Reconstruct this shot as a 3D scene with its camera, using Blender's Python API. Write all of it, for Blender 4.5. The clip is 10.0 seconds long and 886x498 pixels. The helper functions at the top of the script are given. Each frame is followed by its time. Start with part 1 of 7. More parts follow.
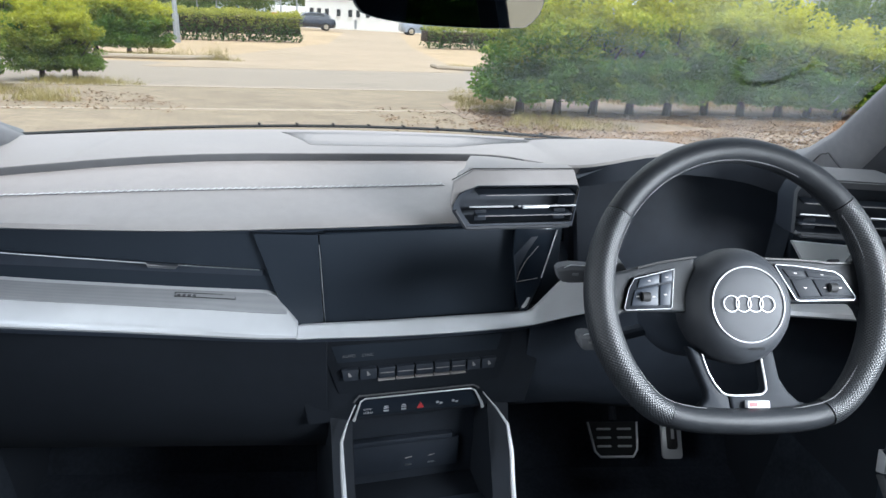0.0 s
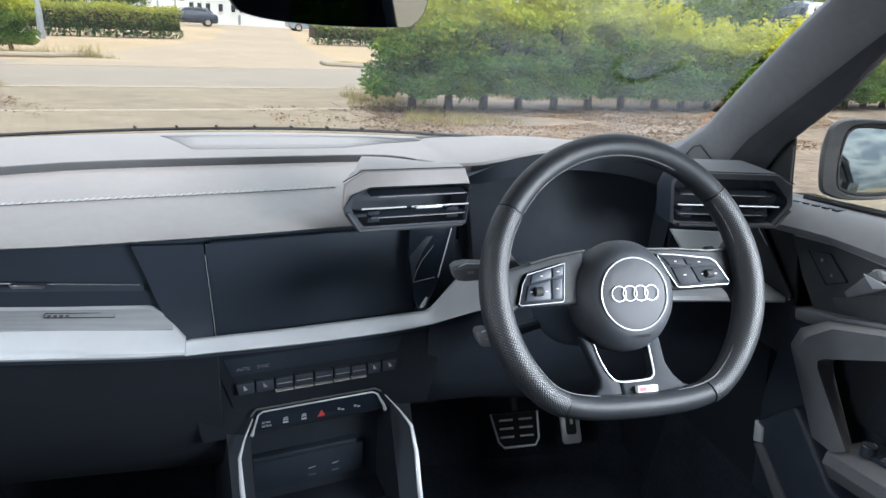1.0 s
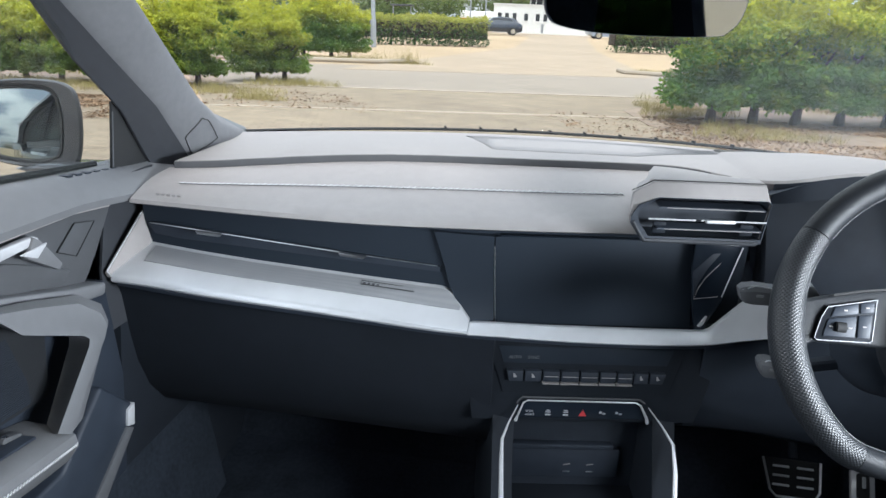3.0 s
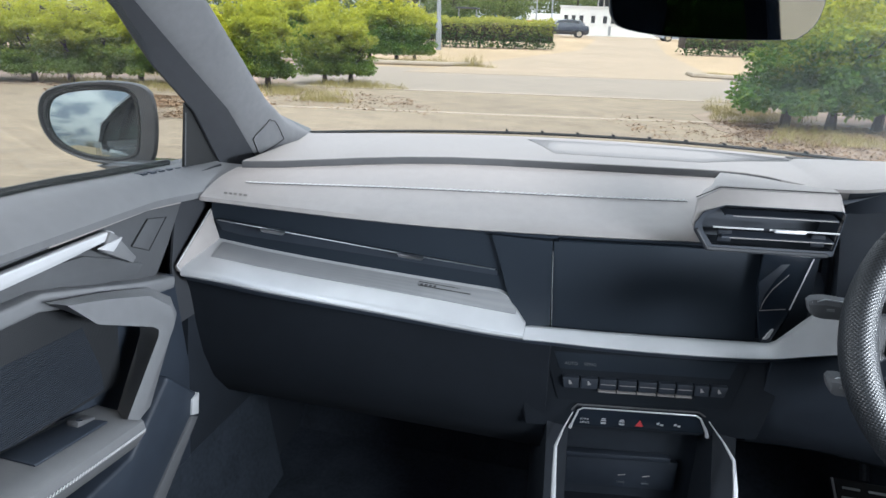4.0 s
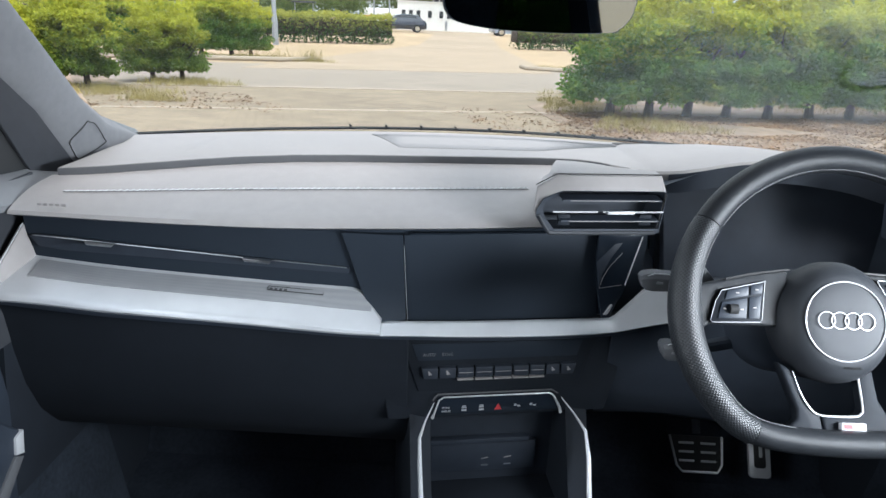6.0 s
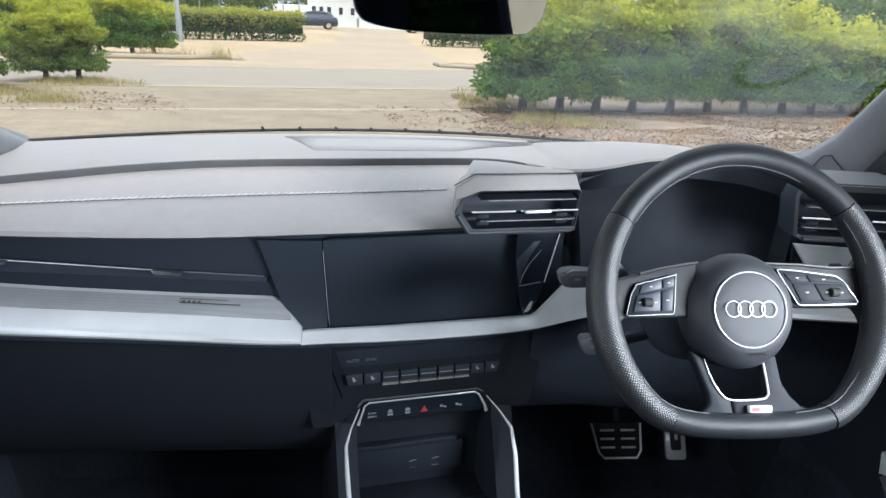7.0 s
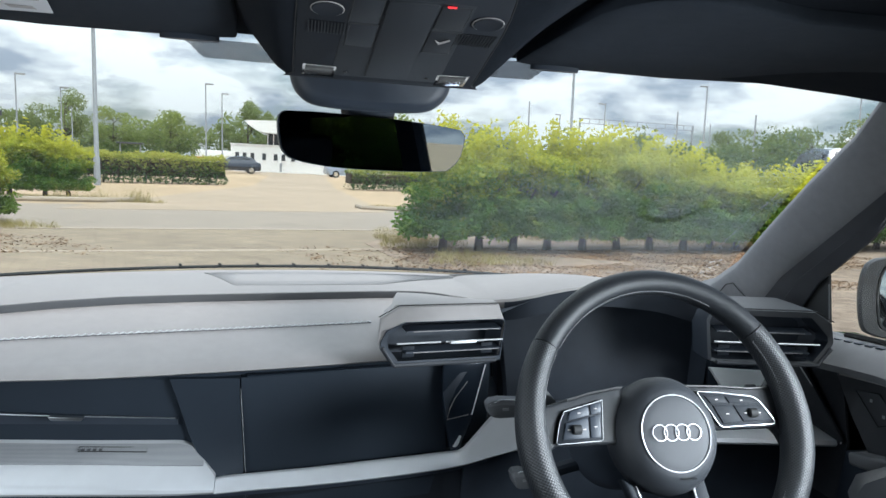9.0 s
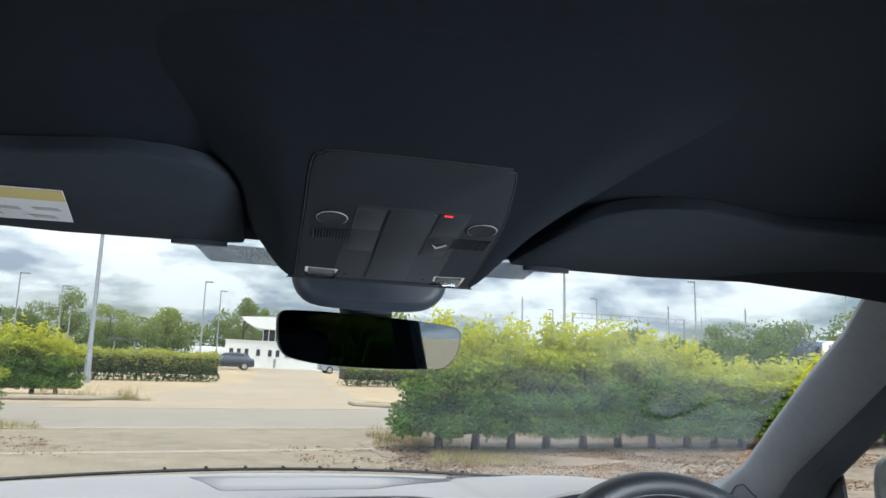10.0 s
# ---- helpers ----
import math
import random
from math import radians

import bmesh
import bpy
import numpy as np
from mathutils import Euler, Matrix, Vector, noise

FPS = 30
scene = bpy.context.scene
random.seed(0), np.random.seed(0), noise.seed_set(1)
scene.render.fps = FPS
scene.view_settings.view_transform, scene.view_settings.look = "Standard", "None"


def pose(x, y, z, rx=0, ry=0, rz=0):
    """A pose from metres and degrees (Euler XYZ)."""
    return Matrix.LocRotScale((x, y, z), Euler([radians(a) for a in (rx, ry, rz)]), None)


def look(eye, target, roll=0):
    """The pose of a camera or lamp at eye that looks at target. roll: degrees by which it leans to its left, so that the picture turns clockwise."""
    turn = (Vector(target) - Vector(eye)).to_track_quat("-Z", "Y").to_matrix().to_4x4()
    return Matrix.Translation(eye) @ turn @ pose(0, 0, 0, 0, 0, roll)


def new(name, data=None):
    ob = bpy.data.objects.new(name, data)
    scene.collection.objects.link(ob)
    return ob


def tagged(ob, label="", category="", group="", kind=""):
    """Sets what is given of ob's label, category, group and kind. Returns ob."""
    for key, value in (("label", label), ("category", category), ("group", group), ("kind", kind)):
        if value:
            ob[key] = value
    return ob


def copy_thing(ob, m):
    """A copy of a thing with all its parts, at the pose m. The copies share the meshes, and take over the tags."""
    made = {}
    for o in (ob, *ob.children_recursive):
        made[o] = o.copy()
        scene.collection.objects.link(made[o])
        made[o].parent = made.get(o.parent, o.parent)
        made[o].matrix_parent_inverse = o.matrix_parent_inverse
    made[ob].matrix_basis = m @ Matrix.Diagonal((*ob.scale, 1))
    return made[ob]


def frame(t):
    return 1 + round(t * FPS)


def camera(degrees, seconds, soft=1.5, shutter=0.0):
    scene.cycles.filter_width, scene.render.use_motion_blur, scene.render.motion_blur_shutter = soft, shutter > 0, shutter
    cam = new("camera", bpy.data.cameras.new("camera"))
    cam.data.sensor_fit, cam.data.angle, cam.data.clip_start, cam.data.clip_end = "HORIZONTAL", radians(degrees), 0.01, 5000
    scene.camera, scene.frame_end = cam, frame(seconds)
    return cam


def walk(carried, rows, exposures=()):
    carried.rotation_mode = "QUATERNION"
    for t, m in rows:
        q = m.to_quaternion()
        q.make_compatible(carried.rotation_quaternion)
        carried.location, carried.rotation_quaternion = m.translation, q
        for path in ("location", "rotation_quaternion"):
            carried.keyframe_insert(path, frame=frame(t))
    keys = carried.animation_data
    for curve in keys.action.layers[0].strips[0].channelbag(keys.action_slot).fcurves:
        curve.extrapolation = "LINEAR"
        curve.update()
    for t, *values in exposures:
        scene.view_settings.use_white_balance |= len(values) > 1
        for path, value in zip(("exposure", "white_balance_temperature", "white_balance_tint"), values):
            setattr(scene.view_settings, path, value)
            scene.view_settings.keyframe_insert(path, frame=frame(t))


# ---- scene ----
cam = camera(66.33, 10.0, 1.5)
PATH = [
    (0, -0.0844, 0.0002, 1.1800, 71.556, -3.039, -5.390),
    (0.5, -0.0728, 0.0042, 1.1874, 71.627, -3.099, -9.313),
    (1, -0.0769, 0.0108, 1.1840, 71.748, -3.239, -14.296),
    (1.5, -0.0850, 0.0130, 1.1813, 71.772, -3.287, -16.692),
    (2, -0.0874, 0.0041, 1.1821, 71.716, -3.217, -13.234),
    (2.5, -0.0895, -0.0090, 1.1855, 71.394, -2.875, -2.051),
    (3, -0.0895, -0.0208, 1.1869, 71.159, -2.409, 9.517),
    (3.2, -0.0875, -0.0210, 1.1856, 71.178, -2.206, 13.141),
    (3.75, -0.0861, -0.0220, 1.1872, 71.171, -2.120, 15.589),
    (4.3, -0.0848, -0.0230, 1.1888, 71.164, -2.155, 12.837),
    (4.5, -0.0816, -0.0221, 1.1885, 71.173, -2.149, 11.651),
    (5, -0.0814, -0.0178, 1.1863, 71.190, -2.285, 8.618),
    (5.5, -0.0830, -0.0150, 1.1847, 71.228, -2.415, 5.300),
    (7, -0.0843, -0.0007, 1.1913, 71.363, -2.676, -5.199),
    (7.5, -0.0828, 0.0022, 1.1873, 71.451, -2.808, -8.757),
    (8, -0.0847, 0.0060, 1.1851, 71.604, -2.885, -11.420),
    (8.5, -0.0863, 0.0023, 1.1821, 76.684, -2.953, -11.729),
    (9, -0.0860, -0.0008, 1.1808, 83.361, -2.963, -11.779),
    (9.5, -0.0915, -0.0054, 1.1817, 91.241, -2.941, -11.913),
    (10, -0.0901, -0.0085, 1.1840, 99.740, -2.632, -12.207),
]
walk(cam, [(t, pose(*p)) for t, *p in PATH], [(0.0, 0.0, 6380, 12), (8.2, 0.0, 6380, 12), (9.0, -0.21, 6300, 9), (10.0, -0.21, 6300, 9)])

# ---- world and sun ----
SUN_EL, SUN_ROT = 68, 160
ZENITH = 3.1
world = bpy.data.worlds.new("world")
scene.world = world
world.use_nodes = True


def build_world():
    nt = world.node_tree
    nt.nodes.clear()
    N, L = nt.nodes.new, nt.links.new
    out, bg, sky = N("ShaderNodeOutputWorld"), N("ShaderNodeBackground"), N("ShaderNodeTexSky")
    sky.sky_type, sky.sun_disc = "NISHITA", False
    sky.sun_elevation, sky.sun_rotation = radians(SUN_EL), radians(SUN_ROT)
    sky.air_density, sky.dust_density = 1.0, 1.5
    geo, sep = N("ShaderNodeTexCoord"), N("ShaderNodeSeparateXYZ")
    L(geo.outputs["Generated"], sep.inputs[0])
    # flat cloud layer: direction over its height
    add = N("ShaderNodeMath"); add.operation = "ADD"; add.inputs[1].default_value = 0.30
    L(sep.outputs[2], add.inputs[0])
    mx = N("ShaderNodeMath"); mx.operation = "MAXIMUM"; mx.inputs[1].default_value = 0.05
    L(add.outputs[0], mx.inputs[0])
    div = N("ShaderNodeVectorMath"); div.operation = "DIVIDE"
    com = N("ShaderNodeCombineXYZ")
    for i in range(3):
        L(mx.outputs[0], com.inputs[i])
    L(geo.outputs["Generated"], div.inputs[0]); L(com.outputs[0], div.inputs[1])
    big, small = N("ShaderNodeTexNoise"), N("ShaderNodeTexNoise")
    for n, sc, det in ((big, 1.5, 9), (small, 2.7, 9)):
        n.inputs["Scale"].default_value, n.inputs["Detail"].default_value, n.inputs["Roughness"].default_value = sc, det, 0.58
        n.inputs["Distortion"].default_value = 0.12
        L(div.outputs[0], n.inputs["Vector"])
    cover = N("ShaderNodeValToRGB")
    cover.color_ramp.elements[0].position, cover.color_ramp.elements[1].position = 0.36, 0.50
    L(big.outputs[0], cover.inputs[0])
    shade = N("ShaderNodeValToRGB")
    shade.color_ramp.elements[0].position, shade.color_ramp.elements[1].position = 0.40, 0.56
    shade.color_ramp.elements[0].color, shade.color_ramp.elements[1].color = (4.8, 5.5, 6.8, 1), (11.6, 11.9, 12.4, 1)
    L(small.outputs[0], shade.inputs[0])
    mix = N("ShaderNodeMixRGB")
    L(cover.outputs[0], mix.inputs[0]); L(sky.outputs[0], mix.inputs[1]); L(shade.outputs[0], mix.inputs[2])
    # an overcast sky is brightest overhead
    zen = N("ShaderNodeMath"); zen.operation = "MULTIPLY_ADD"; zen.inputs[1].default_value, zen.inputs[2].default_value = ZENITH, 0.74
    zc = N("ShaderNodeMath"); zc.operation = "MAXIMUM"; zc.inputs[1].default_value = 0.0
    L(sep.outputs[2], zc.inputs[0]); L(zc.outputs[0], zen.inputs[0])
    mul = N("ShaderNodeVectorMath"); mul.operation = "SCALE"
    L(mix.outputs[0], mul.inputs[0]); L(zen.outputs[0], mul.inputs["Scale"])
    L(mul.outputs[0], bg.inputs[0])
    bg.inputs[1].default_value = 0.12
    L(bg.outputs[0], out.inputs[0])


build_world()
sun = new("sun", bpy.data.lights.new("sun", "SUN"))
sun.data.energy, sun.data.angle, sun.data.color = 3.1, radians(28), (1.0, 0.97, 0.925)
sun.matrix_world = look((0, 0, 0), (-math.sin(radians(SUN_ROT)) * math.cos(radians(SUN_EL)), -math.cos(radians(SUN_ROT)) * math.cos(radians(SUN_EL)), -math.sin(radians(SUN_EL))))


def window_fill_lamp(name, s, power):
    """Added lamp inside a front side window, beside the camera; boosts the sky light."""
    d = bpy.data.lights.new(name, "AREA")
    d.shape, d.size, d.size_y, d.energy, d.color = "RECTANGLE", 0.52, 0.12, power, (0.86, 0.94, 1.0)
    d.spread = radians(104)
    ob = new(name, d)
    ob.matrix_world = look((s * 0.715, 0.27, 1.025), (-s * 0.5, 0.62, 0.76))


window_fill_lamp("side_fill_lamp", -1, 2.4)
window_fill_lamp("side_fill_lamp", 1, 12.0)

# ---- materials ----
def material(name, color, rough=0.5, metal=0.0, vary=0.12, scale=40.0, bump=0.0, bump_scale=600.0, spec=0.5, coat=0.0, tint=None, stretch=None, rough_vary=0.08):
    m = bpy.data.materials.new(name)
    m.use_nodes = True
    nt = m.node_tree
    N, L = nt.nodes.new, nt.links.new
    p = nt.nodes["Principled BSDF"]
    p.inputs["Metallic"].default_value, p.inputs["Roughness"].default_value = metal, rough
    p.inputs["Specular IOR Level"].default_value, p.inputs["Coat Weight"].default_value = spec, coat
    tc = N("ShaderNodeTexCoord")
    vec = tc.outputs["Object"]
    if stretch:
        mp = N("ShaderNodeMapping")
        mp.inputs["Scale"].default_value = stretch
        L(vec, mp.inputs["Vector"])
        vec = mp.outputs["Vector"]
    a, b = N("ShaderNodeTexNoise"), N("ShaderNodeTexNoise")
    a.inputs["Scale"].default_value, a.inputs["Detail"].default_value = scale, 6
    b.inputs["Scale"].default_value, b.inputs["Detail"].default_value = scale / 9, 3
    L(vec, a.inputs["Vector"]); L(vec, b.inputs["Vector"])
    mix = N("ShaderNodeMath"); mix.operation = "MULTIPLY_ADD"; mix.inputs[1].default_value = 0.5
    half = N("ShaderNodeMath"); half.operation = "MULTIPLY"; half.inputs[1].default_value = 0.5
    L(a.outputs[0], half.inputs[0]); L(b.outputs[0], mix.inputs[0]); L(half.outputs[0], mix.inputs[2])
    ramp = N("ShaderNodeValToRGB")
    lo = tint or [c * (1 - vary) for c in color]
    hi = [min(1, c * (1 + vary)) for c in color]
    ramp.color_ramp.elements[0].position, ramp.color_ramp.elements[1].position = 0.35, 0.65
    ramp.color_ramp.elements[0].color, ramp.color_ramp.elements[1].color = (*lo, 1), (*hi, 1)
    L(mix.outputs[0], ramp.inputs[0]); L(ramp.outputs[0], p.inputs["Base Color"])
    rr = N("ShaderNodeMapRange")
    rr.inputs["To Min"].default_value, rr.inputs["To Max"].default_value = max(0.02, rough - rough_vary), min(1, rough + rough_vary)
    L(mix.outputs[0], rr.inputs["Value"]); L(rr.outputs[0], p.inputs["Roughness"])
    if bump:
        n = N("ShaderNodeTexNoise")
        n.inputs["Scale"].default_value, n.inputs["Detail"].default_value = bump_scale, 4
        bn = N("ShaderNodeBump")
        bn.inputs["Strength"].default_value, bn.inputs["Distance"].default_value = bump, 0.001
        L(vec, n.inputs["Vector"]); L(n.outputs[0], bn.inputs["Height"]); L(bn.outputs[0], p.inputs["Normal"])
    return m


def glow(name, color, strength):
    m = bpy.data.materials.new(name)
    m.use_nodes = True
    p = m.node_tree.nodes["Principled BSDF"]
    p.inputs["Base Color"].default_value = (*color, 1)
    p.inputs["Emission Color"].default_value = (*color, 1)
    p.inputs["Emission Strength"].default_value = strength
    return m


def clear_glass(name, gloss=0.04, dirt=0.0, dots=False, tint=(0.87, 0.90, 0.89)):
    """A thin pane: clear, a little gloss, some dust on it."""
    m = bpy.data.materials.new(name)
    m.use_nodes = True
    nt = m.node_tree
    nt.nodes.clear()
    N, L = nt.nodes.new, nt.links.new
    out, tr, gl, df, m1, m2 = (N("ShaderNode" + k) for k in ("OutputMaterial", "BsdfTransparent", "BsdfGlossy", "BsdfTranslucent", "MixShader", "MixShader"))
    tr.inputs[0].default_value = (*tint, 1)
    gl.inputs["Roughness"].default_value = 0.02
    df.inputs[0].default_value = (0.56, 0.63, 0.68, 1)
    m1.inputs[0].default_value = gloss
    L(tr.outputs[0], m1.inputs[1]); L(gl.outputs[0], m1.inputs[2])
    tc, n = N("ShaderNodeTexCoord"), N("ShaderNodeTexNoise")
    n.inputs["Scale"].default_value, n.inputs["Detail"].default_value = 7.0, 8
    L(tc.outputs["Object"], n.inputs["Vector"])
    rr = N("ShaderNodeMapRange")
    rr.inputs["From Min"].default_value, rr.inputs["From Max"].default_value = 0.35, 0.75
    rr.inputs["To Min"].default_value, rr.inputs["To Max"].default_value = dirt * 0.5, dirt * 1.6
    L(n.outputs[0], rr.inputs["Value"])
    # wiped unevenly: dustier on the driver's side
    sp, side = N("ShaderNodeSeparateXYZ"), N("ShaderNodeMapRange")
    side.inputs["From Min"].default_value, side.inputs["From Max"].default_value = 0.0, 0.45
    side.inputs["To Min"].default_value, side.inputs["To Max"].default_value = 0.3, 3.3
    L(tc.outputs["Object"], sp.inputs[0]); L(sp.outputs[0], side.inputs["Value"])
    pr = N("ShaderNodeMath"); pr.operation = "MULTIPLY"
    L(rr.outputs[0], pr.inputs[0]); L(side.outputs[0], pr.inputs[1])
    if dots:
        # a curved stroke wiped clean by a fingertip
        flat = N("ShaderNodeVectorMath"); flat.operation = "MULTIPLY_ADD"
        flat.inputs[1].default_value, flat.inputs[2].default_value = (1, 0, 1.1), (-0.553, 0, -1.2705)
        ln = N("ShaderNodeVectorMath"); ln.operation = "LENGTH"
        L(tc.outputs["Object"], flat.inputs[0]); L(flat.outputs[0], ln.inputs[0])
        near = N("ShaderNodeMath"); near.operation = "COMPARE"
        near.inputs[1].default_value, near.inputs[2].default_value = 0.050, 0.0055
        L(ln.outputs["Value"], near.inputs[0])
        low = N("ShaderNodeMath"); low.operation = "LESS_THAN"; low.inputs[1].default_value = 1.153
        L(sp.outputs[2], low.inputs[0])
        both = N("ShaderNodeMath"); both.operation = "MULTIPLY"
        L(near.outputs[0], both.inputs[0]); L(low.outputs[0], both.inputs[1])
        keep = N("ShaderNodeMath"); keep.operation = "MULTIPLY_ADD"; keep.inputs[1].default_value, keep.inputs[2].default_value = -0.85, 1.0
        L(both.outputs[0], keep.inputs[0])
        pr2 = N("ShaderNodeMath"); pr2.operation = "MULTIPLY"
        L(pr.outputs[0], pr2.inputs[0]); L(keep.outputs[0], pr2.inputs[1])
        pr = pr2
    L(pr.outputs[0], m2.inputs[0]); L(m1.outputs[0], m2.inputs[1]); L(df.outputs[0], m2.inputs[2])
    L(m2.outputs[0], out.inputs[0])
    return m


def perforated(name, color, hole, pitch, rough=0.6, ratio=1.0, diamond=False, bump=0.6, metal=0.0, wrap=False):
    """Fine regular relief: rows of small dimples at a real pitch."""
    m = material(name, color, rough, metal, 0.08, 30)
    nt = m.node_tree
    N, L = nt.nodes.new, nt.links.new
    p = nt.nodes["Principled BSDF"]
    tc = N("ShaderNodeTexCoord")
    mp = N("ShaderNodeMapping")
    mp.inputs["Scale"].default_value = (1 / pitch, 1 / pitch, 1 / pitch)
    if diamond:
        mp.inputs["Rotation"].default_value = (0, 0, radians(45)) if wrap else (radians(35), radians(45), 0)
    L(tc.outputs["UV" if wrap else "Object"], mp.inputs["Vector"])
    v = N("ShaderNodeTexVoronoi")
    if wrap:
        v.voronoi_dimensions = "2D"
    v.inputs["Scale"].default_value, v.inputs["Randomness"].default_value = 1.0, 0.0
    L(mp.outputs[0], v.inputs["Vector"])
    bn = N("ShaderNodeBump")
    bn.inputs["Strength"].default_value, bn.inputs["Distance"].default_value = bump, pitch * 0.5
    L(v.outputs["Distance"], bn.inputs["Height"]); L(bn.outputs[0], p.inputs["Normal"])
    old = p.inputs["Base Color"].links[0].from_socket
    rp = N("ShaderNodeValToRGB")
    rp.color_ramp.elements[0].position, rp.color_ramp.elements[1].position = 0.30, 0.42
    rp.color_ramp.elements[0].color, rp.color_ramp.elements[1].color = (*hole, 1), (1, 1, 1, 1)
    L(v.outputs["Distance"], rp.inputs[0])
    mu = N("ShaderNodeMixRGB"); mu.blend_type = "MULTIPLY"; mu.inputs[0].default_value = 1
    L(old, mu.inputs[1]); L(rp.outputs[0], mu.inputs[2]); L(mu.outputs[0], p.inputs["Base Color"])
    return m


SOFT_PAD = material("soft_grained_plastic", (0.275, 0.257, 0.250), 0.55, 0, 0.06, 60, 0.25, 1400, 0.5)
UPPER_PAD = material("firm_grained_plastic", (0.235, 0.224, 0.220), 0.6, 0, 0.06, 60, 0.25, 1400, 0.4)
SOFT_DARK = material("dark_soft_plastic", (0.075, 0.078, 0.084), 0.6, 0, 0.08, 50, 0.2, 1200, 0.45)
DOOR_SOFT = material("door_soft_plastic", (0.140, 0.143, 0.149), 0.55, 0, 0.08, 50, 0.2, 1200, 0.45)
DOOR_GREY = material("door_grey_plastic", (0.150, 0.154, 0.162), 0.55, 0, 0.08, 50, 0.2, 1200, 0.45)
DEEP_BLACK = material("matt_black_hood", (0.022, 0.028, 0.038), 0.6, 0, 0.15, 40, 0.1, 900, 0.3)
HUB_GREY = material("airbag_cover_plastic", (0.026, 0.029, 0.034), 0.55, 0, 0.08, 50, 0.3, 1400, 0.32)
HARD_BLACK = material("hard_black_plastic", (0.023, 0.030, 0.042), 0.5, 0, 0.15, 40, 0.1, 900, 0.4)
GLOSS_BLACK = material("gloss_black_lacquer", (0.013, 0.018, 0.026), 0.16, 0, 0.1, 20, 0, 600, 0.4, 0.0, rough_vary=0.03)
SCREEN_BLACK = material("screen_black_glass", (0.021, 0.028, 0.038), 0.62, 0, 0.06, 14, 0, 600, 0.12, rough_vary=0.04)
SILVER = material("satin_silver_trim", (0.56, 0.572, 0.59), 0.38, 0.35, 0.05, 30, 0.05, 900, rough_vary=0.05)
SILVER_TEX = perforated("fine_textured_silver", (0.34, 0.348, 0.360), (0.80, 0.80, 0.81), 0.0024, 0.45, diamond=True, bump=0.15, metal=0.3)
BRIGHT = material("bright_satin_metal", (0.74, 0.75, 0.77), 0.25, 0.45, 0.03, 20, rough_vary=0.04)
CHROME = material("bright_chrome", (0.78, 0.79, 0.80), 0.14, 1.0, 0.03, 20, rough_vary=0.04)
LEATHER = material("smooth_black_leather", (0.016, 0.018, 0.021), 0.46, 0, 0.15, 70, 0.35, 1500, 0.28)
LEATHER_PERF = perforated("perforated_black_leather", (0.022, 0.025, 0.029), (0.20, 0.20, 0.20), 0.0027, 0.46, diamond=True, bump=0.55, wrap=True)
WHEEL_THREAD = material("dark_grey_thread", (0.20, 0.20, 0.21), 0.8, 0, 0.1, 200)
SEAL = material("dark_door_seal", (0.036, 0.039, 0.045), 0.6, 0, 0.1, 60, 0.2, 900, 0.35)
MIRROR_SHELL = material("dark_mirror_shell", (0.040, 0.041, 0.043), 0.42, 0, 0.12, 30, 0.05, 900, 0.45)
GLOVE_BLACK = material("black_glove_box_plastic", (0.0095, 0.0128, 0.0182), 0.75, 0, 0.15, 40, 0.1, 900, 0.25)
THREAD = material("grey_thread", (0.55, 0.55, 0.56), 0.8, 0, 0.1, 200)
PILLAR_CLOTH = material("pillar_cloth", (0.162, 0.166, 0.174), 0.8, 0, 0.08, 90, 0.4, 1600, 0.25)
OVERHEAD_PLATE = material("overhead_plate_plastic", (0.0135, 0.0160, 0.0205), 0.75, 0, 0.1, 40, 0.1, 900, 0.15)
VISOR_CLOTH = material("visor_cloth", (0.023, 0.028, 0.036), 0.95, 0, 0.12, 90, 0.5, 1800, 0.06)
PALE_PANEL = material("pale_switch_panel", (0.55, 0.57, 0.57), 0.5, 0, 0.05, 30)
OVERHEAD_KEY = material("overhead_grey_plastic", (0.0165, 0.019, 0.023), 0.7, 0, 0.1, 40, 0.1, 900, 0.25)
ROOF_CLOTH = material("dark_roof_cloth", (0.0090, 0.0115, 0.0160), 0.95, 0, 0.14, 90, 0.5, 1800, 0.06)
CARPET = material("black_carpet", (0.019, 0.024, 0.032), 0.95, 0, 0.3, 120, 0.8, 900, 0.1)
RUBBER = material("black_rubber", (0.014, 0.015, 0.016), 0.75, 0, 0.15, 60)
RIBBED = perforated("ribbed_panel", (0.016, 0.018, 0.021), (0.4, 0.4, 0.4), 0.0024, 0.6, bump=0.5)
STEEL = material("brushed_steel", (0.55, 0.56, 0.57), 0.32, 1.0, 0.06, 60, stretch=(1, 12, 1))
MARK_WHITE = material("white_symbol_print", (0.36, 0.37, 0.38), 0.6, 0, 0.05, 20)
MARK_RED = material("red_symbol_print", (0.50, 0.045, 0.05), 0.5, 0, 0.05, 20)
RED_LED = glow("small_red_lamp", (0.9, 0.03, 0.04), 0.8)
LAMP_LENS = material("clear_lamp_lens", (0.06, 0.06, 0.06), 0.2, 0, 0.05, 60, 0.3, 500)
LABEL_WHITE = material("white_paper_label", (0.50, 0.50, 0.52), 0.7, 0, 0.04, 30)
LABEL_YELLOW = material("yellow_label_band", (0.42, 0.34, 0.12), 0.7, 0, 0.04, 30)
MIRROR = material("mirror_glass", (0.36, 0.41, 0.41), 0.02, 1.0, 0.01, 10, rough_vary=0.0)
DIM_MIRROR = material("dimming_mirror_glass", (0.40, 0.46, 0.52), 0.02, 1.0, 0.01, 10, rough_vary=0.0)
PAD_BLACK = material("matt_black_switch_pad", (0.012, 0.015, 0.020), 0.6, 0, 0.12, 60, 0.1, 900, 0.18)
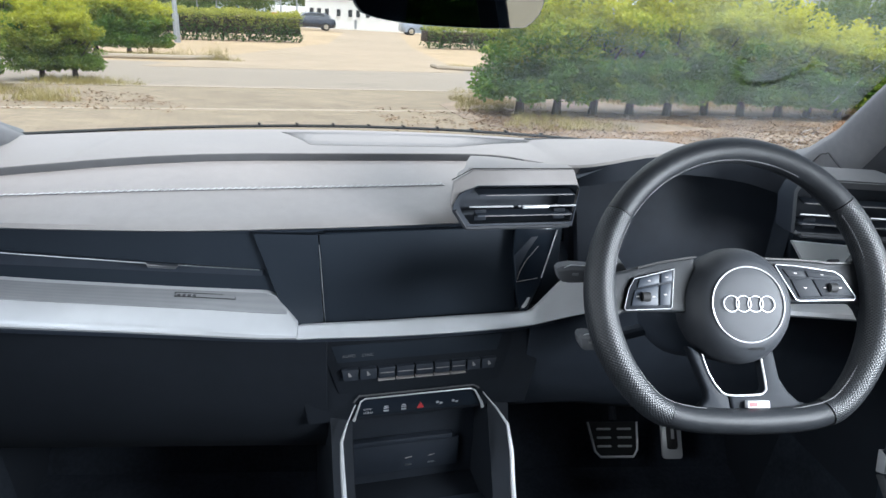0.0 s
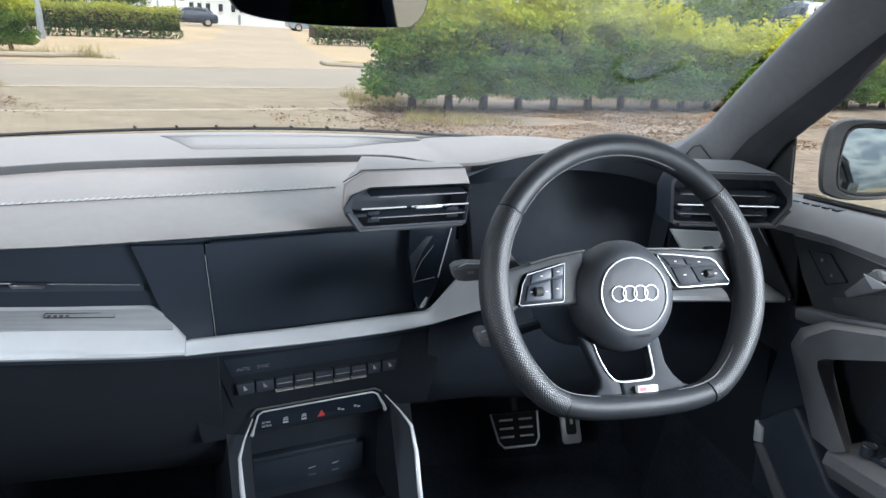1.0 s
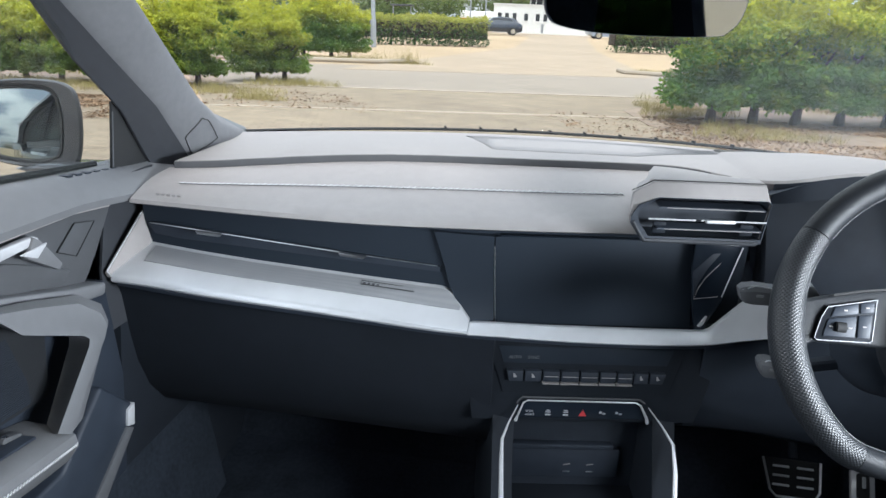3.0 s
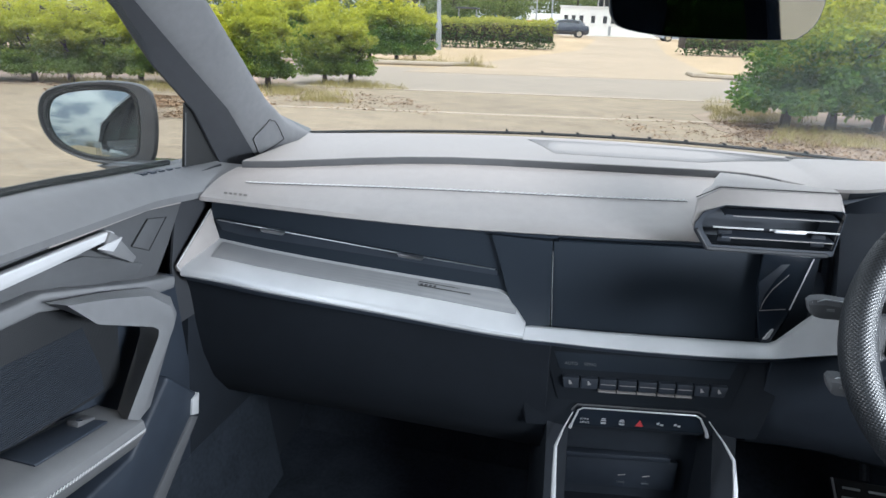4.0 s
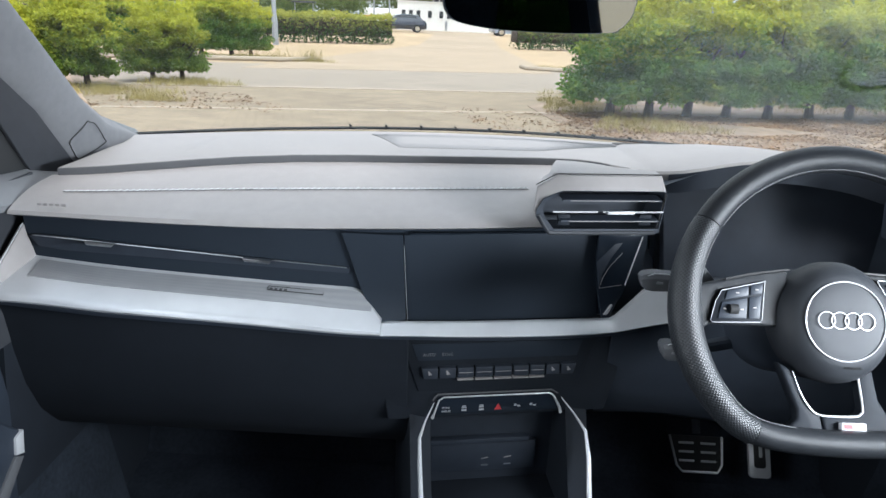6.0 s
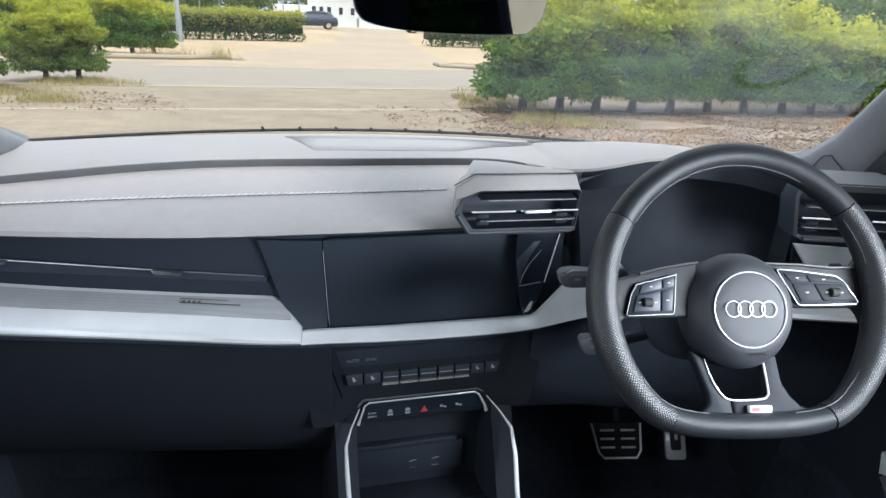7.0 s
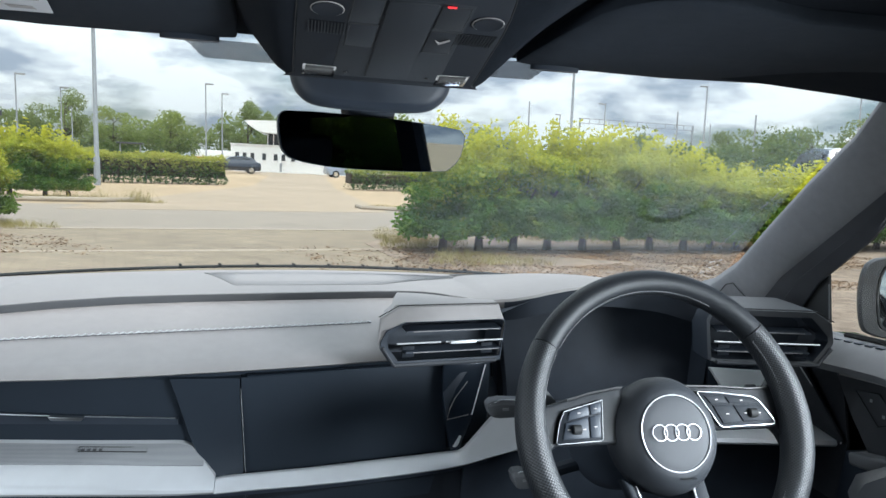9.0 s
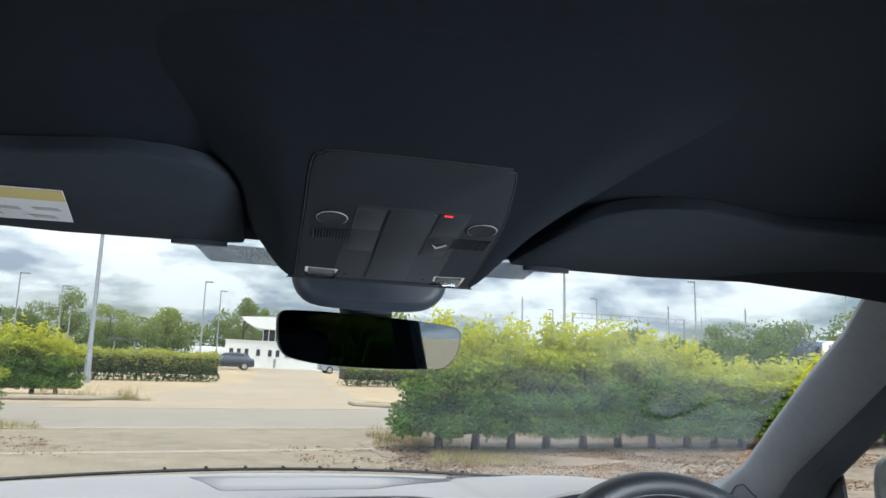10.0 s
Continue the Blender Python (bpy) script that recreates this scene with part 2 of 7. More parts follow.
BODY = material("dark_grey_car_paint", (0.05, 0.052, 0.056), 0.3, 0.3, 0.05, 20, coat=1.0)
WINDSCREEN = clear_glass("windscreen_glass", 0.02, 0.0095, True)
PRIVACY_GLASS = clear_glass("dark_privacy_glass", 0.05, 0.0, tint=(0.40, 0.43, 0.45))
PRIVACY_GLASS.node_tree.nodes["Transparent BSDF"].inputs[0].default_value = (0.30, 0.33, 0.30, 1)
SIDE_GLASS = clear_glass("side_window_glass", 0.04, 0.008)

# ---- mesh helpers ----
ORIGIN = {}


def thing(name, at=(0, 0, 0), label="", category="", group="", kind="", local=None):
    ob = new(name)
    ob.empty_display_size = 0.05
    if local is not None:
        ob.matrix_world = local
        ORIGIN[ob] = Vector((0, 0, 0))
    else:
        ob.location = at
        ORIGIN[ob] = Vector(at)
    return tagged(ob, label, category, group, kind)


def finish(bm, angle=35):
    bmesh.ops.recalc_face_normals(bm, faces=bm.faces)
    lim = radians(angle)
    for f in bm.faces:
        f.smooth = True
    for e in bm.edges:
        e.smooth = not (len(e.link_faces) == 2 and e.calc_face_angle(0) > lim)


def part(name, bm, mat, parent=None, label="", angle=35):
    finish(bm, angle)
    me = bpy.data.meshes.new(name)
    if parent is not None:
        off = ORIGIN[parent]
        bmesh.ops.translate(bm, verts=bm.verts, vec=-off)
    bm.to_mesh(me)
    bm.free()
    me.materials.append(mat)
    ob = new(name, me)
    if parent is not None:
        ob.parent = parent
        ORIGIN[ob] = ORIGIN[parent]
    if label:
        ob["label"] = label
    return ob


def solo(name, bm, mat, label, category, kind="", group="", angle=35):
    ob = part(name, bm, mat, None, "", angle)
    ORIGIN[ob] = Vector((0, 0, 0))
    return tagged(ob, label, category, group, kind)


def bevel(bm, w, seg=2, angle=30):
    es = [e for e in bm.edges if len(e.link_faces) == 2 and e.calc_face_angle(0) > radians(angle)]
    if es and w > 0:
        bmesh.ops.bevel(bm, geom=es, offset=w, segments=seg, profile=0.5, affect="EDGES", clamp_overlap=True)
    return bm


def prism(points, vec, bev=0.0, seg=2):
    """A closed outline pushed along vec."""
    bm = bmesh.new()
    a = [bm.verts.new(Vector(p)) for p in points]
    b = [bm.verts.new(Vector(p) + Vector(vec)) for p in points]
    n = len(a)
    bm.faces.new(a)
    bm.faces.new(b[::-1])
    for i in range(n):
        bm.faces.new((a[i], a[(i + 1) % n], b[(i + 1) % n], b[i]))
    bmesh.ops.recalc_face_normals(bm, faces=bm.faces)
    return bevel(bm, bev, seg)


def box(c, size, m=None, bev=0.0, seg=2):
    bm = bmesh.new()
    bmesh.ops.create_cube(bm, size=1.0, matrix=Matrix.Diagonal((*size, 1)))
    bevel(bm, bev, seg)
    bmesh.ops.transform(bm, verts=bm.verts, matrix=Matrix.Translation(c) @ (m or Matrix()))
    return bm


def loft(rows, closed=True, caps=True):
    """Skins sections that have the same number of points; closed: each section is a loop."""
    bm = bmesh.new()
    vs = [[bm.verts.new(Vector(p)) for p in r] for r in rows]
    n = len(vs[0])
    for a, b in zip(vs, vs[1:]):
        for i in range(n if closed else n - 1):
            j = (i + 1) % n
            bm.faces.new((a[i], a[j], b[j], b[i]))
    if closed and caps:
        bm.faces.new(vs[0])
        bm.faces.new(vs[-1][::-1])
    return bm


def sheet(rows, thick):
    """An open skin with thickness along the vector thick."""
    rows = [[Vector(p) for p in r] for r in rows]
    t = Vector(thick)
    return loft([r + [p + t for p in reversed(r)] for r in rows])


def tube(points, radius, sides=8, closed=False, flat=1.0, radii=None):
    pts = [Vector(p) for p in points]
    n = len(pts)
    rows = []
    up = None
    for i, p in enumerate(pts):
        d = (pts[(i + 1) % n] - pts[i - 1]) if closed else (pts[min(i + 1, n - 1)] - pts[max(i - 1, 0)])
        d.normalize()
        if up is None:
            up = Vector((0, 0, 1)) if abs(d.z) < 0.9 else Vector((0, 1, 0))
        side = d.cross(up).normalized()
        up = side.cross(d).normalized()
        r = radii[i] if radii else radius
        rows.append([p + side * (r * math.cos(a)) + up * (r * flat * math.sin(a)) for a in (2 * math.pi * k / sides for k in range(sides))])
    if closed:
        return ring(rows)
    return loft(rows)


def ring(rows):
    bm = bmesh.new()
    vs = [[bm.verts.new(p) for p in r] for r in rows]
    m, n = len(vs), len(vs[0])
    for k in range(m):
        a, b = vs[k], vs[(k + 1) % m]
        for i in range(n):
            j = (i + 1) % n
            bm.faces.new((a[i], a[j], b[j], b[i]))
    return bm


def join(*bms):
    out = bmesh.new()
    for b in bms:
        me = bpy.data.meshes.new("tmp")
        b.to_mesh(me)
        b.free()
        out.from_mesh(me)
        bpy.data.meshes.remove(me)
    return out


def curve(keys, x):
    """Smooth reading of a few (place, value) keys."""
    if x <= keys[0][0]:
        return keys[0][1]
    for (a, va), (b, vb) in zip(keys, keys[1:]):
        if x <= b:
            u = (x - a) / (b - a)
            return va + (vb - va) * u
    return keys[-1][1]


def soft_curve(keys, x, w=0.03):
    return sum(curve(keys, x + d * w) * k for d, k in ((-1, 0.25), (0, 0.5), (1, 0.25)))


def frange(a, b, n):
    return [a + (b - a) * i / (n - 1) for i in range(n)]


def rounded(cx, cy, w, h, r, n=5):
    """A rounded rectangle's outline in 2D."""
    pts = []
    for sx, sy, a0 in ((1, 1, 0), (-1, 1, 90), (-1, -1, 180), (1, -1, 270)):
        for k in range(n):
            a = radians(a0 + 90 * k / (n - 1))
            pts.append((cx + sx * (w / 2 - r) + r * math.cos(a), cy + sy * (h / 2 - r) + r * math.sin(a)))
    return pts

# ================= the car's cabin =================
# ---- dashboard ----
EDGE_Y = [(-0.74, 1.0), (-0.62, 0.995), (-0.56, 1.012), (-0.50, 1.032), (-0.35, 1.073), (-0.19, 1.098), (0.09, 1.14), (0.15, 1.13), (0.20, 1.04), (0.25, 0.99), (0.57, 0.985), (0.62, 0.97), (0.74, 0.93)]
EDGE_Z = [(-0.74, 0.940), (-0.62, 0.952), (-0.56, 0.958), (-0.50, 0.963), (-0.35, 0.970), (0.15, 0.972), (0.20, 0.974), (0.26, 0.990), (0.33, 1.007), (0.40, 1.013), (0.50, 1.003), (0.57, 0.981), (0.62, 0.972), (0.74, 0.962)]
PAD_Y = [(-0.74, 0.885), (-0.50, 0.876), (-0.33, 0.880), (-0.09, 0.920), (0.03, 0.949), (0.10, 0.965)]


def edge_w(x):
    """The edge is drawn softer on the passenger's side."""
    return 0.03 + 0.055 * min(1, max(0, (0.10 - x) / 0.2))


def cowl_y(x):
    return 1.455 - 0.42 * x * x


def make_dashboard():
    d = thing("dashboard", (0, 1.0, 0.7), "dark grey soft dashboard with stitched pad and black fascia", "dashboard")
    rows = []
    for x in frange(-0.700, 0.735, 150):
        ye, ze, yc = soft_curve(EDGE_Y, x, edge_w(x)), soft_curve(EDGE_Z, x, edge_w(x)), cowl_y(x)
        zc = 0.955
        hump = 0.010 if x > 0.22 else 0.004
        # the pad over the airbag stands a little proud of its outer end
        sink = 0.006 * min(1, max(0, (-0.528 - x) / 0.03))
        mid = [(x, ye + (yc - ye) * u, ze + (zc - ze) * u ** 1.3 + hump * math.sin(math.pi * u) - sink * min(1, u / 0.3)) for u in (0.08, 0.2, 0.4, 0.6, 0.8)]
        rows.append([(x, ye + 0.006, ze - 0.022), (x, ye, ze - 0.004), (x, ye + 0.003, ze - 0.0005)] + mid + [(x, yc, zc), (x, yc + 0.02, zc - 0.03), (x, ye + 0.05, ze - 0.04)])
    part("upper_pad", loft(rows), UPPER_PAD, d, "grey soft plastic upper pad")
    # dark strip over the pad's front face, stands in for the shadow groove
    rows = []
    for x in frange(-0.700, 0.165, 60):
        ye, ze = soft_curve(EDGE_Y, x, edge_w(x)), soft_curve(EDGE_Z, x, edge_w(x))
        k = min(1, max(0, (0.165 - x) / 0.05))
        rows.append([(x, ye - 0.0006, ze - 0.0012), (x, ye - 0.0014, ze - 0.004), (x, ye - 0.0004, ze - 0.004 - 0.0105 * k), (x, ye + 0.004, ze - 0.005 - 0.0110 * k), (x, ye + 0.004, ze - 0.002)])
    part("pad_edge_shade", loft(rows), SOFT_DARK, d, "dark grey strip for the shadow groove under the upper pad")
    part("hood_lip", sheet([[(x, soft_curve(EDGE_Y, x, edge_w(x)) - 0.0012, soft_curve(EDGE_Z, x, edge_w(x)) - 0.0045), (x, soft_curve(EDGE_Y, x, edge_w(x)) + 0.001, soft_curve(EDGE_Z, x, edge_w(x)) - 0.034)] for x in frange(0.235, 0.60, 24)], (0, 0.003, 0)), DEEP_BLACK, d, "matt black lip under the hood")
    rows = []
    for x in frange(-0.712, 0.075, 50):
        ye, ze, yp = soft_curve(EDGE_Y, x, edge_w(x)), soft_curve(EDGE_Z, x, edge_w(x)), soft_curve(PAD_Y, x, 0.06)
        a, b = Vector((x, ye + 0.004, ze - 0.012)), Vector((x, yp, 0.906))
        pts = [a.lerp(b, u) + Vector((0, -0.004, 0.006)) * math.sin(math.pi * u) for u in (0, 0.1, 0.25, 0.45, 0.65, 0.85, 0.97)]
        rows.append([(x, ye + 0.02, ze - 0.016)] + pts + [(x, yp + 0.001, 0.902), (x, yp + 0.010, 0.898), (x, yp + 0.03, 0.90)])
    pad = part("stitched_pad", loft(rows), SOFT_PAD, d, "grey pad with a zigzag stitched seam")
    # zigzag seam halfway down the pad
    bms = []
    xs = frange(-0.655, 0.028, 150)
    for i, (xa, xb) in enumerate(zip(xs, xs[1:])):
        def on_pad(x, u):
            ye, ze, yp = soft_curve(EDGE_Y, x, edge_w(x)), soft_curve(EDGE_Z, x, edge_w(x)), soft_curve(PAD_Y, x, 0.06)
            return Vector((x, ye + 0.004, ze - 0.012)).lerp(Vector((x, yp, 0.906)), u) + Vector((0, -0.004, 0.0075)) * math.sin(math.pi * u)
        u = curve([(-0.66, 0.56), (0.03, 0.50)], xa)
        a, b = on_pad(xa, u - 0.011 + 0.022 * (i % 2)), on_pad(xb - 0.0008, u + 0.011 - 0.022 * (i % 2))
        bms.append(tube([a, b], 0.0009, 4))
    part("seam_stitching", join(*bms), THREAD, pad, "pale grey zigzag thread")
    # the seam and the shade in it, drawn as one dark line
    part("seam_shade", tube([on_pad(x, curve([(-0.66, 0.56), (0.03, 0.50)], x) + 0.020) for x in xs], 0.0005, 5), SOFT_DARK, pad, "dark line for the seam and its shade under the thread")
    part("pad_mark", join(*[box((-0.668 + 0.0085 * k, 0.8915, 0.9165), (0.006, 0.0008, 0.0035)) for k in range(5)]), SOFT_PAD, pad)
    # defroster slot with a fine grille along the screen
    grille = []
    for x in frange(-0.262, 0.30, 150):
        ye, ze, yc = soft_curve(EDGE_Y, x, edge_w(x)), soft_curve(EDGE_Z, x, edge_w(x)), cowl_y(x)
        def pad_z(y):
            u = min(1, max(0, (y - ye) / (yc - ye)))
            return ze + (0.955 - ze) * u ** 1.3 + (0.010 if x > 0.22 else 0.004) * math.sin(math.pi * u)
        y1 = yc - 0.085
        y0 = max(ye + 0.045, curve([(-0.262, y1), (-0.190, 1.165), (0.06, 1.19), (0.30, y1)], x))
        if y1 - y0 > 0.006:
            grille.append(prism([(x - 0.0007, y0, pad_z(y0) + 0.0012), (x + 0.0007, y0, pad_z(y0) + 0.0012), (x + 0.0007, y1, pad_z(y1) + 0.0012), (x - 0.0007, y1, pad_z(y1) + 0.0012)], (0, 0, -0.003)))
    tagged(part("defroster_grille", join(*grille), DOOR_SOFT, d, "narrow dark defroster slots"), kind="stuff")
    # black fascia behind the shelf and round the screen
    rows = []
    for x in frange(-0.72, 0.21, 40):
        y = soft_curve([(-0.72, 0.930), (-0.20, 0.911), (-0.1, 0.928), (0.21, 0.987)], x, 0.02)
        rows.append([(x, y + 0.006, 0.898), (x, y, 0.890), (x, y, 0.76), (x, y + 0.03, 0.74), (x, y + 0.05, 0.898)])
    part("fascia", loft(rows), SCREEN_BLACK, d, "gloss black fascia panel")
    # passenger air slot
    y = 0.924
    slot = part("air_slot", prism([(-0.712, y + 0.001, 0.858), (-0.70, y + 0.001, 0.861), (-0.235, y - 0.017, 0.839), (-0.235, y - 0.017, 0.831), (-0.66, y - 0.001, 0.838), (-0.70, y + 0.001, 0.842)], (0, 0.02, 0)), HARD_BLACK, d, "long black air slot")
    part("slot_trim", tube([(-0.705, y - 0.003, 0.8605), (-0.58, y - 0.007, 0.8545), (-0.40, y - 0.013, 0.846), (-0.238, y - 0.019, 0.8405)], 0.0008, 6), STEEL, slot, "thin chrome line")
    for x, z in ((-0.600, 0.8525), (-0.367, 0.8425)):
        yy = y - 0.010 - (0.598 + x) * 0.035
        part("slot_tab", prism([(x - 0.021, yy, z + 0.0060), (x + 0.021, yy, z + 0.0040), (x + 0.018, yy, z - 0.0006), (x - 0.018, yy, z + 0.0010)], (0, -0.008, 0), 0.0012), STEEL, slot, "small metal vane tab")
    # silver shelf
    low = [(-0.735, 0.787), (-0.589, 0.774), (-0.406, 0.766), (-0.234, 0.757), (-0.17, 0.757)]
    back = [(-0.735, 0.826), (-0.62, 0.8175), (-0.52, 0.813), (-0.427, 0.8105), (-0.335, 0.808), (-0.17, 0.806)]
    rows, tex = [], []
    for x in frange(-0.73, -0.1835, 36):
        zb, zk = soft_curve(low, x), soft_curve(back, x)
        yb = curve([(-0.73, 0.929), (-0.20, 0.909), (-0.170, 0.909)], x)
        yf = curve([(-0.73, 0.845), (-0.66, 0.852), (-0.2, 0.858)], x)
        la, lb = curve([(-0.32, 0.008), (-0.1705, 0.0045)], x), curve([(-0.32, 0.012), (-0.1705, 0.0062)], x)
        a, b = Vector((x, yf + 0.006, zb + lb)), Vector((x, yb - 0.004, zk - 0.0012))
        # cut off along the slant of the black block
        cut = 1.0 if x < -0.2175 else min(1.0, (curve([(-0.2175, 0.905), (-0.205, 0.8925), (-0.188, 0.8775), (-0.180, 0.870)], x) - a.y) / (b.y - a.y))
        b = a.lerp(b, cut)
        rows.append([(x, yf + 0.003, zb - 0.002), (x, yf, zb + 0.002), (x, yf + 0.0015, zb + la), a, b, b + Vector((0, 0.004, 0.003 if cut == 1.0 else 0.0)), (x, b.y + 0.012, b.z), (x, b.y, zb - 0.01)])
        if -0.712 < x < -0.198:
            tex.append([a.lerp(b, u / cut) + Vector((0, -0.0004, 0.0012)) for u in (0.47, 0.98 * cut)])
    shelf = part("trim_shelf", loft(rows), SILVER, d, "satin silver trim shelf")
    part("textured_inlay", sheet(tex, (0, 0, -0.002)), SILVER_TEX, shelf, "finely textured grey inlay")
    part("badge_rim", tube([(-0.353, 0.8980, 0.8025), (-0.271, 0.8960, 0.7997), (-0.271, 0.9030, 0.8027), (-0.353, 0.9050, 0.8055)], 0.0007, 4, True), RUBBER, shelf)
    part("badge_plate", prism([(-0.353, 0.8990, 0.7995), (-0.271, 0.8970, 0.7967), (-0.271, 0.9040, 0.7997), (-0.353, 0.9060, 0.8025)], (0, -0.0008, 0.002), 0.0006), SILVER_TEX, shelf, "small rectangular badge plate")
    part("badge_mark", join(*[box((-0.348 + 0.007 * k, 0.9010, 0.8032 - 0.00025 * k), (0.004, 0.0032, 0.001), Matrix.Rotation(radians(22), 4, "X")) for k in range(4)]), SOFT_DARK, shelf)
    part("end_wing", prism([(-0.737, 0.846, 0.792), (-0.737, 0.842, 0.802), (-0.728, 0.93, 0.872), (-0.720, 0.94, 0.872), (-0.712, 0.94, 0.826), (-0.722, 0.87, 0.800)], (0.006, 0, 0), 0.001), SOFT_PAD, d, "silver end wing of the trim")
    # black block of the screen, cut at a slant where it meets the shelf
    levels = [(0.893, -0.245, 0.9058, -0.1575, 0.9062), (0.84, -0.227, 0.9056, -0.1548, 0.9062), (0.812, -0.2182, 0.9048, -0.153, 0.9062), (0.790, -0.205, 0.8925, -0.1518, 0.9055), (0.772, -0.188, 0.8775, -0.1505, 0.904), (0.757, -0.180, 0.870, -0.150, 0.903)]
    part("corner_facet", loft([[(xl, yl, z), (xr, yr, z), (xr, 0.935, z), (xl - 0.01, 0.935, z)] for z, xl, yl, xr, yr in levels]), SCREEN_BLACK, d, "gloss black corner facet")
    # band under the screen, turned to the driver
    rows = []
    for x in frange(-0.183, 0.275, 60):
        y = 0.859 + 0.19 * (x + 0.172) - 0.012 * max(0, (x - 0.2) / 0.1)
        zb = soft_curve([(-0.19, 0.757), (-0.17, 0.757), (-0.07, 0.7515), (0.0, 0.7492), (0.09, 0.7487), (0.165, 0.7505), (0.24, 0.766), (0.28, 0.774)], x)
        zt = soft_curve([(-0.17, 0.7628), (-0.07, 0.7600), (0.02, 0.7592), (0.14, 0.7585), (0.163, 0.7585), (0.176, 0.7725), (0.214, 0.813), (0.25, 0.825), (0.28, 0.830)], x, 0.006)
        w, zt = 0.016, zt + 0.0070
        rows.append([(x, y + 0.003, zb - 0.002), (x, y, zb + 0.001), (x, y + 0.002, zb + 0.0035), (x, y + w, zt - 0.0008), (x, y + w + 0.002, zt), (x, y + w + 0.012, zt - 0.002), (x, y + 0.02, zb - 0.006)])
    part("trim_band", loft(rows), SILVER, d, "satin silver band under the screen")
    rows = []
    for x in frange(-0.725, 0.20, 40):
        y, zb = (curve([(-0.73, 0.849), (-0.2, 0.862)], x), soft_curve(low, x)) if x < -0.17 else (0.862 + 0.19 * (x + 0.172), soft_curve([(-0.19, 0.757), (-0.17, 0.757), (-0.07, 0.7515), (0.0, 0.7492), (0.09, 0.7487), (0.165, 0.7505), (0.24, 0.766)], x))
        rows.append([(x, y, zb - 0.0015), (x, y + 0.003, zb - 0.008), (x, y + 0.014, zb - 0.013), (x, y + 0.03, zb - 0.012), (x, y + 0.03, zb - 0.002)])
    part("trim_lip", loft(rows), HARD_BLACK, d, "dark lip under the silver trim")
    part("screen_ledge", sheet([[(x, 0.876 + 0.19 * (x + 0.172), 0.757), (x, 0.95 + 0.19 * (x + 0.172), 0.752)] for x in frange(-0.185, 0.19, 12)], (0, 0, -0.004)), GLOSS_BLACK, d, "black ledge before the screen")
    # driver's side end of the trim
    rows = []
    for x in frange(0.50, 0.728, 12):
        zb = curve([(0.50, 0.790), (0.728, 0.793)], x)
        y = curve([(0.5, 0.885), (0.728, 0.846)], x)
        rows.append([(x, y + 0.003, zb - 0.002), (x, y, zb + 0.002), (x, y + 0.002, zb + 0.008), (x, y + 0.055, zb + 0.022), (x, y + 0.06, zb + 0.02), (x, y + 0.02, zb - 0.006)])
    part("trim_end", loft(rows), SILVER, d, "satin silver end of the trim")
    part("end_wing", prism([(0.735, 0.842, 0.797), (0.735, 0.840, 0.806), (0.728, 0.93, 0.895), (0.716, 0.94, 0.895), (0.712, 0.94, 0.822), (0.720, 0.90, 0.812)], (-0.006, 0, 0), 0.001), SEAL, d, "silver end wing of the trim")
    part("switch_panel", prism([(0.556, 0.93, 0.892), (0.662, 0.93, 0.885), (0.655, 0.922, 0.849), (0.64, 0.920, 0.846), (0.577, 0.922, 0.860)], (0, 0.01, 0), 0.002), PALE_PANEL, d, "pale satin light-switch panel")
    part("driver_fascia", box((0.655, 0.985, 0.86), (0.16, 0.05, 0.17), None, 0.01), CARPET, d, "black fascia by the driver's vent")
    for q in (-1, 1):
        part("end_panel", prism([(q * 0.7415, 0.842, 0.70), (q * 0.7415, 0.842, 0.80), (q * 0.7415, 0.868, 0.905), (q * 0.7415, 0.90, 0.935), (q * 0.7415, 1.0, 0.935), (q * 0.7415, 1.0, 0.70)], (q * 0.004, 0, 0)), SEAL, d, "dark end panel of the dashboard")
    part("wing_edge", tube([(0.7185, 0.934, 0.8965), (0.7270, 0.892, 0.856), (0.7330, 0.842, 0.8065), (0.7290, 0.842, 0.7985)], 0.0011, 6), BRIGHT, d, "thin silver edge of the wing")
    part("wing_edge", tube([(-0.7245, 0.934, 0.8745), (-0.7285, 0.886, 0.838), (-0.7325, 0.842, 0.8035), (-0.7290, 0.846, 0.794)], 0.0011, 6), SILVER, d, "thin silver edge of the wing")
    # glove box, knee panel and lower dash
    rows = []
    for x in frange(-0.760, -0.145, 12):
        zb = soft_curve(low, x) - 0.008
        rows.append([(x, 0.872, zb), (x, 0.882, zb - 0.03), (x, 0.892, 0.68), (x, 0.905, 0.62), (x, 0.93, 0.56), (x, 0.97, 0.51), (x, 1.03, 0.47), (x, 1.10, 0.45), (x, 1.2, 0.445), (x, 1.2, zb)])
    glove = part("glove_box", loft(rows), GLOVE_BLACK, d, "black glove box lid")
    part("glove_box_gap", prism([(-0.70, 0.8850, 0.7345), (-0.20, 0.8850, 0.7115), (-0.20, 0.8850, 0.7105), (-0.70, 0.8850, 0.7335)], (0, 0.01, 0)), RUBBER, glove)
    rows = []
    for x in frange(0.17, 0.735, 10):
        y0, zt = curve([(0.17, 0.955), (0.27, 0.965), (0.5, 0.93), (0.735, 0.90)], x), curve([(0.17, 0.748), (0.30, 0.764), (0.5, 0.785), (0.735, 0.79)], x)
        rows.append([(x, y0, zt), (x, y0 + 0.005, 0.72), (x, y0 + 0.025, 0.62), (x, y0 + 0.06, 0.56), (x, y0 + 0.12, 0.52), (x, 1.2, 0.515), (x, 1.2, zt)])
    part("knee_panel", loft(rows), DEEP_BLACK, d, "black knee panel under the wheel")
    return d


make_dashboard()

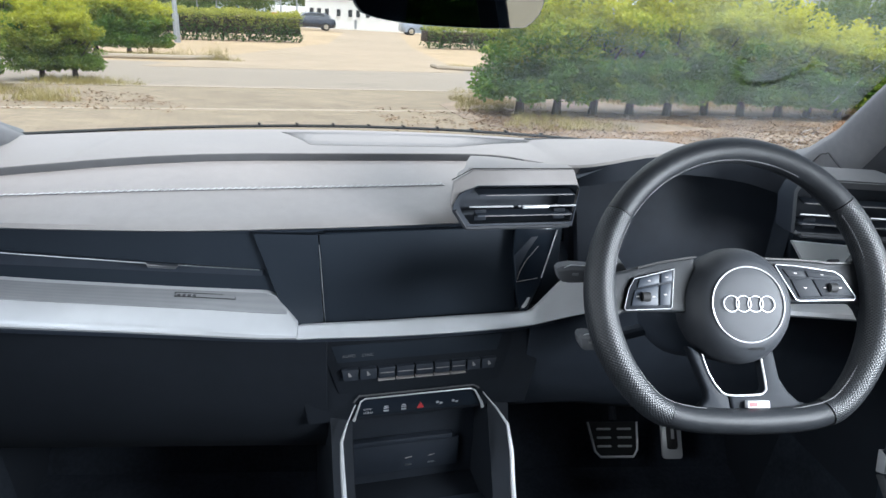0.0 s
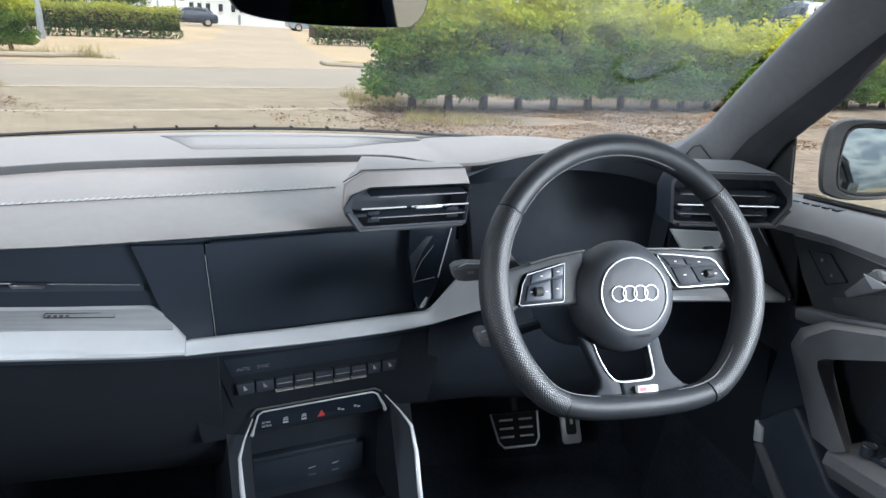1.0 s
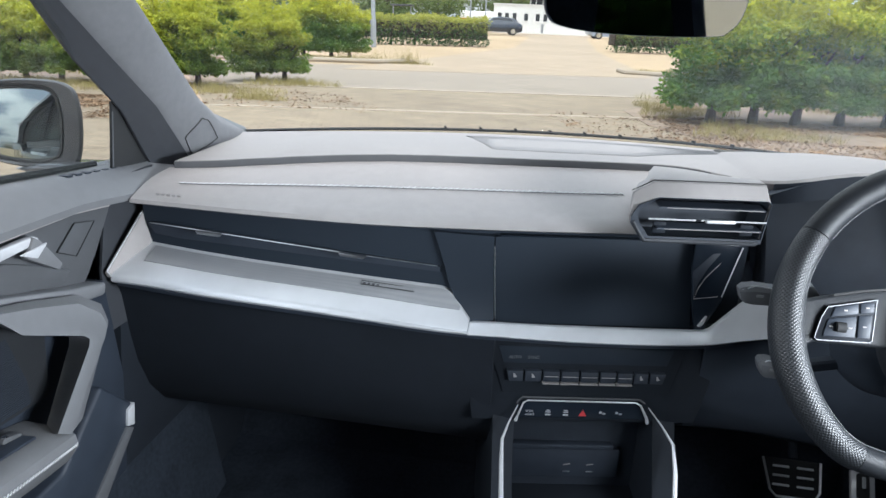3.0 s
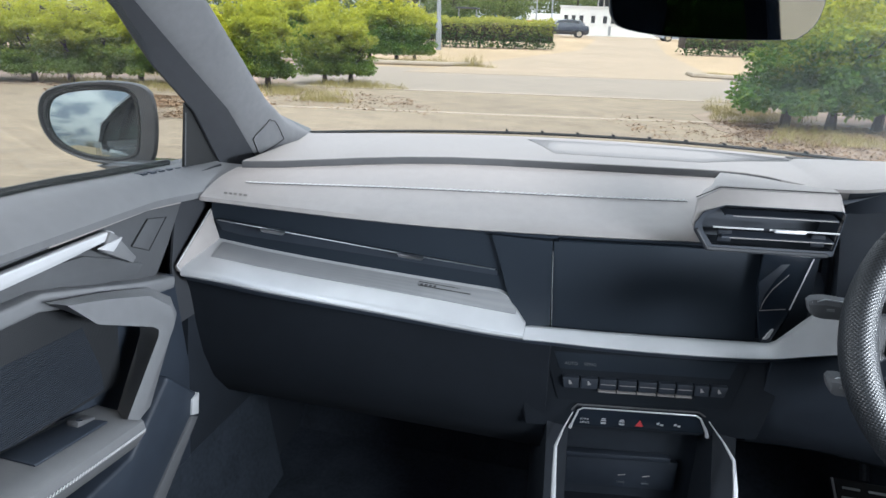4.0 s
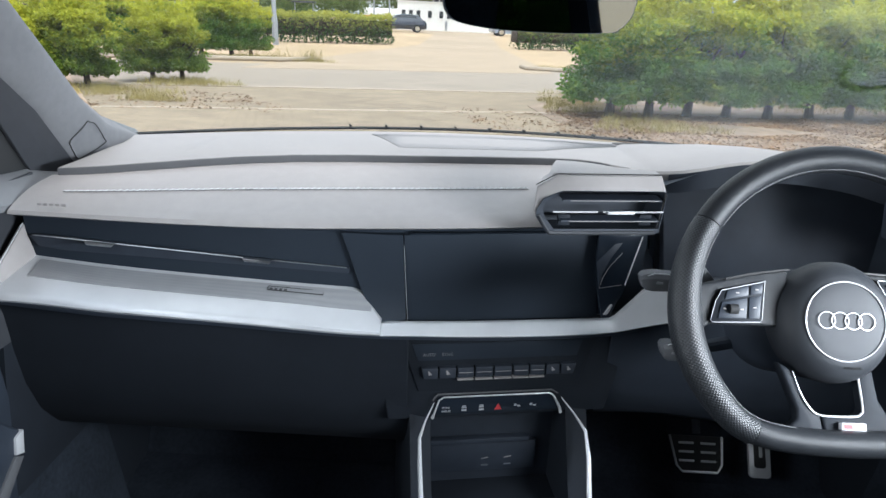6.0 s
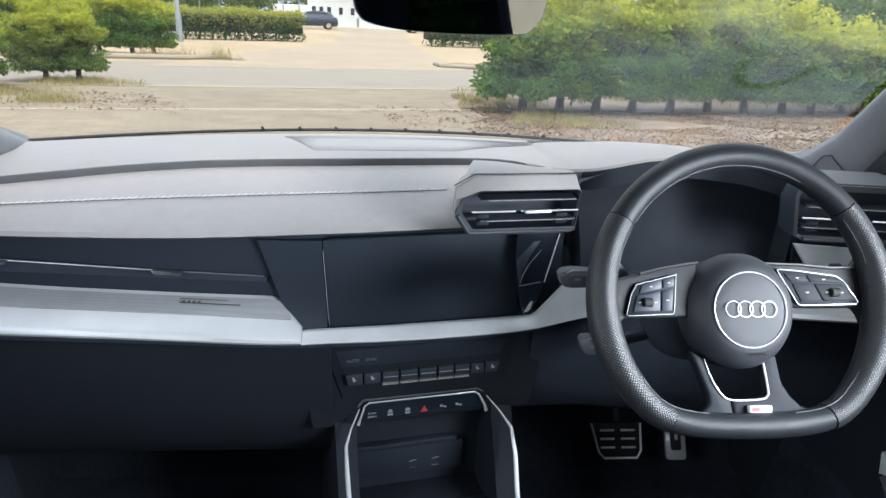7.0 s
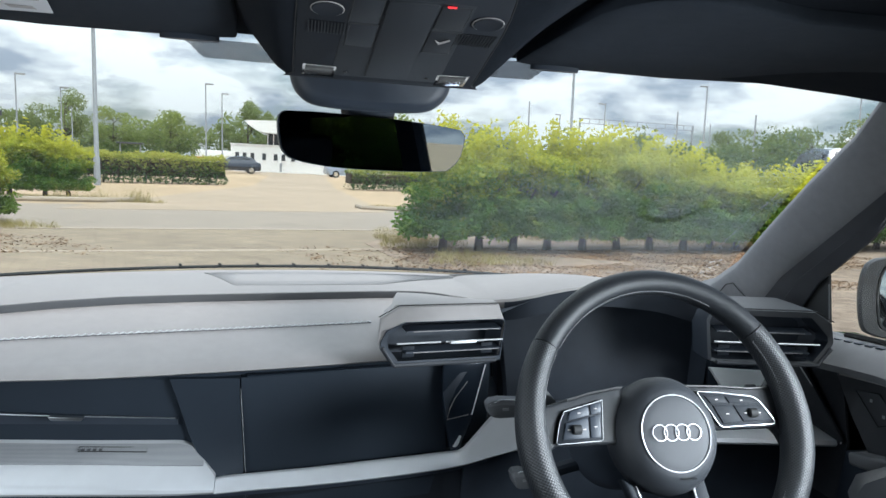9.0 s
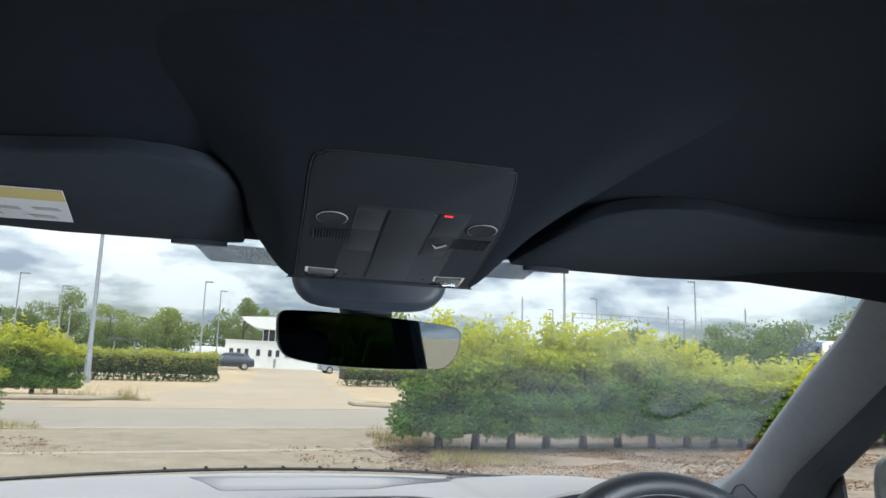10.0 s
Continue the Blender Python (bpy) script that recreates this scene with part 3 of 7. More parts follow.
# ---- centre screen and the parts round it, all turned to the driver ----
TURN = math.atan(0.19)
CU, SU = math.cos(TURN), math.sin(TURN)


def cp(u, z, w=0.0):
    """A place on the centre panel: u along it, w towards the seats."""
    return Vector((u * CU + w * SU * 1.0, 0.929 + u * SU - w * CU, z))


def flat_on_panel(pts, w0, w1, bev=0.0, lean=0.0):
    a = [cp(u, z, w1 + lean * (z - 0.8)) for u, z in pts]
    return prism(a, cp(0, 0, w0) - cp(0, 0, w1), bev)


def make_screen():
    s = thing("touch_screen", cp(0, 0.83), "large dark touch screen in a gloss black frame, switched off", "screen")
    part("frame", flat_on_panel([(-0.150, 0.895), (-0.145, 0.745), (0.165, 0.745), (0.19, 0.80), (0.175, 0.895)], -0.025, -0.010, 0.002), GLOSS_BLACK, s, "gloss black surround")
    part("display", flat_on_panel([(-0.1572, 0.893), (-0.1488, 0.745), (0.1485, 0.745), (0.1305, 0.895)], -0.012, -0.0075, 0.0012), SCREEN_BLACK, s, "dark glass display with smudges")
    part("edge_line", flat_on_panel([(-0.1576, 0.878), (-0.1490, 0.752), (-0.1485, 0.752), (-0.1571, 0.878)], -0.012, -0.0050), SILVER, s)
    part("side_panel", flat_on_panel([(0.128, 0.900), (0.1283, 0.8556), (0.1365, 0.806), (0.148, 0.762), (0.158, 0.758), (0.1765, 0.812), (0.196, 0.897)], 0.002, 0.0095, 0.0015), GLOSS_BLACK, s, "gloss black lacquer corner")
    # highlight on the lacquer, put in as a slab of lighter black
    part("side_highlight", flat_on_panel([(0.1290, 0.8556), (0.1544, 0.8838), (0.1665, 0.8850), (0.1500, 0.8600), (0.1400, 0.8380), (0.1363, 0.8160)], 0.007, 0.0115, 0.001, -0.02), HARD_BLACK, s, "slanted lighter slab painted as a highlight on the lacquer")
    part("lacquer_line", tube([cp(0.1665, 0.8700, 0.0118), cp(0.1480, 0.8470, 0.0118), cp(0.1400, 0.8300, 0.0118), cp(0.1363, 0.8140, 0.0118), cp(0.1710, 0.8185, 0.0118)], 0.0005, 5), SOFT_PAD, s, "fine grey line beside the highlight slab")
    part("side_line", tube([cp(0.1945, 0.8950, 0.0125), cp(0.1767, 0.8185, 0.0125)], 0.0010, 6), BRIGHT, s, "thin chrome line")
    part("corner_chip", flat_on_panel([(0.1490, 0.7705), (0.1585, 0.7862), (0.1612, 0.7862), (0.1570, 0.7740), (0.1530, 0.7700)], 0.006, 0.0125), BRIGHT, s, "small bright chrome chip")


make_screen()


def make_vent(name, x0, y0, slope, left, label, lift=0.0):
    """A wedge-shaped housing with a bezel, vanes and a chrome cross bar. left: the pointed end lies to the left."""
    v = thing(name, (x0, y0, 0.95), label, "air vent", "driver's air vents")
    al = math.atan(slope)
    c, s = math.cos(al), math.sin(al)

    def q(u, z, w=0.0):
        u = u if left else -u
        return Vector((x0 + u * c + w * s, y0 + u * s - w * c, z + lift))
    o = [(-0.022, 0.974), (0.006, 0.990), (0.158, 0.990), (0.166, 0.972), (0.158, 0.912), (0.150, 0.908), (-0.005, 0.908), (-0.024, 0.934), (-0.028, 0.945)]
    inn = [(-0.013, 0.955), (0.011, 0.9705), (0.158, 0.9705), (0.163, 0.9660), (0.157, 0.917), (0.149, 0.9165), (0.002, 0.9165), (-0.012, 0.935), (-0.016, 0.945)]
    if not left:
        inn = [(-0.020, 0.953), (0.007, 0.9800), (0.158, 0.9800), (0.1635, 0.9680), (0.1565, 0.917), (0.149, 0.9140), (-0.002, 0.9140), (-0.017, 0.935), (-0.022, 0.945)]
    housing = loft([[q(a * 0.80 + 0.034, b - (0.012 if b > 0.95 else 0), -0.12) for a, b in o], [q(a * 0.96 + 0.008, b - 0.001, -0.03) for a, b in o], [q(a, b, -0.014 if b > 0.96 else -0.002) for a, b in o], [q(a * 0.99 + 0.001, b * 0.99 + 0.0092, -0.011 if b > 0.96 else 0.0) for a, b in o], [q(a, b, 0.001 if b > 0.95 else -0.004) for a, b in inn], [q(a, b, -0.008) for a, b in inn]], True, False)
    if left:
        part("housing", housing, SOFT_PAD, v, "grey plastic housing")
        # below, the bezel covers the frame: shade of its lower faces as dark colour
        mid = [(a + (c_ - a) * k, b + (d_ - b) * k) for (a, b), (c_, d_), k in zip(inn, o, (0.25, 0.04, 0.04, 0.3, 1.02, 1.03, 1.03, 1.0, 0.7))]
        part("bezel", loft([[q(a, b, -0.0070) for a, b in inn], [q(a, b, 0.0014) for a, b in inn], [q(a, b, 0.0018) for a, b in mid], [q(a, b, -0.003) for a, b in mid]], True, False), HARD_BLACK, v, "dark inner bezel, widened to shade the frame's lower faces")
    else:
        housing.free()
        part("housing", loft([[q(a * 0.80 + 0.034, b - (0.012 if b > 0.95 else 0), -0.055) for a, b in o], [q(a * 0.96 + 0.008, b - 0.001, -0.03) for a, b in o], [q(a * 0.98 + 0.003, b - 0.0005, -0.010) for a, b in o]], True, False), DEEP_BLACK, v, "black plastic housing")
        part("bezel", loft([[q(a * 0.98 + 0.003, b - 0.0005, -0.010) for a, b in o], [q(a, b, -0.002) for a, b in o], [q(a * 0.99 + 0.001, b * 0.99 + 0.0095, 0.0) for a, b in o], [q(a, b, -0.006) for a, b in inn]], True, False), SOFT_DARK, v, "dark grey bezel")
        part("cap", prism([q(a, b, -0.006) for a, b in ((-0.022, 0.9755), (0.006, 0.9915), (0.150, 0.9915), (0.150, 0.988), (0.006, 0.988), (-0.022, 0.972))], q(0, 0, -0.10) - q(0, 0, 0)), SOFT_DARK, v, "grey plastic cap")
    part("recess", join(loft([[q(a, b, -0.0055) for a, b in inn], [q(a * 0.94 + 0.004, b, -0.045) for a, b in inn]], True, False), prism([q(a * 0.94 + 0.004, b, -0.045) for a, b in inn], q(0, 0, -0.004) - q(0, 0, 0))), DEEP_BLACK, v, "black vent recess")
    for z, dz in ((0.958, 0.0012), (0.9285, 0.0012)):
        part("vane", prism([q(0.012, z + dz, 0.004), (q(0.155, z + dz, 0.004)), q(0.155, z - dz, 0.004), q(0.012, z - dz, 0.004)], q(0, 0.003, -0.02) - q(0, 0, 0)), HARD_BLACK, v)
        part("vane_edge", tube([q(0.022, z, 0.0045), q(0.152, z, 0.0045)], 0.0005, 5), SOFT_PAD, v)
    part("cross_bar", tube([q(-0.002, 0.9425, 0.006), q(0.062, 0.9425, 0.006)], 0.0013, 6), BRIGHT, v, "chrome cross bar")
    part("cross_bar", tube([q(0.070, 0.9425, 0.006), q(0.158, 0.9425, 0.006)], 0.0013, 6), BRIGHT, v, "chrome cross bar")
    part("slider", box(q(0.095, 0.9420, 0.008), (0.040, 0.006, 0.0045), Matrix.Rotation(al if left else -al, 4, "Z"), 0.0015), SILVER, v, "small chrome slider")
    for a in (0.018, 0.138):
        part("link", box(q(a, 0.928, -0.006), (0.018, 0.004, 0.016), Matrix.Rotation(al, 4, "Z"), 0.001), GLOVE_BLACK, v)
    part("lower_lip", tube([q(-0.022, 0.937, 0.003), q(-0.004, 0.911, 0.003), q(0.150, 0.911, 0.003)], 0.003, 6), SEAL, v, "grey lower lip")
    part("cap_line", tube([q(-0.024, 0.9765, -0.0125 if left else 0.0), q(0.005, 0.9915, -0.0135 if left else 0.001), q(0.157, 0.9915, -0.0135 if left else 0.001)], 0.0008, 5), RUBBER, v)
    # cap on the housing
    if left:
        rows = []
        for u in frange(0.0, 1.0, 12):
            a = 0.006 + 0.15 * u
            k = min(1, u / 0.25)
            far = 0.06 + 0.09 * k - 0.095 * u ** 3
            rows.append([q(a, 0.9900, -0.014), q(a, 0.9925, -0.016), q(a, 0.9890 + 0.004 * k, -0.03 - 0.2 * (far - 0.05)), q(a * 0.96, 0.972 + 0.012 * k, -far), q(a * 0.96, 0.955, -far), q(a, 0.975, -0.012)])
        part("cap", loft(rows), SOFT_PAD, v, "grey plastic cap")
    return v


make_vent("air_vent", 0.050, 0.899, 0.17, True, "angular grey air vent with chrome cross bar beside the screen")
make_vent("air_vent", 0.668, 0.845, -0.14, False, "angular dark grey air vent with chrome bar by the door", 0.011)


def make_cluster():
    c = thing("instrument_cluster", (0.39, 1.05, 0.9), "black instrument display under a hood, switched off", "instrument display")
    part("tub", loft([[(0.222, 0.985, 0.966), (0.27, 0.99, 0.985), (0.40, 0.995, 1.004), (0.53, 0.99, 0.985), (0.585, 0.98, 0.962), (0.56, 0.955, 0.80), (0.24, 0.96, 0.80)],
                      [(0.235, 1.10, 0.966), (0.28, 1.10, 0.98), (0.40, 1.10, 0.99), (0.52, 1.10, 0.98), (0.57, 1.10, 0.96), (0.55, 1.09, 0.80), (0.25, 1.09, 0.80)]], True, False), DEEP_BLACK, c, "matt black tub")
    part("display", prism([(0.226, 1.030, 0.967), (0.28, 1.035, 0.985), (0.40, 1.040, 1.002), (0.53, 1.035, 0.985), (0.60, 1.025, 0.970), (0.60, 0.995, 0.80), (0.235, 1.0, 0.80)], (0, 0.012, 0), 0.002), DEEP_BLACK, c, "dark display glass")
    part("lower_shelf", prism([(0.22, 0.96, 0.815), (0.56, 0.955, 0.815), (0.56, 1.1, 0.83), (0.22, 1.1, 0.83)], (0, 0, -0.02)), DEEP_BLACK, c)


make_cluster()


# ---- steering wheel ----
def smooth_open(pts, k=4):
    """Rounds an open line through its points."""
    out, n = [], len(pts)
    for i in range(n - 1):
        p0, p1, p2, p3 = (Vector(pts[min(n - 1, max(0, i + j))]) for j in (-1, 0, 1, 2))
        out += [0.5 * (2 * p1 + (p2 - p0) * t + (2 * p0 - 5 * p1 + 4 * p2 - p3) * t * t + (3 * p1 - p0 - 3 * p2 + p3) * t ** 3) for t in (m / k for m in range(k))]
    return [(v.x, v.y) for v in out] + [tuple(pts[-1])]


def make_wheel():
    m = pose(0.343, 0.692, 0.9019, 90 - 25.72, 0, 0)
    w = thing("steering_wheel", local=m, label="flat-bottomed black leather steering wheel with round airbag hub", category="steering wheel")
    R = 0.1695
    hub_low = Vector((0, -0.0138, -0.0100))

    def rim_at(a):
        # a: degrees, 0 to the right, 90 up; the bottom is cut flat
        x, y = R * math.cos(radians(a)), R * math.sin(radians(a))
        k = -0.1515
        if y < k + 0.03:
            y = k + 0.03 * math.exp((y - k - 0.03) / 0.03) * 1.0
        return Vector((x, y, 0))

    def section(a0, a1, n, r0, bulge=0.0):
        rows = []
        for i in range(n):
            u = i / (n - 1)
            a = a0 + (a1 - a0) * u
            p, d = rim_at(a), (rim_at(a + 0.5) - rim_at(a - 0.5)).normalized()
            out = Vector((d.y, -d.x, 0))
            r = r0 + bulge * math.sin(math.pi * u) ** 2
            rows.append([p + out * (r * math.cos(t)) + Vector((0, 0, r * 1.18 * math.sin(t))) for t in (2 * math.pi * k / 16 for k in range(16))])
        bm = loft(rows)
        # length and girth as surface coordinates, for the fine relief
        uv = bm.loops.layers.uv.new("wrap")
        bm.verts.index_update()
        span = R * radians(abs(a1 - a0)) / (n - 1)
        for f in bm.faces:
            if len(f.verts) == 4:
                wrap = {v.index % 16 for v in f.verts} == {0, 15}
                for lp in f.loops:
                    i, k = divmod(lp.vert.index, 16)
                    lp[uv].uv = (i * span, (16 if wrap and k == 0 else k) / 16 * 2 * math.pi * r0)
        return bm
    part("rim_top", section(40, 148, 40, 0.0152), LEATHER, w, "smooth black leather rim")
    part("rim_grip", section(148.4, 236, 30, 0.0156, 0.0022), LEATHER_PERF, w, "perforated leather grip")
    part("rim_grip", section(-56, 39.6, 30, 0.0156, 0.0022), LEATHER_PERF, w, "perforated leather grip")
    part("rim_bottom", section(236.4, 303.6, 30, 0.0145), LEATHER, w, "smooth black leather lower rim")
    # seam thread on the inner side
    bms = []
    for a0, a1 in ((62, 147), (150, 172), (196, 252), (288, 342), (8, 37)):
        n = int((a1 - a0) / 1.3)
        for i in range(n):
            a = a0 + (a1 - a0) * i / n
            p, q = rim_at(a), rim_at(a + 0.9)
            way = (q - p).normalized()
            inward = Vector((-way.y, way.x, 0))
            bms.append(tube([p + inward * 0.0142 + Vector((0, 0, 0.0092)), q + inward * 0.0136 + Vector((0, 0, 0.0098))], 0.0005, 4))
    tagged(part("seam_stitching", join(*bms), WHEEL_THREAD, w, "grey seam thread"), kind="stuff")
    # spokes
    spokes = {-1: [(-0.050, 0.043), (-0.064, 0.041), (-0.093, 0.036), (-0.121, 0.029), (-0.150, 0.021), (-0.164, 0.040), (-0.172, 0.0), (-0.160, -0.046), (-0.146, -0.030), (-0.138, -0.023), (-0.05, -0.023)],
              1: [(0.030, 0.043), (0.076, 0.042), (0.119, 0.039), (0.146, 0.040), (0.160, 0.056), (0.172, 0.0), (0.162, -0.040), (0.153, -0.018), (0.146, -0.010), (0.05, -0.011)]}
    pads = {-1: [(-0.0770, 0.0275), (-0.0780, 0.0255), (-0.0815, -0.0165), (-0.0835, -0.0190), (-0.1365, -0.0215), (-0.1390, -0.0195), (-0.1330, 0.0030), (-0.1265, 0.0150)],
            1: [(0.0460, 0.0335), (0.0480, 0.0350), (0.0720, 0.0335), (0.1210, 0.0275), (0.1300, 0.0215), (0.1465, -0.0030), (0.1440, -0.0060), (0.0740, -0.0082), (0.0700, -0.0065)]}
    keys = {-1: [[(-0.123, 0.0045), (-0.0965, 0.0100), (-0.0965, 0.0210), (-0.120, 0.0150)], [(-0.0945, 0.0105), (-0.0815, 0.0130), (-0.0805, 0.0240), (-0.0945, 0.0215)], [(-0.131, -0.0165), (-0.099, -0.0155), (-0.098, 0.0075), (-0.126, 0.0020)], [(-0.097, -0.0155), (-0.0845, -0.0150), (-0.0825, 0.0105), (-0.096, 0.0080)]],
            1: [[(0.0540, 0.0300), (0.0800, 0.0285), (0.0845, 0.0200), (0.0620, 0.0200)], [(0.0825, 0.0285), (0.1180, 0.0245), (0.1265, 0.0195), (0.0870, 0.0200)], [(0.0640, 0.0180), (0.0895, 0.0180), (0.1000, -0.0025), (0.0745, -0.0040)], [(0.0920, 0.0178), (0.1290, 0.0170), (0.1415, -0.0010), (0.1025, -0.0025)]]}
    for s in (-1, 1):
        part("side_spoke", prism([(x, y, -0.008) for x, y in spokes[s]], (0, 0, -0.016), 0.004, 3), LEATHER, w, "dark leather side spoke")
        top = [q for q in spokes[s] if q[1] > 0.02 and abs(q[0]) < 0.15]
        part("spoke_seam", tube([(x, y - 0.0015, -0.0065) for x, y in top], 0.0016, 6), LEATHER_PERF, w, "textured upper edge of the spoke")
        o = pads[s]
        cx, cy = sum(q[0] for q in o) / len(o), sum(q[1] for q in o) / len(o)
        part("switch_pad", prism([(x, y, -0.0045) for x, y in o], (0, 0, -0.008), 0.001), PAD_BLACK, w, "black switch pad")
        part("switch_frame", tube([(cx + (x - cx) * 0.99, cy + (y - cy) * 0.985, -0.0042) for x, y in o], 0.0005, 6, True), BRIGHT, w, "thin chrome frame round the switches")
        for k, o in enumerate(keys[s]):
            part("switch_key", prism([(x, y, -0.0030) for x, y in o], (0, 0, -0.003), 0.0010), HARD_BLACK if s < 0 else PAD_BLACK, w, "dark grey key" if s < 0 else "black key")
            mx, my = sum(q[0] for q in o) / 4, sum(q[1] for q in o) / 4
            if k == 2 and s < 0 or k == 3 and s > 0:
                part("scroll_wheel", tube([(mx - 0.0045, my, -0.0030), (mx + 0.0045, my, -0.0030)], 0.0055, 12), RUBBER, w, "ribbed scroll wheel")
                part("key_mark", box((mx - 0.0095, my, -0.0029), (0.0035, 0.0014, 0.0006)), SOFT_PAD, w)
                part("key_mark", box((mx + 0.0095, my, -0.0029), (0.0035, 0.0014, 0.0006)), SOFT_PAD, w)
            else:
                part("key_mark", box((mx, my, -0.0029), (0.0035, 0.0014, 0.0006)), SOFT_PAD, w)
        part("shift_paddle", prism([(s * 0.118, 0.022, -0.032), (s * 0.136, 0.046, -0.032), (s * 0.150, 0.046, -0.032), (s * 0.152, 0.020, -0.032)], (0, 0, -0.006), 0.002), SOFT_DARK, w, "dark shift paddle")
    # open lower spoke: one frame round a window
    yoke = [(-0.062, -0.060), (-0.050, -0.092), (-0.042, -0.112), (-0.042, -0.122), (-0.052, -0.131), (-0.075, -0.135), (-0.080, -0.156), (0.085, -0.156), (0.092, -0.130), (0.070, -0.124), (0.058, -0.113), (0.049, -0.098), (0.042, -0.062)]
    hole = [(-0.046, -0.070), (-0.039, -0.090), (-0.028, -0.109), (-0.015, -0.1170), (0.020, -0.1165), (0.028, -0.113), (0.030, -0.106), (0.025, -0.070)]
    left_bar = yoke[:7] + [(-0.010, -0.156)] + [hole[3], hole[2], hole[1], hole[0]]
    right_bar = [(-0.010, -0.156)] + yoke[7:] + hole[:2:-1]
    part("lower_spoke", prism([(x, y, -0.010 + 0.06 * max(0, -y - 0.10)) for x, y in left_bar], (0, 0, -0.016), 0.004, 3), PAD_BLACK, w, "black lower spoke")
    part("lower_spoke", prism([(x, y, -0.0101 + 0.06 * max(0, -y - 0.10)) for x, y in right_bar], (0, 0, -0.016), 0.004, 3), PAD_BLACK, w, "black lower spoke")
    part("spoke_trim", tube([(x, y, -0.0090) for x, y in smooth_open(hole)], 0.0012, 8, False, 1.0, [0.0005 + 0.0008 * min(1, k / 14) for k in range(len(smooth_open(hole)))]), BRIGHT, w, "chrome edge of the lower spoke")
    part("trim_badge", box((0.016, -0.1268, -0.0046), (0.027, 0.0082, 0.007), None, 0.001), LABEL_WHITE, w, "small pale badge plate")
    part("trim_badge_mark", box((0.0095, -0.1268, -0.0010), (0.009, 0.0046, 0.0008)), MARK_RED, w, "pale red mark")
    # airbag hub
    rows = []
    for r, z in ((0.059, -0.040), (0.0645, -0.024), (0.0658, -0.012), (0.0645, 0.001), (0.0580, 0.0135), (0.0495, 0.0218), (0.0425, 0.0242), (0.030, 0.0252), (0.012, 0.0257), (0.002, 0.0258)):
        rows.append([Vector((r * math.cos(t), r * 1.045 * math.sin(t), z)) + hub_low for t in (2 * math.pi * k / 48 for k in range(48))])
    part("airbag_hub", loft(rows), HUB_GREY, w, "round dark grey airbag cover")
    part("hub_back", loft([[(r * math.cos(t), r * math.sin(t) - 0.014, z) for t in (2 * math.pi * k / 32 for k in range(32))] for r, z in ((0.060, -0.028), (0.066, -0.050), (0.062, -0.16))]), DEEP_BLACK, w, "black column shroud")
    ring_pts = [Vector((0.0430 * math.cos(t), 0.0430 * math.sin(t), 0.0250)) + hub_low for t in (2 * math.pi * k / 64 for k in range(64))]
    part("hub_ring", tube(ring_pts, 0.0008, 8, True), BRIGHT, w, "thin chrome ring")
    for k in range(4):
        cx = (k - 1.5) * 0.0142
        pts = [Vector((cx + 0.0090 * math.cos(t), 0.0005 + 0.0090 * math.sin(t), 0.0268)) + hub_low for t in (2 * math.pi * j / 40 for j in range(40))]
        part("badge_ring", tube(pts, 0.00055, 6, True), BRIGHT, w, "small linked chrome ring")
    text = bpy.data.curves.new("airbag_text", "FONT")
    text.body, text.size, text.align_x, text.extrude = "AIRBAG", 0.0060, "CENTER", 0.0004
    t = new("airbag_text", text)
    t.data.materials.append(RUBBER)
    t.parent = w
    t.location = (0.008, -0.0650, 0.0140)
    t.rotation_euler = (radians(-32), 0, 0)


make_wheel()


def make_stalk(name, pts, label):
    s = thing(name, pts[0], label, "stalk", "column stalks")
    a, b, c, d, e = (Vector(p) for p in pts)

    def cut(p, hy, hz, lean=0.0):
        # eight-sided section, flat above and towards the seats
        return [p + Vector((lean * w, hy * u, hz * w)) for u, w in ((-1, -0.45), (-0.75, -1), (0.75, -1), (1, -0.45), (1, 0.55), (0.7, 1), (-0.7, 1), (-1, 0.55))]
    part("head", loft([cut(a, 0.009, 0.0065, -0.002), cut(a + (b - a) * 0.3, 0.012, 0.0100, -0.002), cut(b, 0.0125, 0.0118), cut(c, 0.0125, 0.0108)]), SOFT_DARK, s, "angular dark grey head")
    part("lever", loft([cut(c, 0.0095, 0.0085), cut(d, 0.008, 0.0070), cut(e, 0.008, 0.0070)]), DEEP_BLACK, s, "black lever")
    part("head_edge", tube([a + Vector((0.002, -0.0085, 0.0070)), b + Vector((0, -0.0092, 0.0122)), c + Vector((0, -0.0092, 0.0112))], 0.0007, 5), SILVER, s, "fine pale edge")
    part("tip_mark", box(b + Vector((0.006, -0.0127, 0.001)), (0.008, 0.001, 0.003)), DOOR_GREY, s)
    return s


make_stalk("indicator_stalk", [(0.152, 0.795, 0.886), (0.168, 0.797, 0.886), (0.195, 0.802, 0.884), (0.24, 0.81, 0.878), (0.30, 0.82, 0.872)], "dark grey indicator stalk behind the steering wheel")
make_stalk("cruise_stalk", [(0.192, 0.80, 0.790), (0.202, 0.80, 0.789), (0.215, 0.802, 0.787), (0.25, 0.81, 0.79), (0.31, 0.82, 0.80)], "short dark grey control stalk under the indicator stalk")


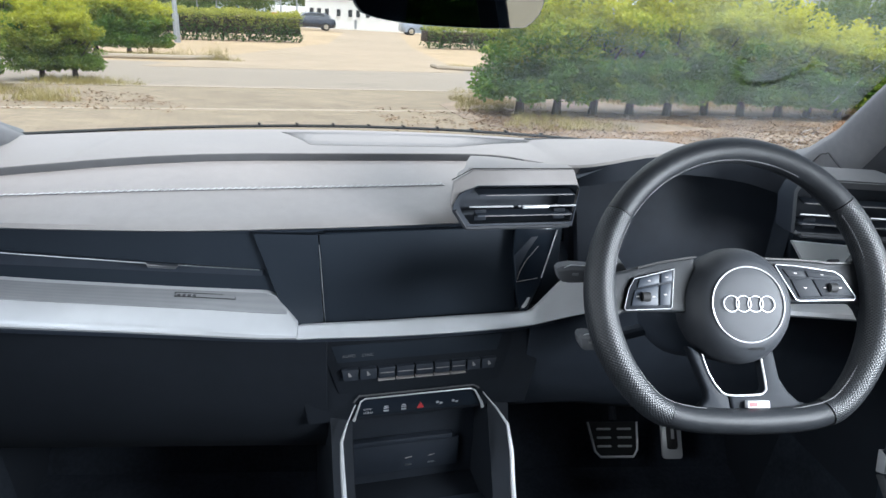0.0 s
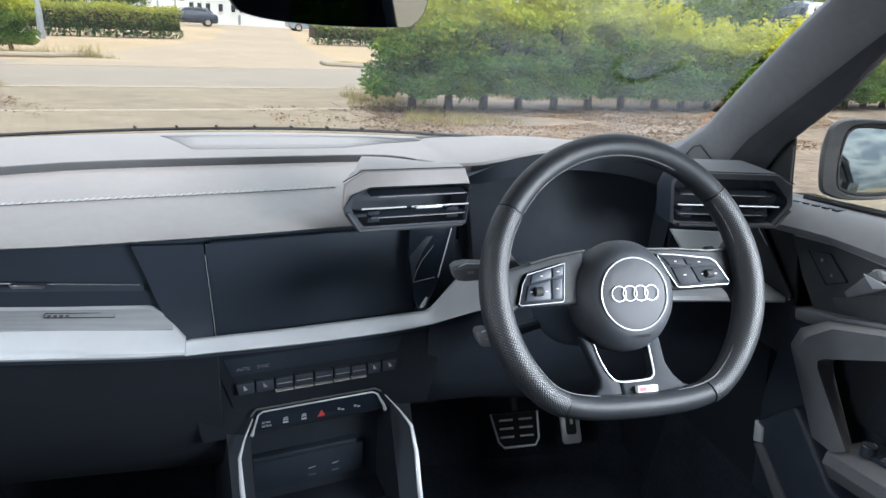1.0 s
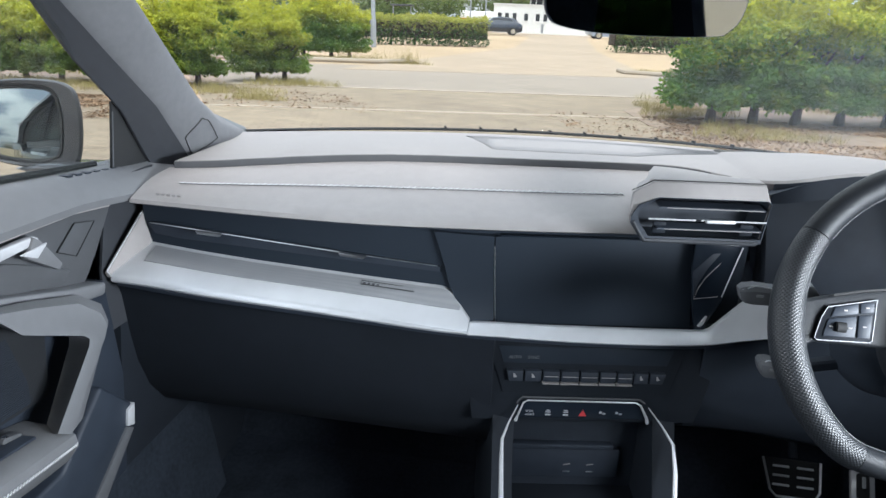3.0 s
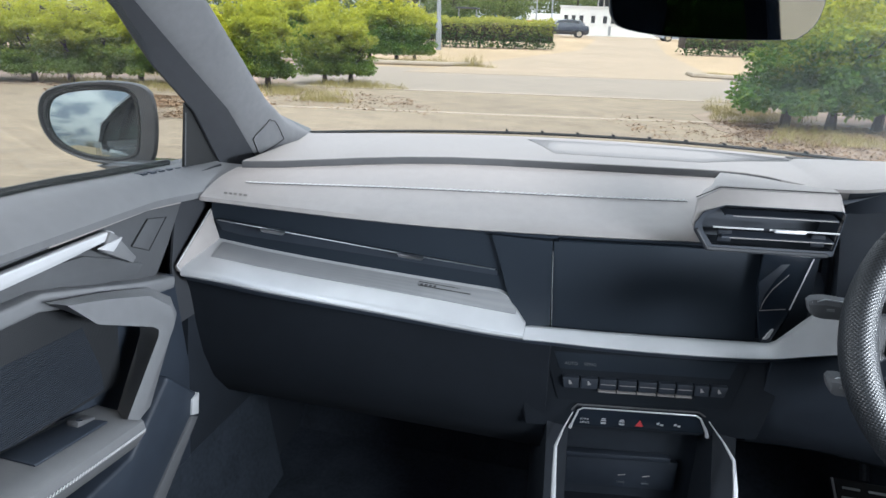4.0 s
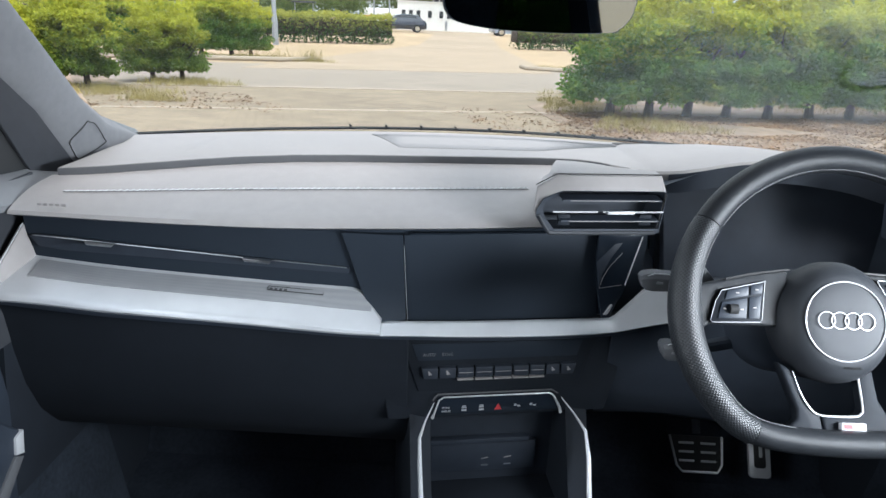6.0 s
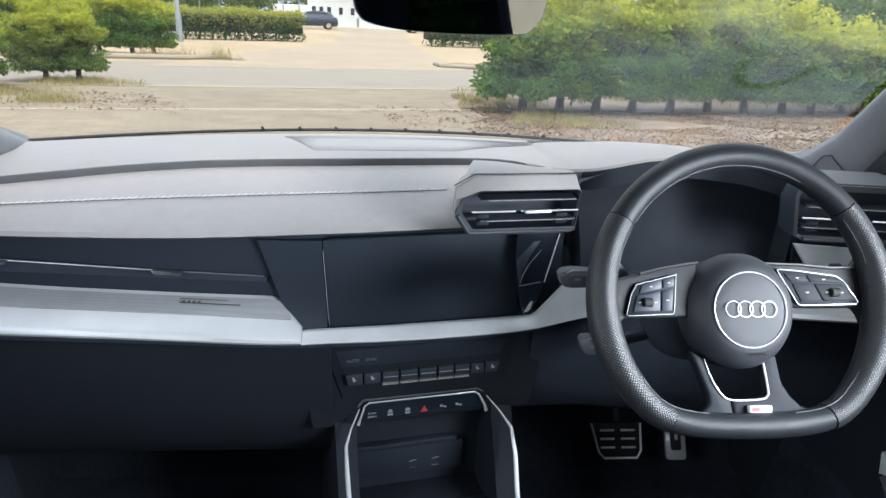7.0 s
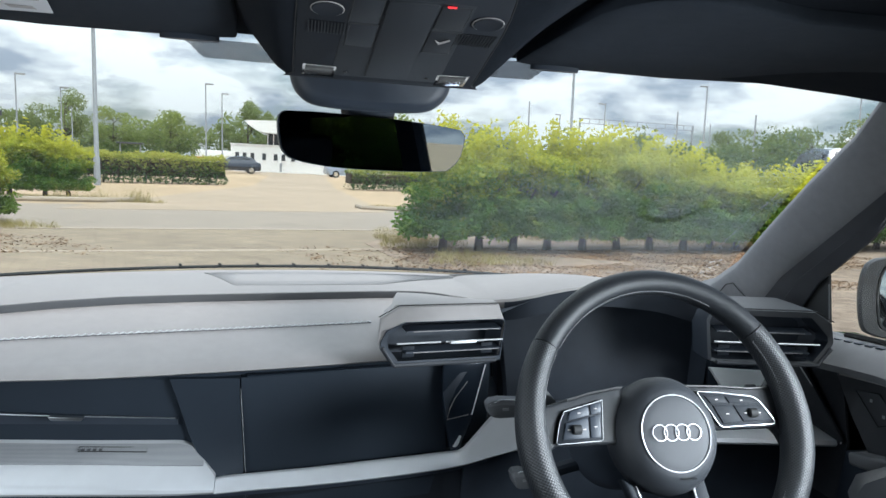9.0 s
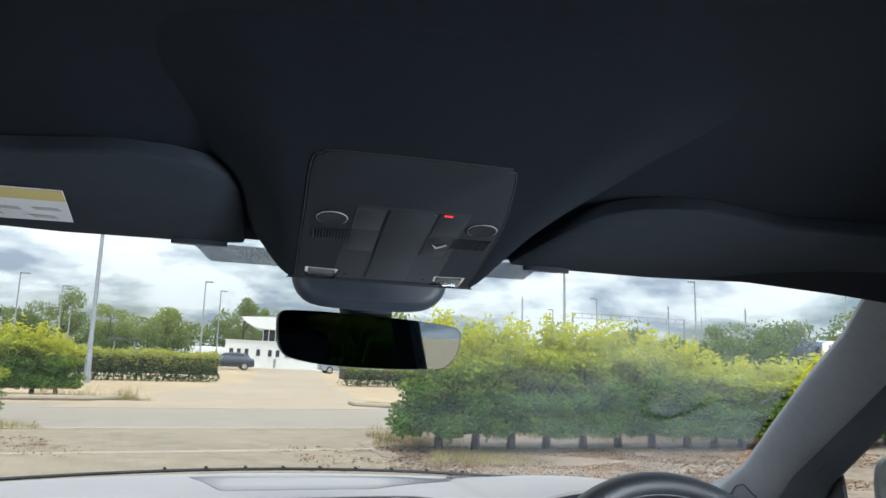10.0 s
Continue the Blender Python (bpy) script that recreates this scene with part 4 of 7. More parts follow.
# ---- climate controls ----
def make_climate():
    c = thing("climate_panel", cp(0, 0.69), "black climate control panel with a row of keys", "climate panel")
    part("panel", flat_on_panel([(-0.160, 0.752), (-0.150, 0.700), (-0.130, 0.640), (0.128, 0.640), (0.142, 0.700), (0.150, 0.758)], -0.05, -0.004, 0.003, 0.0), GLOVE_BLACK, c, "black panel")
    part("backing", flat_on_panel([(-0.205, 0.760), (-0.175, 0.590), (0.180, 0.590), (0.215, 0.762)], -0.10, -0.007, 0.004), GLOVE_BLACK, c, "black panel backing")
    part("readout", flat_on_panel([(-0.142, 0.722), (-0.132, 0.694), (0.120, 0.694), (0.128, 0.722)], -0.01, -0.003, 0.001, 0.0), SCREEN_BLACK, c, "dark climate readout")
    xs = [-0.128, -0.100, -0.072, -0.044, -0.014, 0.016, 0.043, 0.069, 0.093, 0.120]
    for i in range(9):
        a, b = xs[i] + 0.0012, xs[i + 1] - 0.0012
        wide = 2 <= i <= 6
        part("climate_key", flat_on_panel([(a, 0.684), (b, 0.684), (b - (0.004 if i == 8 else 0), 0.666), (a + (0.004 if i == 0 else 0), 0.666)], -0.01, 0.004, 0.0015, 0.0), DEEP_BLACK, c, "dark climate key")
        if wide:
            part("key_line", flat_on_panel([(a, 0.6640), (b, 0.6640), (b, 0.6622), (a, 0.6622)], -0.008, 0.0045, 0, 0.0), SOFT_PAD, c, "thin grey line under the key")
            part("key_tick", flat_on_panel([(a + 0.002, 0.6760), (b - 0.002, 0.6760), (b - 0.002, 0.6752), (a + 0.002, 0.6752)], 0.002, 0.0049, 0, 0.0), SOFT_PAD, c)
        else:
            m = (a + b) / 2
            part("key_mark", flat_on_panel([(m - 0.003, 0.680), (m - 0.0015, 0.680), (m + 0.003, 0.674), (m - 0.002, 0.673)], 0.002, 0.0049, 0, 0.0), SOFT_PAD, c)
    for word, u in (("AUTO", -0.125), ("SYNC", -0.096)):
        text = bpy.data.curves.new("key_text", "FONT")
        text.body, text.size, text.extrude = word, 0.0070, 0.0001
        t = new("key_text", text)
        t.data.materials.append(DOOR_SOFT)
        t.parent = c
        t.matrix_world = Matrix.Translation(cp(u, 0.703, -0.0005) - ORIGIN[c]) @ Matrix.Rotation(TURN, 4, "Z") @ Matrix.Rotation(radians(90), 4, "X")


make_climate()


# ---- centre console ----
def make_console():
    c = thing("center_console", (0, 0.85, 0.3), "black centre console with silver rails and open storage tray", "center console")
    # side walls and floor of the tray
    for u0, u1 in ((-0.142, -0.108), (0.112, 0.150)):
        part("side_wall", loft([[cp(a, z, w) for a, z, w in ((u0, 0.612, -0.012), (u1, 0.612, -0.016), (u1, 0.50, 0.02), (u1, 0.34, 0.12), (u0, 0.30, 0.12))],
                                [cp(a, z, w) for a, z, w in ((u0, 0.612, -0.2), (u1, 0.612, -0.2), (u1, 0.50, -0.2), (u1, 0.34, -0.2), (u0, 0.30, -0.2))]]), GLOVE_BLACK, c, "black console side")
    part("tray_back", flat_on_panel([(-0.115, 0.62), (-0.115, 0.40), (0.12, 0.40), (0.12, 0.62)], -0.09, -0.06, 0.002), DEEP_BLACK, c, "black tray back")
    part("tray_ledge", flat_on_panel([(-0.100, 0.520), (-0.100, 0.510), (0.070, 0.510), (0.070, 0.520)], -0.06, -0.045, 0.002), HARD_BLACK, c, "grey ledge")
    part("socket_panel", flat_on_panel([(-0.098, 0.507), (-0.098, 0.452), (0.085, 0.452), (0.085, 0.507)], -0.06, -0.052, 0.002), HARD_BLACK, c, "dark socket panel")
    for u in (-0.004, 0.036):
        part("usb_socket", flat_on_panel([(u - 0.006, 0.464), (u + 0.006, 0.464), (u + 0.006, 0.4625), (u - 0.006, 0.4625)], -0.055, -0.0505), STEEL, c, "small charging socket")
        part("socket_mark", flat_on_panel([(u - 0.006, 0.477), (u + 0.006, 0.479), (u + 0.006, 0.4775), (u - 0.006, 0.4755)], -0.055, -0.0513), SOFT_PAD, c)
    part("tray_floor", prism([cp(-0.11, 0.435, -0.09), cp(0.12, 0.435, -0.09), cp(0.12, 0.405, 0.10), cp(-0.11, 0.405, 0.10)], (0, 0, -0.02), 0.003), GLOVE_BLACK, c, "black tray floor")
    part("tray_front", flat_on_panel([(-0.115, 0.43), (-0.115, 0.30), (0.12, 0.30), (0.12, 0.43)], 0.00, 0.03, 0.004), HARD_BLACK, c, "black tray front edge")
    part("lower_body", loft([[(-0.15, 0.80, 0.42), (0.15, 0.86, 0.42), (0.15, 0.86, 0.20), (-0.15, 0.80, 0.20)], [(-0.14, -0.5, 0.42), (0.14, -0.5, 0.42), (0.14, -0.5, 0.2), (-0.14, -0.5, 0.2)]]), HARD_BLACK, c, "black console body")
    part("knob_ring", tube([(-0.028 + 0.022 * math.cos(t), 0.835 + 0.022 * math.sin(t), 0.432) for t in (2 * math.pi * k / 32 for k in range(32))], 0.0014, 6, True), CHROME, c, "chrome rim of a round knob")
    # switch strip with a silver edge
    part("switch_strip", flat_on_panel([(-0.098, 0.628), (-0.106, 0.597), (0.104, 0.597), (0.090, 0.628)], -0.08, -0.004, 0.003), GLOSS_BLACK, c, "gloss black switch strip")
    part("strip_edge", tube([cp(-0.1065, 0.594, -0.001), cp(-0.104, 0.603), cp(-0.097, 0.626), cp(-0.090, 0.631), cp(0.080, 0.631), cp(0.088, 0.626), cp(0.100, 0.603), cp(0.1025, 0.594, -0.001)], 0.0017, 8, False, 1.0, [0.0028, 0.0016, 0.0012, 0.0012, 0.0012, 0.0014, 0.0024, 0.0030]), SILVER, c, "satin silver edge of the strip")
    part("outer_edge", tube([cp(-0.107, 0.626), cp(-0.106, 0.628), cp(-0.104, 0.631), cp(-0.099, 0.6365), cp(0.084, 0.6365), cp(0.094, 0.630)], 0.0015, 8), SOFT_DARK, c, "dark outer rim")
    for pts in ([cp(-0.105, 0.622, 0.0), cp(-0.120, 0.600, 0.016), cp(-0.130, 0.580, 0.030), cp(-0.131, 0.548, 0.048), cp(-0.131, 0.511, 0.070), cp(-0.131, 0.44, 0.115)],
                [cp(0.101, 0.622, 0.0), cp(0.120, 0.600, 0.016), cp(0.135, 0.578, 0.032), cp(0.1335, 0.548, 0.060), cp(0.128, 0.505, 0.090), cp(0.126, 0.44, 0.125)]):
        part("silver_rail", tube(pts, 0.0045, 8, False, 1.0, [0.0008, 0.0014, 0.0026, 0.0036, 0.0040, 0.0040]), SILVER, c, "satin silver rail")
    # symbols on the strip
    u0 = -0.001
    part("hazard_mark", flat_on_panel([(u0 - 0.0060, 0.603), (u0 + 0.0060, 0.603), (u0, 0.6138)], -0.006, -0.0030), MARK_RED, c, "red warning triangle")
    for u, kind in ((-0.056, 0), (-0.028, 0), (0.030, 1), (0.056, 1)):
        bits = [(-0.003, 0.611, 0.003, 0.6125), (-0.004, 0.608, 0.004, 0.6095), (-0.004, 0.603, 0.004, 0.6055)] if kind == 0 else [(-0.005, 0.608, -0.001, 0.6115), (0.0005, 0.6065, 0.005, 0.609)]
        part("strip_symbol", join(*[flat_on_panel([(u + a, b), (u + c_, b), (u + c_, d_), (u + a, d_)], -0.006, -0.0032) for a, b, c_, d_ in bits]), MARK_WHITE, c, "small white symbol")
    for word, z in (("drive", 0.6085), ("select", 0.6025)):
        text = bpy.data.curves.new("strip_text", "FONT")
        text.body, text.size, text.extrude = word, 0.0064, 0.0001
        t = new("strip_text", text)
        t.data.materials.append(MARK_WHITE)
        t.parent = c
        t.matrix_world = Matrix.Translation(cp(-0.092, z, -0.0030) - ORIGIN[c]) @ Matrix.Rotation(TURN, 4, "Z") @ Matrix.Rotation(radians(90), 4, "X")
    return c


make_console()
def smooth_loop(pts, k=3):
    """Rounds a closed outline through its points."""
    out, n = [], len(pts)
    for i in range(n):
        p0, p1, p2, p3 = (Vector(pts[(i + j) % n]).to_3d() for j in (-1, 0, 1, 2))
        for t in (m / k for m in range(k)):
            out.append(0.5 * (2 * p1 + (p2 - p0) * t + (2 * p0 - 5 * p1 + 4 * p2 - p3) * t * t + (3 * p1 - p0 - 3 * p2 + p3) * t ** 3))
    return [tuple(v) for v in out]


# ---- pedals and floor ----
def make_pedals():
    p = thing("brake_pedal", (0.43, 1.22, 0.33), "wide brake pedal with steel frame and black rubber pads", "pedal", "pedals")
    tilt = Matrix.Rotation(radians(-32), 4, "X")
    c = Vector((0.447, 1.22, 0.345))

    def q(x, y, z=0.0):
        return c + (tilt @ Vector((x, -z, y)))
    o = [(-0.058, 0.036), (0.054, 0.036), (0.052, -0.022), (0.042, -0.038), (-0.032, -0.038), (-0.044, -0.025)]
    part("pad", prism([q(x, y, 0.0) for x, y in o], q(0, 0, -0.012) - q(0, 0, 0), 0.003), RUBBER, p, "black rubber pedal pad")
    part("steel_frame", tube([q(x * 0.98, y, 0.003) for x, y in [(-0.058, 0.036), (-0.044, -0.025), (-0.032, -0.037), (0.042, -0.037), (0.052, -0.022), (0.054, 0.036)]], 0.0026, 6), BRIGHT, p, "bright steel frame")
    for y in (0.021, 0.003, -0.015):
        for x in (-0.022, 0.024):
            part("grip_bar", box(q(x, y, 0.002), (0.032, 0.004, 0.005), tilt, 0.0015), BRIGHT, p, "raised grip bar")
    part("pedal_arm", tube([q(0.005, 0.04, -0.012), (0.45, 1.30, 0.45), (0.45, 1.33, 0.56)], 0.009, 8), HARD_BLACK, p, "black pedal arm")
    a = thing("accelerator_pedal", (0.575, 1.22, 0.32), "narrow steel accelerator pedal with a black insert", "pedal", "pedals")
    c2 = Vector((0.580, 1.22, 0.340))

    def r(x, y, z=0.0):
        return c2 + (tilt @ Vector((x, -z, y)))
    part("plate", prism([r(x, y) for x, y in rounded(0, 0, 0.045, 0.078, 0.008)], r(0, 0, -0.008) - r(0, 0, 0), 0.001), BRIGHT, a, "brushed steel plate")
    part("insert", prism([r(x, y, 0.002) for x, y in rounded(0, 0.006, 0.024, 0.050, 0.006)], r(0, 0, -0.004) - r(0, 0, 0), 0.001), RUBBER, a, "black rubber insert")
    part("insert_bar", box(r(0.001, 0.014, 0.003), (0.007, 0.003, 0.022), tilt, 0.001), BRIGHT, a, "steel bar")
    part("pedal_arm", tube([r(0, 0.04, -0.01), (0.58, 1.31, 0.40), (0.58, 1.33, 0.50)], 0.008, 8), HARD_BLACK, a, "black pedal arm")


make_pedals()
solo("floor", loft([[(x, y, z) for y, z in ((-1.7, 0.24), (1.0, 0.22), (1.25, 0.25), (1.42, 0.50), (1.44, 0.90), (1.47, 0.90), (1.47, 0.16), (-1.7, 0.16))] for x in (-0.80, 0.80)]), CARPET, "black carpeted car floor and bulkhead", "car floor", "structure")


# ---- doors ----
def make_door(s, driver):
    """s: +1 for the driver's side."""
    d = thing("door_driver" if driver else "door_passenger", (s * 0.78, 0.3, 0.3), "dark grey car door panel with chrome pull handle and armrest", "car door", "front doors")

    def X(pts, x):
        return [(s * x, y, z) for y, z in pts]
    # window sill and soft upper roll
    rows = []
    for y in frange(-0.75, 1.05, 42):
        zt = curve([(-0.75, 1.01), (0.65, 0.966), (0.81, 0.953), (0.96, 0.943), (1.05, 0.938)], y)
        zl = curve([(-0.75, 0.935), (0.60, 0.913), (0.80, 0.911), (0.87, 0.903), (0.96, 0.895)], y)
        xi = curve([(-0.75, 0.715), (0.75, 0.718), (0.90, 0.714), (1.05, 0.702)], y)
        rows.append([(s * x, y, z) for x, z in ((0.80, zt + 0.002), (0.765, zt), (0.750, zt - 0.005), (xi + 0.012, zt - 0.020), (xi, zl + 0.012), (xi + 0.002, zl + 0.002), (xi + 0.012, zl), (0.80, zl))])
    part("upper_roll", loft(rows), DOOR_SOFT, d, "dark grey soft upper roll")
    slots = []
    for k in range(7):
        y = 0.815 + k * 0.020
        z = curve([(0.81, 0.953), (0.96, 0.940)], y)
        slots.append(prism([(s * 0.770, y, z + 0.0012), (s * 0.758, y + 0.004, z + 0.0008), (s * 0.758, y + 0.015, z + 0.0002), (s * 0.770, y + 0.012, z + 0.0008)], (0, 0, -0.003)))
    part("demister_slots", join(*slots), HARD_BLACK, d, "row of black demister slots")
    # inset with the pull handle
    part("inset", prism(X([(-0.75, 0.94), (0.60, 0.916), (0.80, 0.914), (0.880, 0.903), (0.835, 0.840), (0.800, 0.800), (0.745, 0.812), (-0.75, 0.85)], 0.738), (s * 0.05, 0, 0), 0.003), SOFT_DARK, d, "dark inset panel")
    part("inset_edge", tube(X([(0.60, 0.9120), (0.78, 0.9125), (0.855, 0.9045)], 0.726), 0.0022, 6), SOFT_PAD, d, "pale lower edge of the roll")
    part("handle_bowl", prism(X([(0.40, 0.875), (0.62, 0.853), (0.640, 0.838), (0.752, 0.820), (0.770, 0.832), (0.73, 0.852), (0.66, 0.880), (0.45, 0.898)], 0.733), (s * 0.01, 0, 0), 0.003), SOFT_DARK, d, "dark handle recess")
    part("pull_handle", prism(X([(0.40, 0.905), (0.601, 0.9065), (0.693, 0.9068), (0.703, 0.901), (0.692, 0.895), (0.604, 0.8900), (0.40, 0.884)], 0.716), (s * 0.012, 0, 0), 0.003), BRIGHT, d, "satin silver pull bar")
    part("release_lever", prism(X([(0.672, 0.884), (0.6886, 0.9073), (0.700, 0.8984), (0.731, 0.858), (0.7228, 0.8512), (0.7100, 0.860)], 0.712), (s * 0.010, 0, 0), 0.002), DOOR_SOFT, d, "dark grey release lever")
    part("lever_edge", prism(X([(0.6600, 0.8920), (0.7066, 0.8951), (0.6862, 0.8801)], 0.7095), (s * 0.004, 0, 0), 0.001), BRIGHT, d, "bright wedge on the lever")
    sq = [(0.751, 0.864), (0.791, 0.894), (0.832, 0.886), (0.786, 0.847)]
    part("small_cover", prism(X(sq, 0.7355), (s * 0.006, 0, 0), 0.002), SOFT_DARK, d, "small square cover")
    part("cover_gap", tube(X(sq + sq[:1], 0.7352), 0.0009, 5), RUBBER, d)
    # ledge under the inset
    part("ledge", prism(X([(-0.75, 0.885), (0.57, 0.866), (0.745, 0.815), (0.812, 0.800), (0.806, 0.782), (0.74, 0.792), (0.56, 0.845), (-0.75, 0.86)], 0.712), (s * 0.06, 0, 0), 0.005, 3), DOOR_GREY, d, "grey ledge")
    part("dark_band", prism(X([(-0.75, 0.862), (0.56, 0.850), (0.74, 0.800), (0.84, 0.790), (0.86, 0.62), (0.84, 0.45), (-0.75, 0.45)], 0.738), (s * 0.05, 0, 0), 0.003), HARD_BLACK, d, "black lower door panel")
    # grip: top pad and the slanted strut
    inner = [(0.552, 0.8656), (0.620, 0.846), (0.690, 0.8225), (0.727, 0.793), (0.7385, 0.770), (0.730, 0.756), (0.642, 0.660), (0.621, 0.6745), (0.697, 0.758), (0.700, 0.768), (0.690, 0.777), (0.5936, 0.8235)]
    outer = [(0.560, 0.860), (0.650, 0.838), (0.735, 0.812), (0.780, 0.780), (0.7907, 0.7488), (0.7867, 0.7414), (0.7116, 0.6332), (0.640, 0.655), (0.707, 0.750), (0.709, 0.762), (0.695, 0.773), (0.610, 0.820)]
    part("grip", bevel(loft([X(outer, 0.702), X(inner, 0.664)]), 0.004, 3), DOOR_GREY, d, "grey grip with a slanted strut")
    part("pocket_back", prism(X([(0.10, 0.86), (0.56, 0.845), (0.70, 0.79), (0.69, 0.68), (0.10, 0.72)], 0.728), (s * 0.01, 0, 0), 0.002), RIBBED, d, "finely ribbed dark panel")
    ribs = [tube([(s * 0.7272, 0.38, z + 0.012), (s * 0.7272, 0.655 - 0.3 * max(0, z - 0.72), z)], 0.0008, 4) for z in frange(0.690, 0.790, 36)]
    tagged(part("fine_ribs", join(*ribs), HARD_BLACK, d, "fine raised ribs of the pocket panel"), kind="stuff")
    # armrest with its seam
    rows = []
    for y in frange(-0.30, 0.648, 24):
        z = curve([(-0.30, 0.76), (0.20, 0.735), (0.45, 0.703), (0.60, 0.674), (0.648, 0.662)], y)
        xi = curve([(-0.30, 0.615), (0.45, 0.632), (0.60, 0.650), (0.69, 0.668)], y)
        rows.append([(s * x, y, zz) for x, zz in ((0.735, z + 0.004), (xi + 0.035, z + 0.002), (xi + 0.012, z), (xi + 0.003, z - 0.006), (xi, z - 0.022), (xi + 0.020, z - 0.050), (xi + 0.050, z - 0.068), (0.735, z - 0.072))])
    part("armrest", loft(rows), DOOR_SOFT, d, "dark grey soft armrest")
    bms = []
    for y in frange(0.40, 0.64, 46):
        z = curve([(0.20, 0.735), (0.45, 0.703), (0.60, 0.674), (0.648, 0.662)], y) - 0.020
        xi = curve([(0.45, 0.632), (0.60, 0.650), (0.69, 0.668)], y) - 0.0008
        bms.append(tube([(s * xi, y, z), (s * (xi - 0.0002), y + 0.003, z + 0.0035)], 0.0008, 4))
    if not driver:
        part("armrest_stitching", join(*bms), THREAD, d, "grey seam thread")
    part("switch_bezel", prism([(s * x, y, z) for x, y, z in ((0.668, 0.48, 0.6985), (0.722, 0.48, 0.6985), (0.726, 0.598, 0.6765), (0.680, 0.605, 0.6755))], (0, 0, 0.004), 0.002), HARD_BLACK, d, "black switch bezel")
    if driver:
        for y, z in ((0.803, 0.880), (0.779, 0.864)):
            part("lock_mark", box((s * 0.7350, y, z), (0.0012, 0.0040, 0.0045)), MARK_WHITE, d, "small pale lock mark")
        part("mirror_knob", tube([(s * 0.684, 0.607, 0.676), (s * 0.684, 0.607, 0.692)], 0.0095, 14), HARD_BLACK, d, "round mirror knob")
        part("knob_ring", tube([(s * 0.684 + 0.0095 * math.cos(t), 0.607 + 0.0095 * math.sin(t), 0.6925) for t in (2 * math.pi * k / 20 for k in range(20))], 0.0010, 6, True), CHROME, d, "chrome ring")
        for x, y in ((0.688, 0.574), (0.710, 0.572), (0.690, 0.538), (0.712, 0.534)):
            part("window_switch", box((s * x, y, curve([(0.48, 0.7005), (0.60, 0.6785)], y) + 0.003), (0.014, 0.024, 0.008), Matrix.Rotation(radians(-17), 4, "X"), 0.002), SOFT_DARK, d, "window switch")
            part("switch_tip", box((s * x, y + 0.009, curve([(0.48, 0.7005), (0.60, 0.6785)], y) + 0.0055), (0.010, 0.004, 0.003), Matrix.Rotation(radians(-17), 4, "X"), 0.001), CHROME, d, "bright switch tip")
    else:
        part("window_switch", box((s * 0.706, 0.588, 0.6835), (0.018, 0.030, 0.008), Matrix.Rotation(radians(-17), 4, "X"), 0.002), SOFT_DARK, d, "window switch")
        part("switch_tip", box((s * 0.702, 0.582, 0.6890), (0.006, 0.008, 0.003), Matrix.Rotation(radians(-17), 4, "X"), 0.001), CHROME, d, "bright switch tip")
    # lower pocket with a bright clip at its end
    part("door_pocket", prism(X([(0.755, 0.660), (0.822, 0.594), (0.812, 0.556), (0.70, 0.47), (0.2, 0.42), (0.2, 0.56), (0.66, 0.58)], 0.700), (s * 0.05, 0, 0), 0.006, 3), HARD_BLACK, d, "dark door pocket")
    part("pocket_clip", prism(X([(0.802, 0.592), (0.820, 0.596), (0.814, 0.560), (0.797, 0.567)], 0.696), (s * 0.02, 0, 0), 0.001), SILVER, d, "bright end clip")
    part("pocket_edge", prism(X([(0.796, 0.566), (0.813, 0.556), (0.705, 0.460), (0.685, 0.482)], 0.696), (s * 0.02, 0, 0), 0.002), SOFT_DARK, d, "grey pocket edge")
    # outer skin
    rows = [[(s * 0.80, y, 0.945), (s * 0.885, y, 0.89), (s * 0.905, y, 0.62), (s * 0.88, y, 0.35), (s * 0.79, y, 0.35)] for y in (-0.75, 1.25)]
    part("outer_skin", loft(rows), BODY, d, "dark grey painted outer skin")
    # mirror triangle and window seal
    part("mirror_sail", prism(X([(0.918, 0.945), (0.935, 1.045), (0.980, 1.045), (1.06, 0.965), (1.06, 0.930)], 0.757), (s * 0.005, 0, 0), 0.001), RUBBER, d, "black mirror triangle")
    part("sail_line", tube(X([(0.918, 0.947), (0.931, 1.030)], 0.7555), 0.0012, 5), SOFT_DARK, d)
    part("sill_seal", tube([(s * 0.785, y, curve([(-0.75, 1.01), (0.65, 0.966), (0.81, 0.953), (0.96, 0.940)], y) + 0.006) for y in frange(-0.75, 0.915, 16)], 0.005, 6), RUBBER, d, "black window seal")
    pane = part("window_pane", prism([(s * 0.778, -0.70, 1.02), (s * 0.778, 0.965, 0.940), (s * 0.777, 0.960, 1.04), (s * 0.68, 0.62, 1.30), (s * 0.66, -0.70, 1.32)], (s * 0.004, 0, 0)), SIDE_GLASS, d, "clear side window")
    pane.visible_shadow = False
    return d


make_door(-1, False)
make_door(1, True)


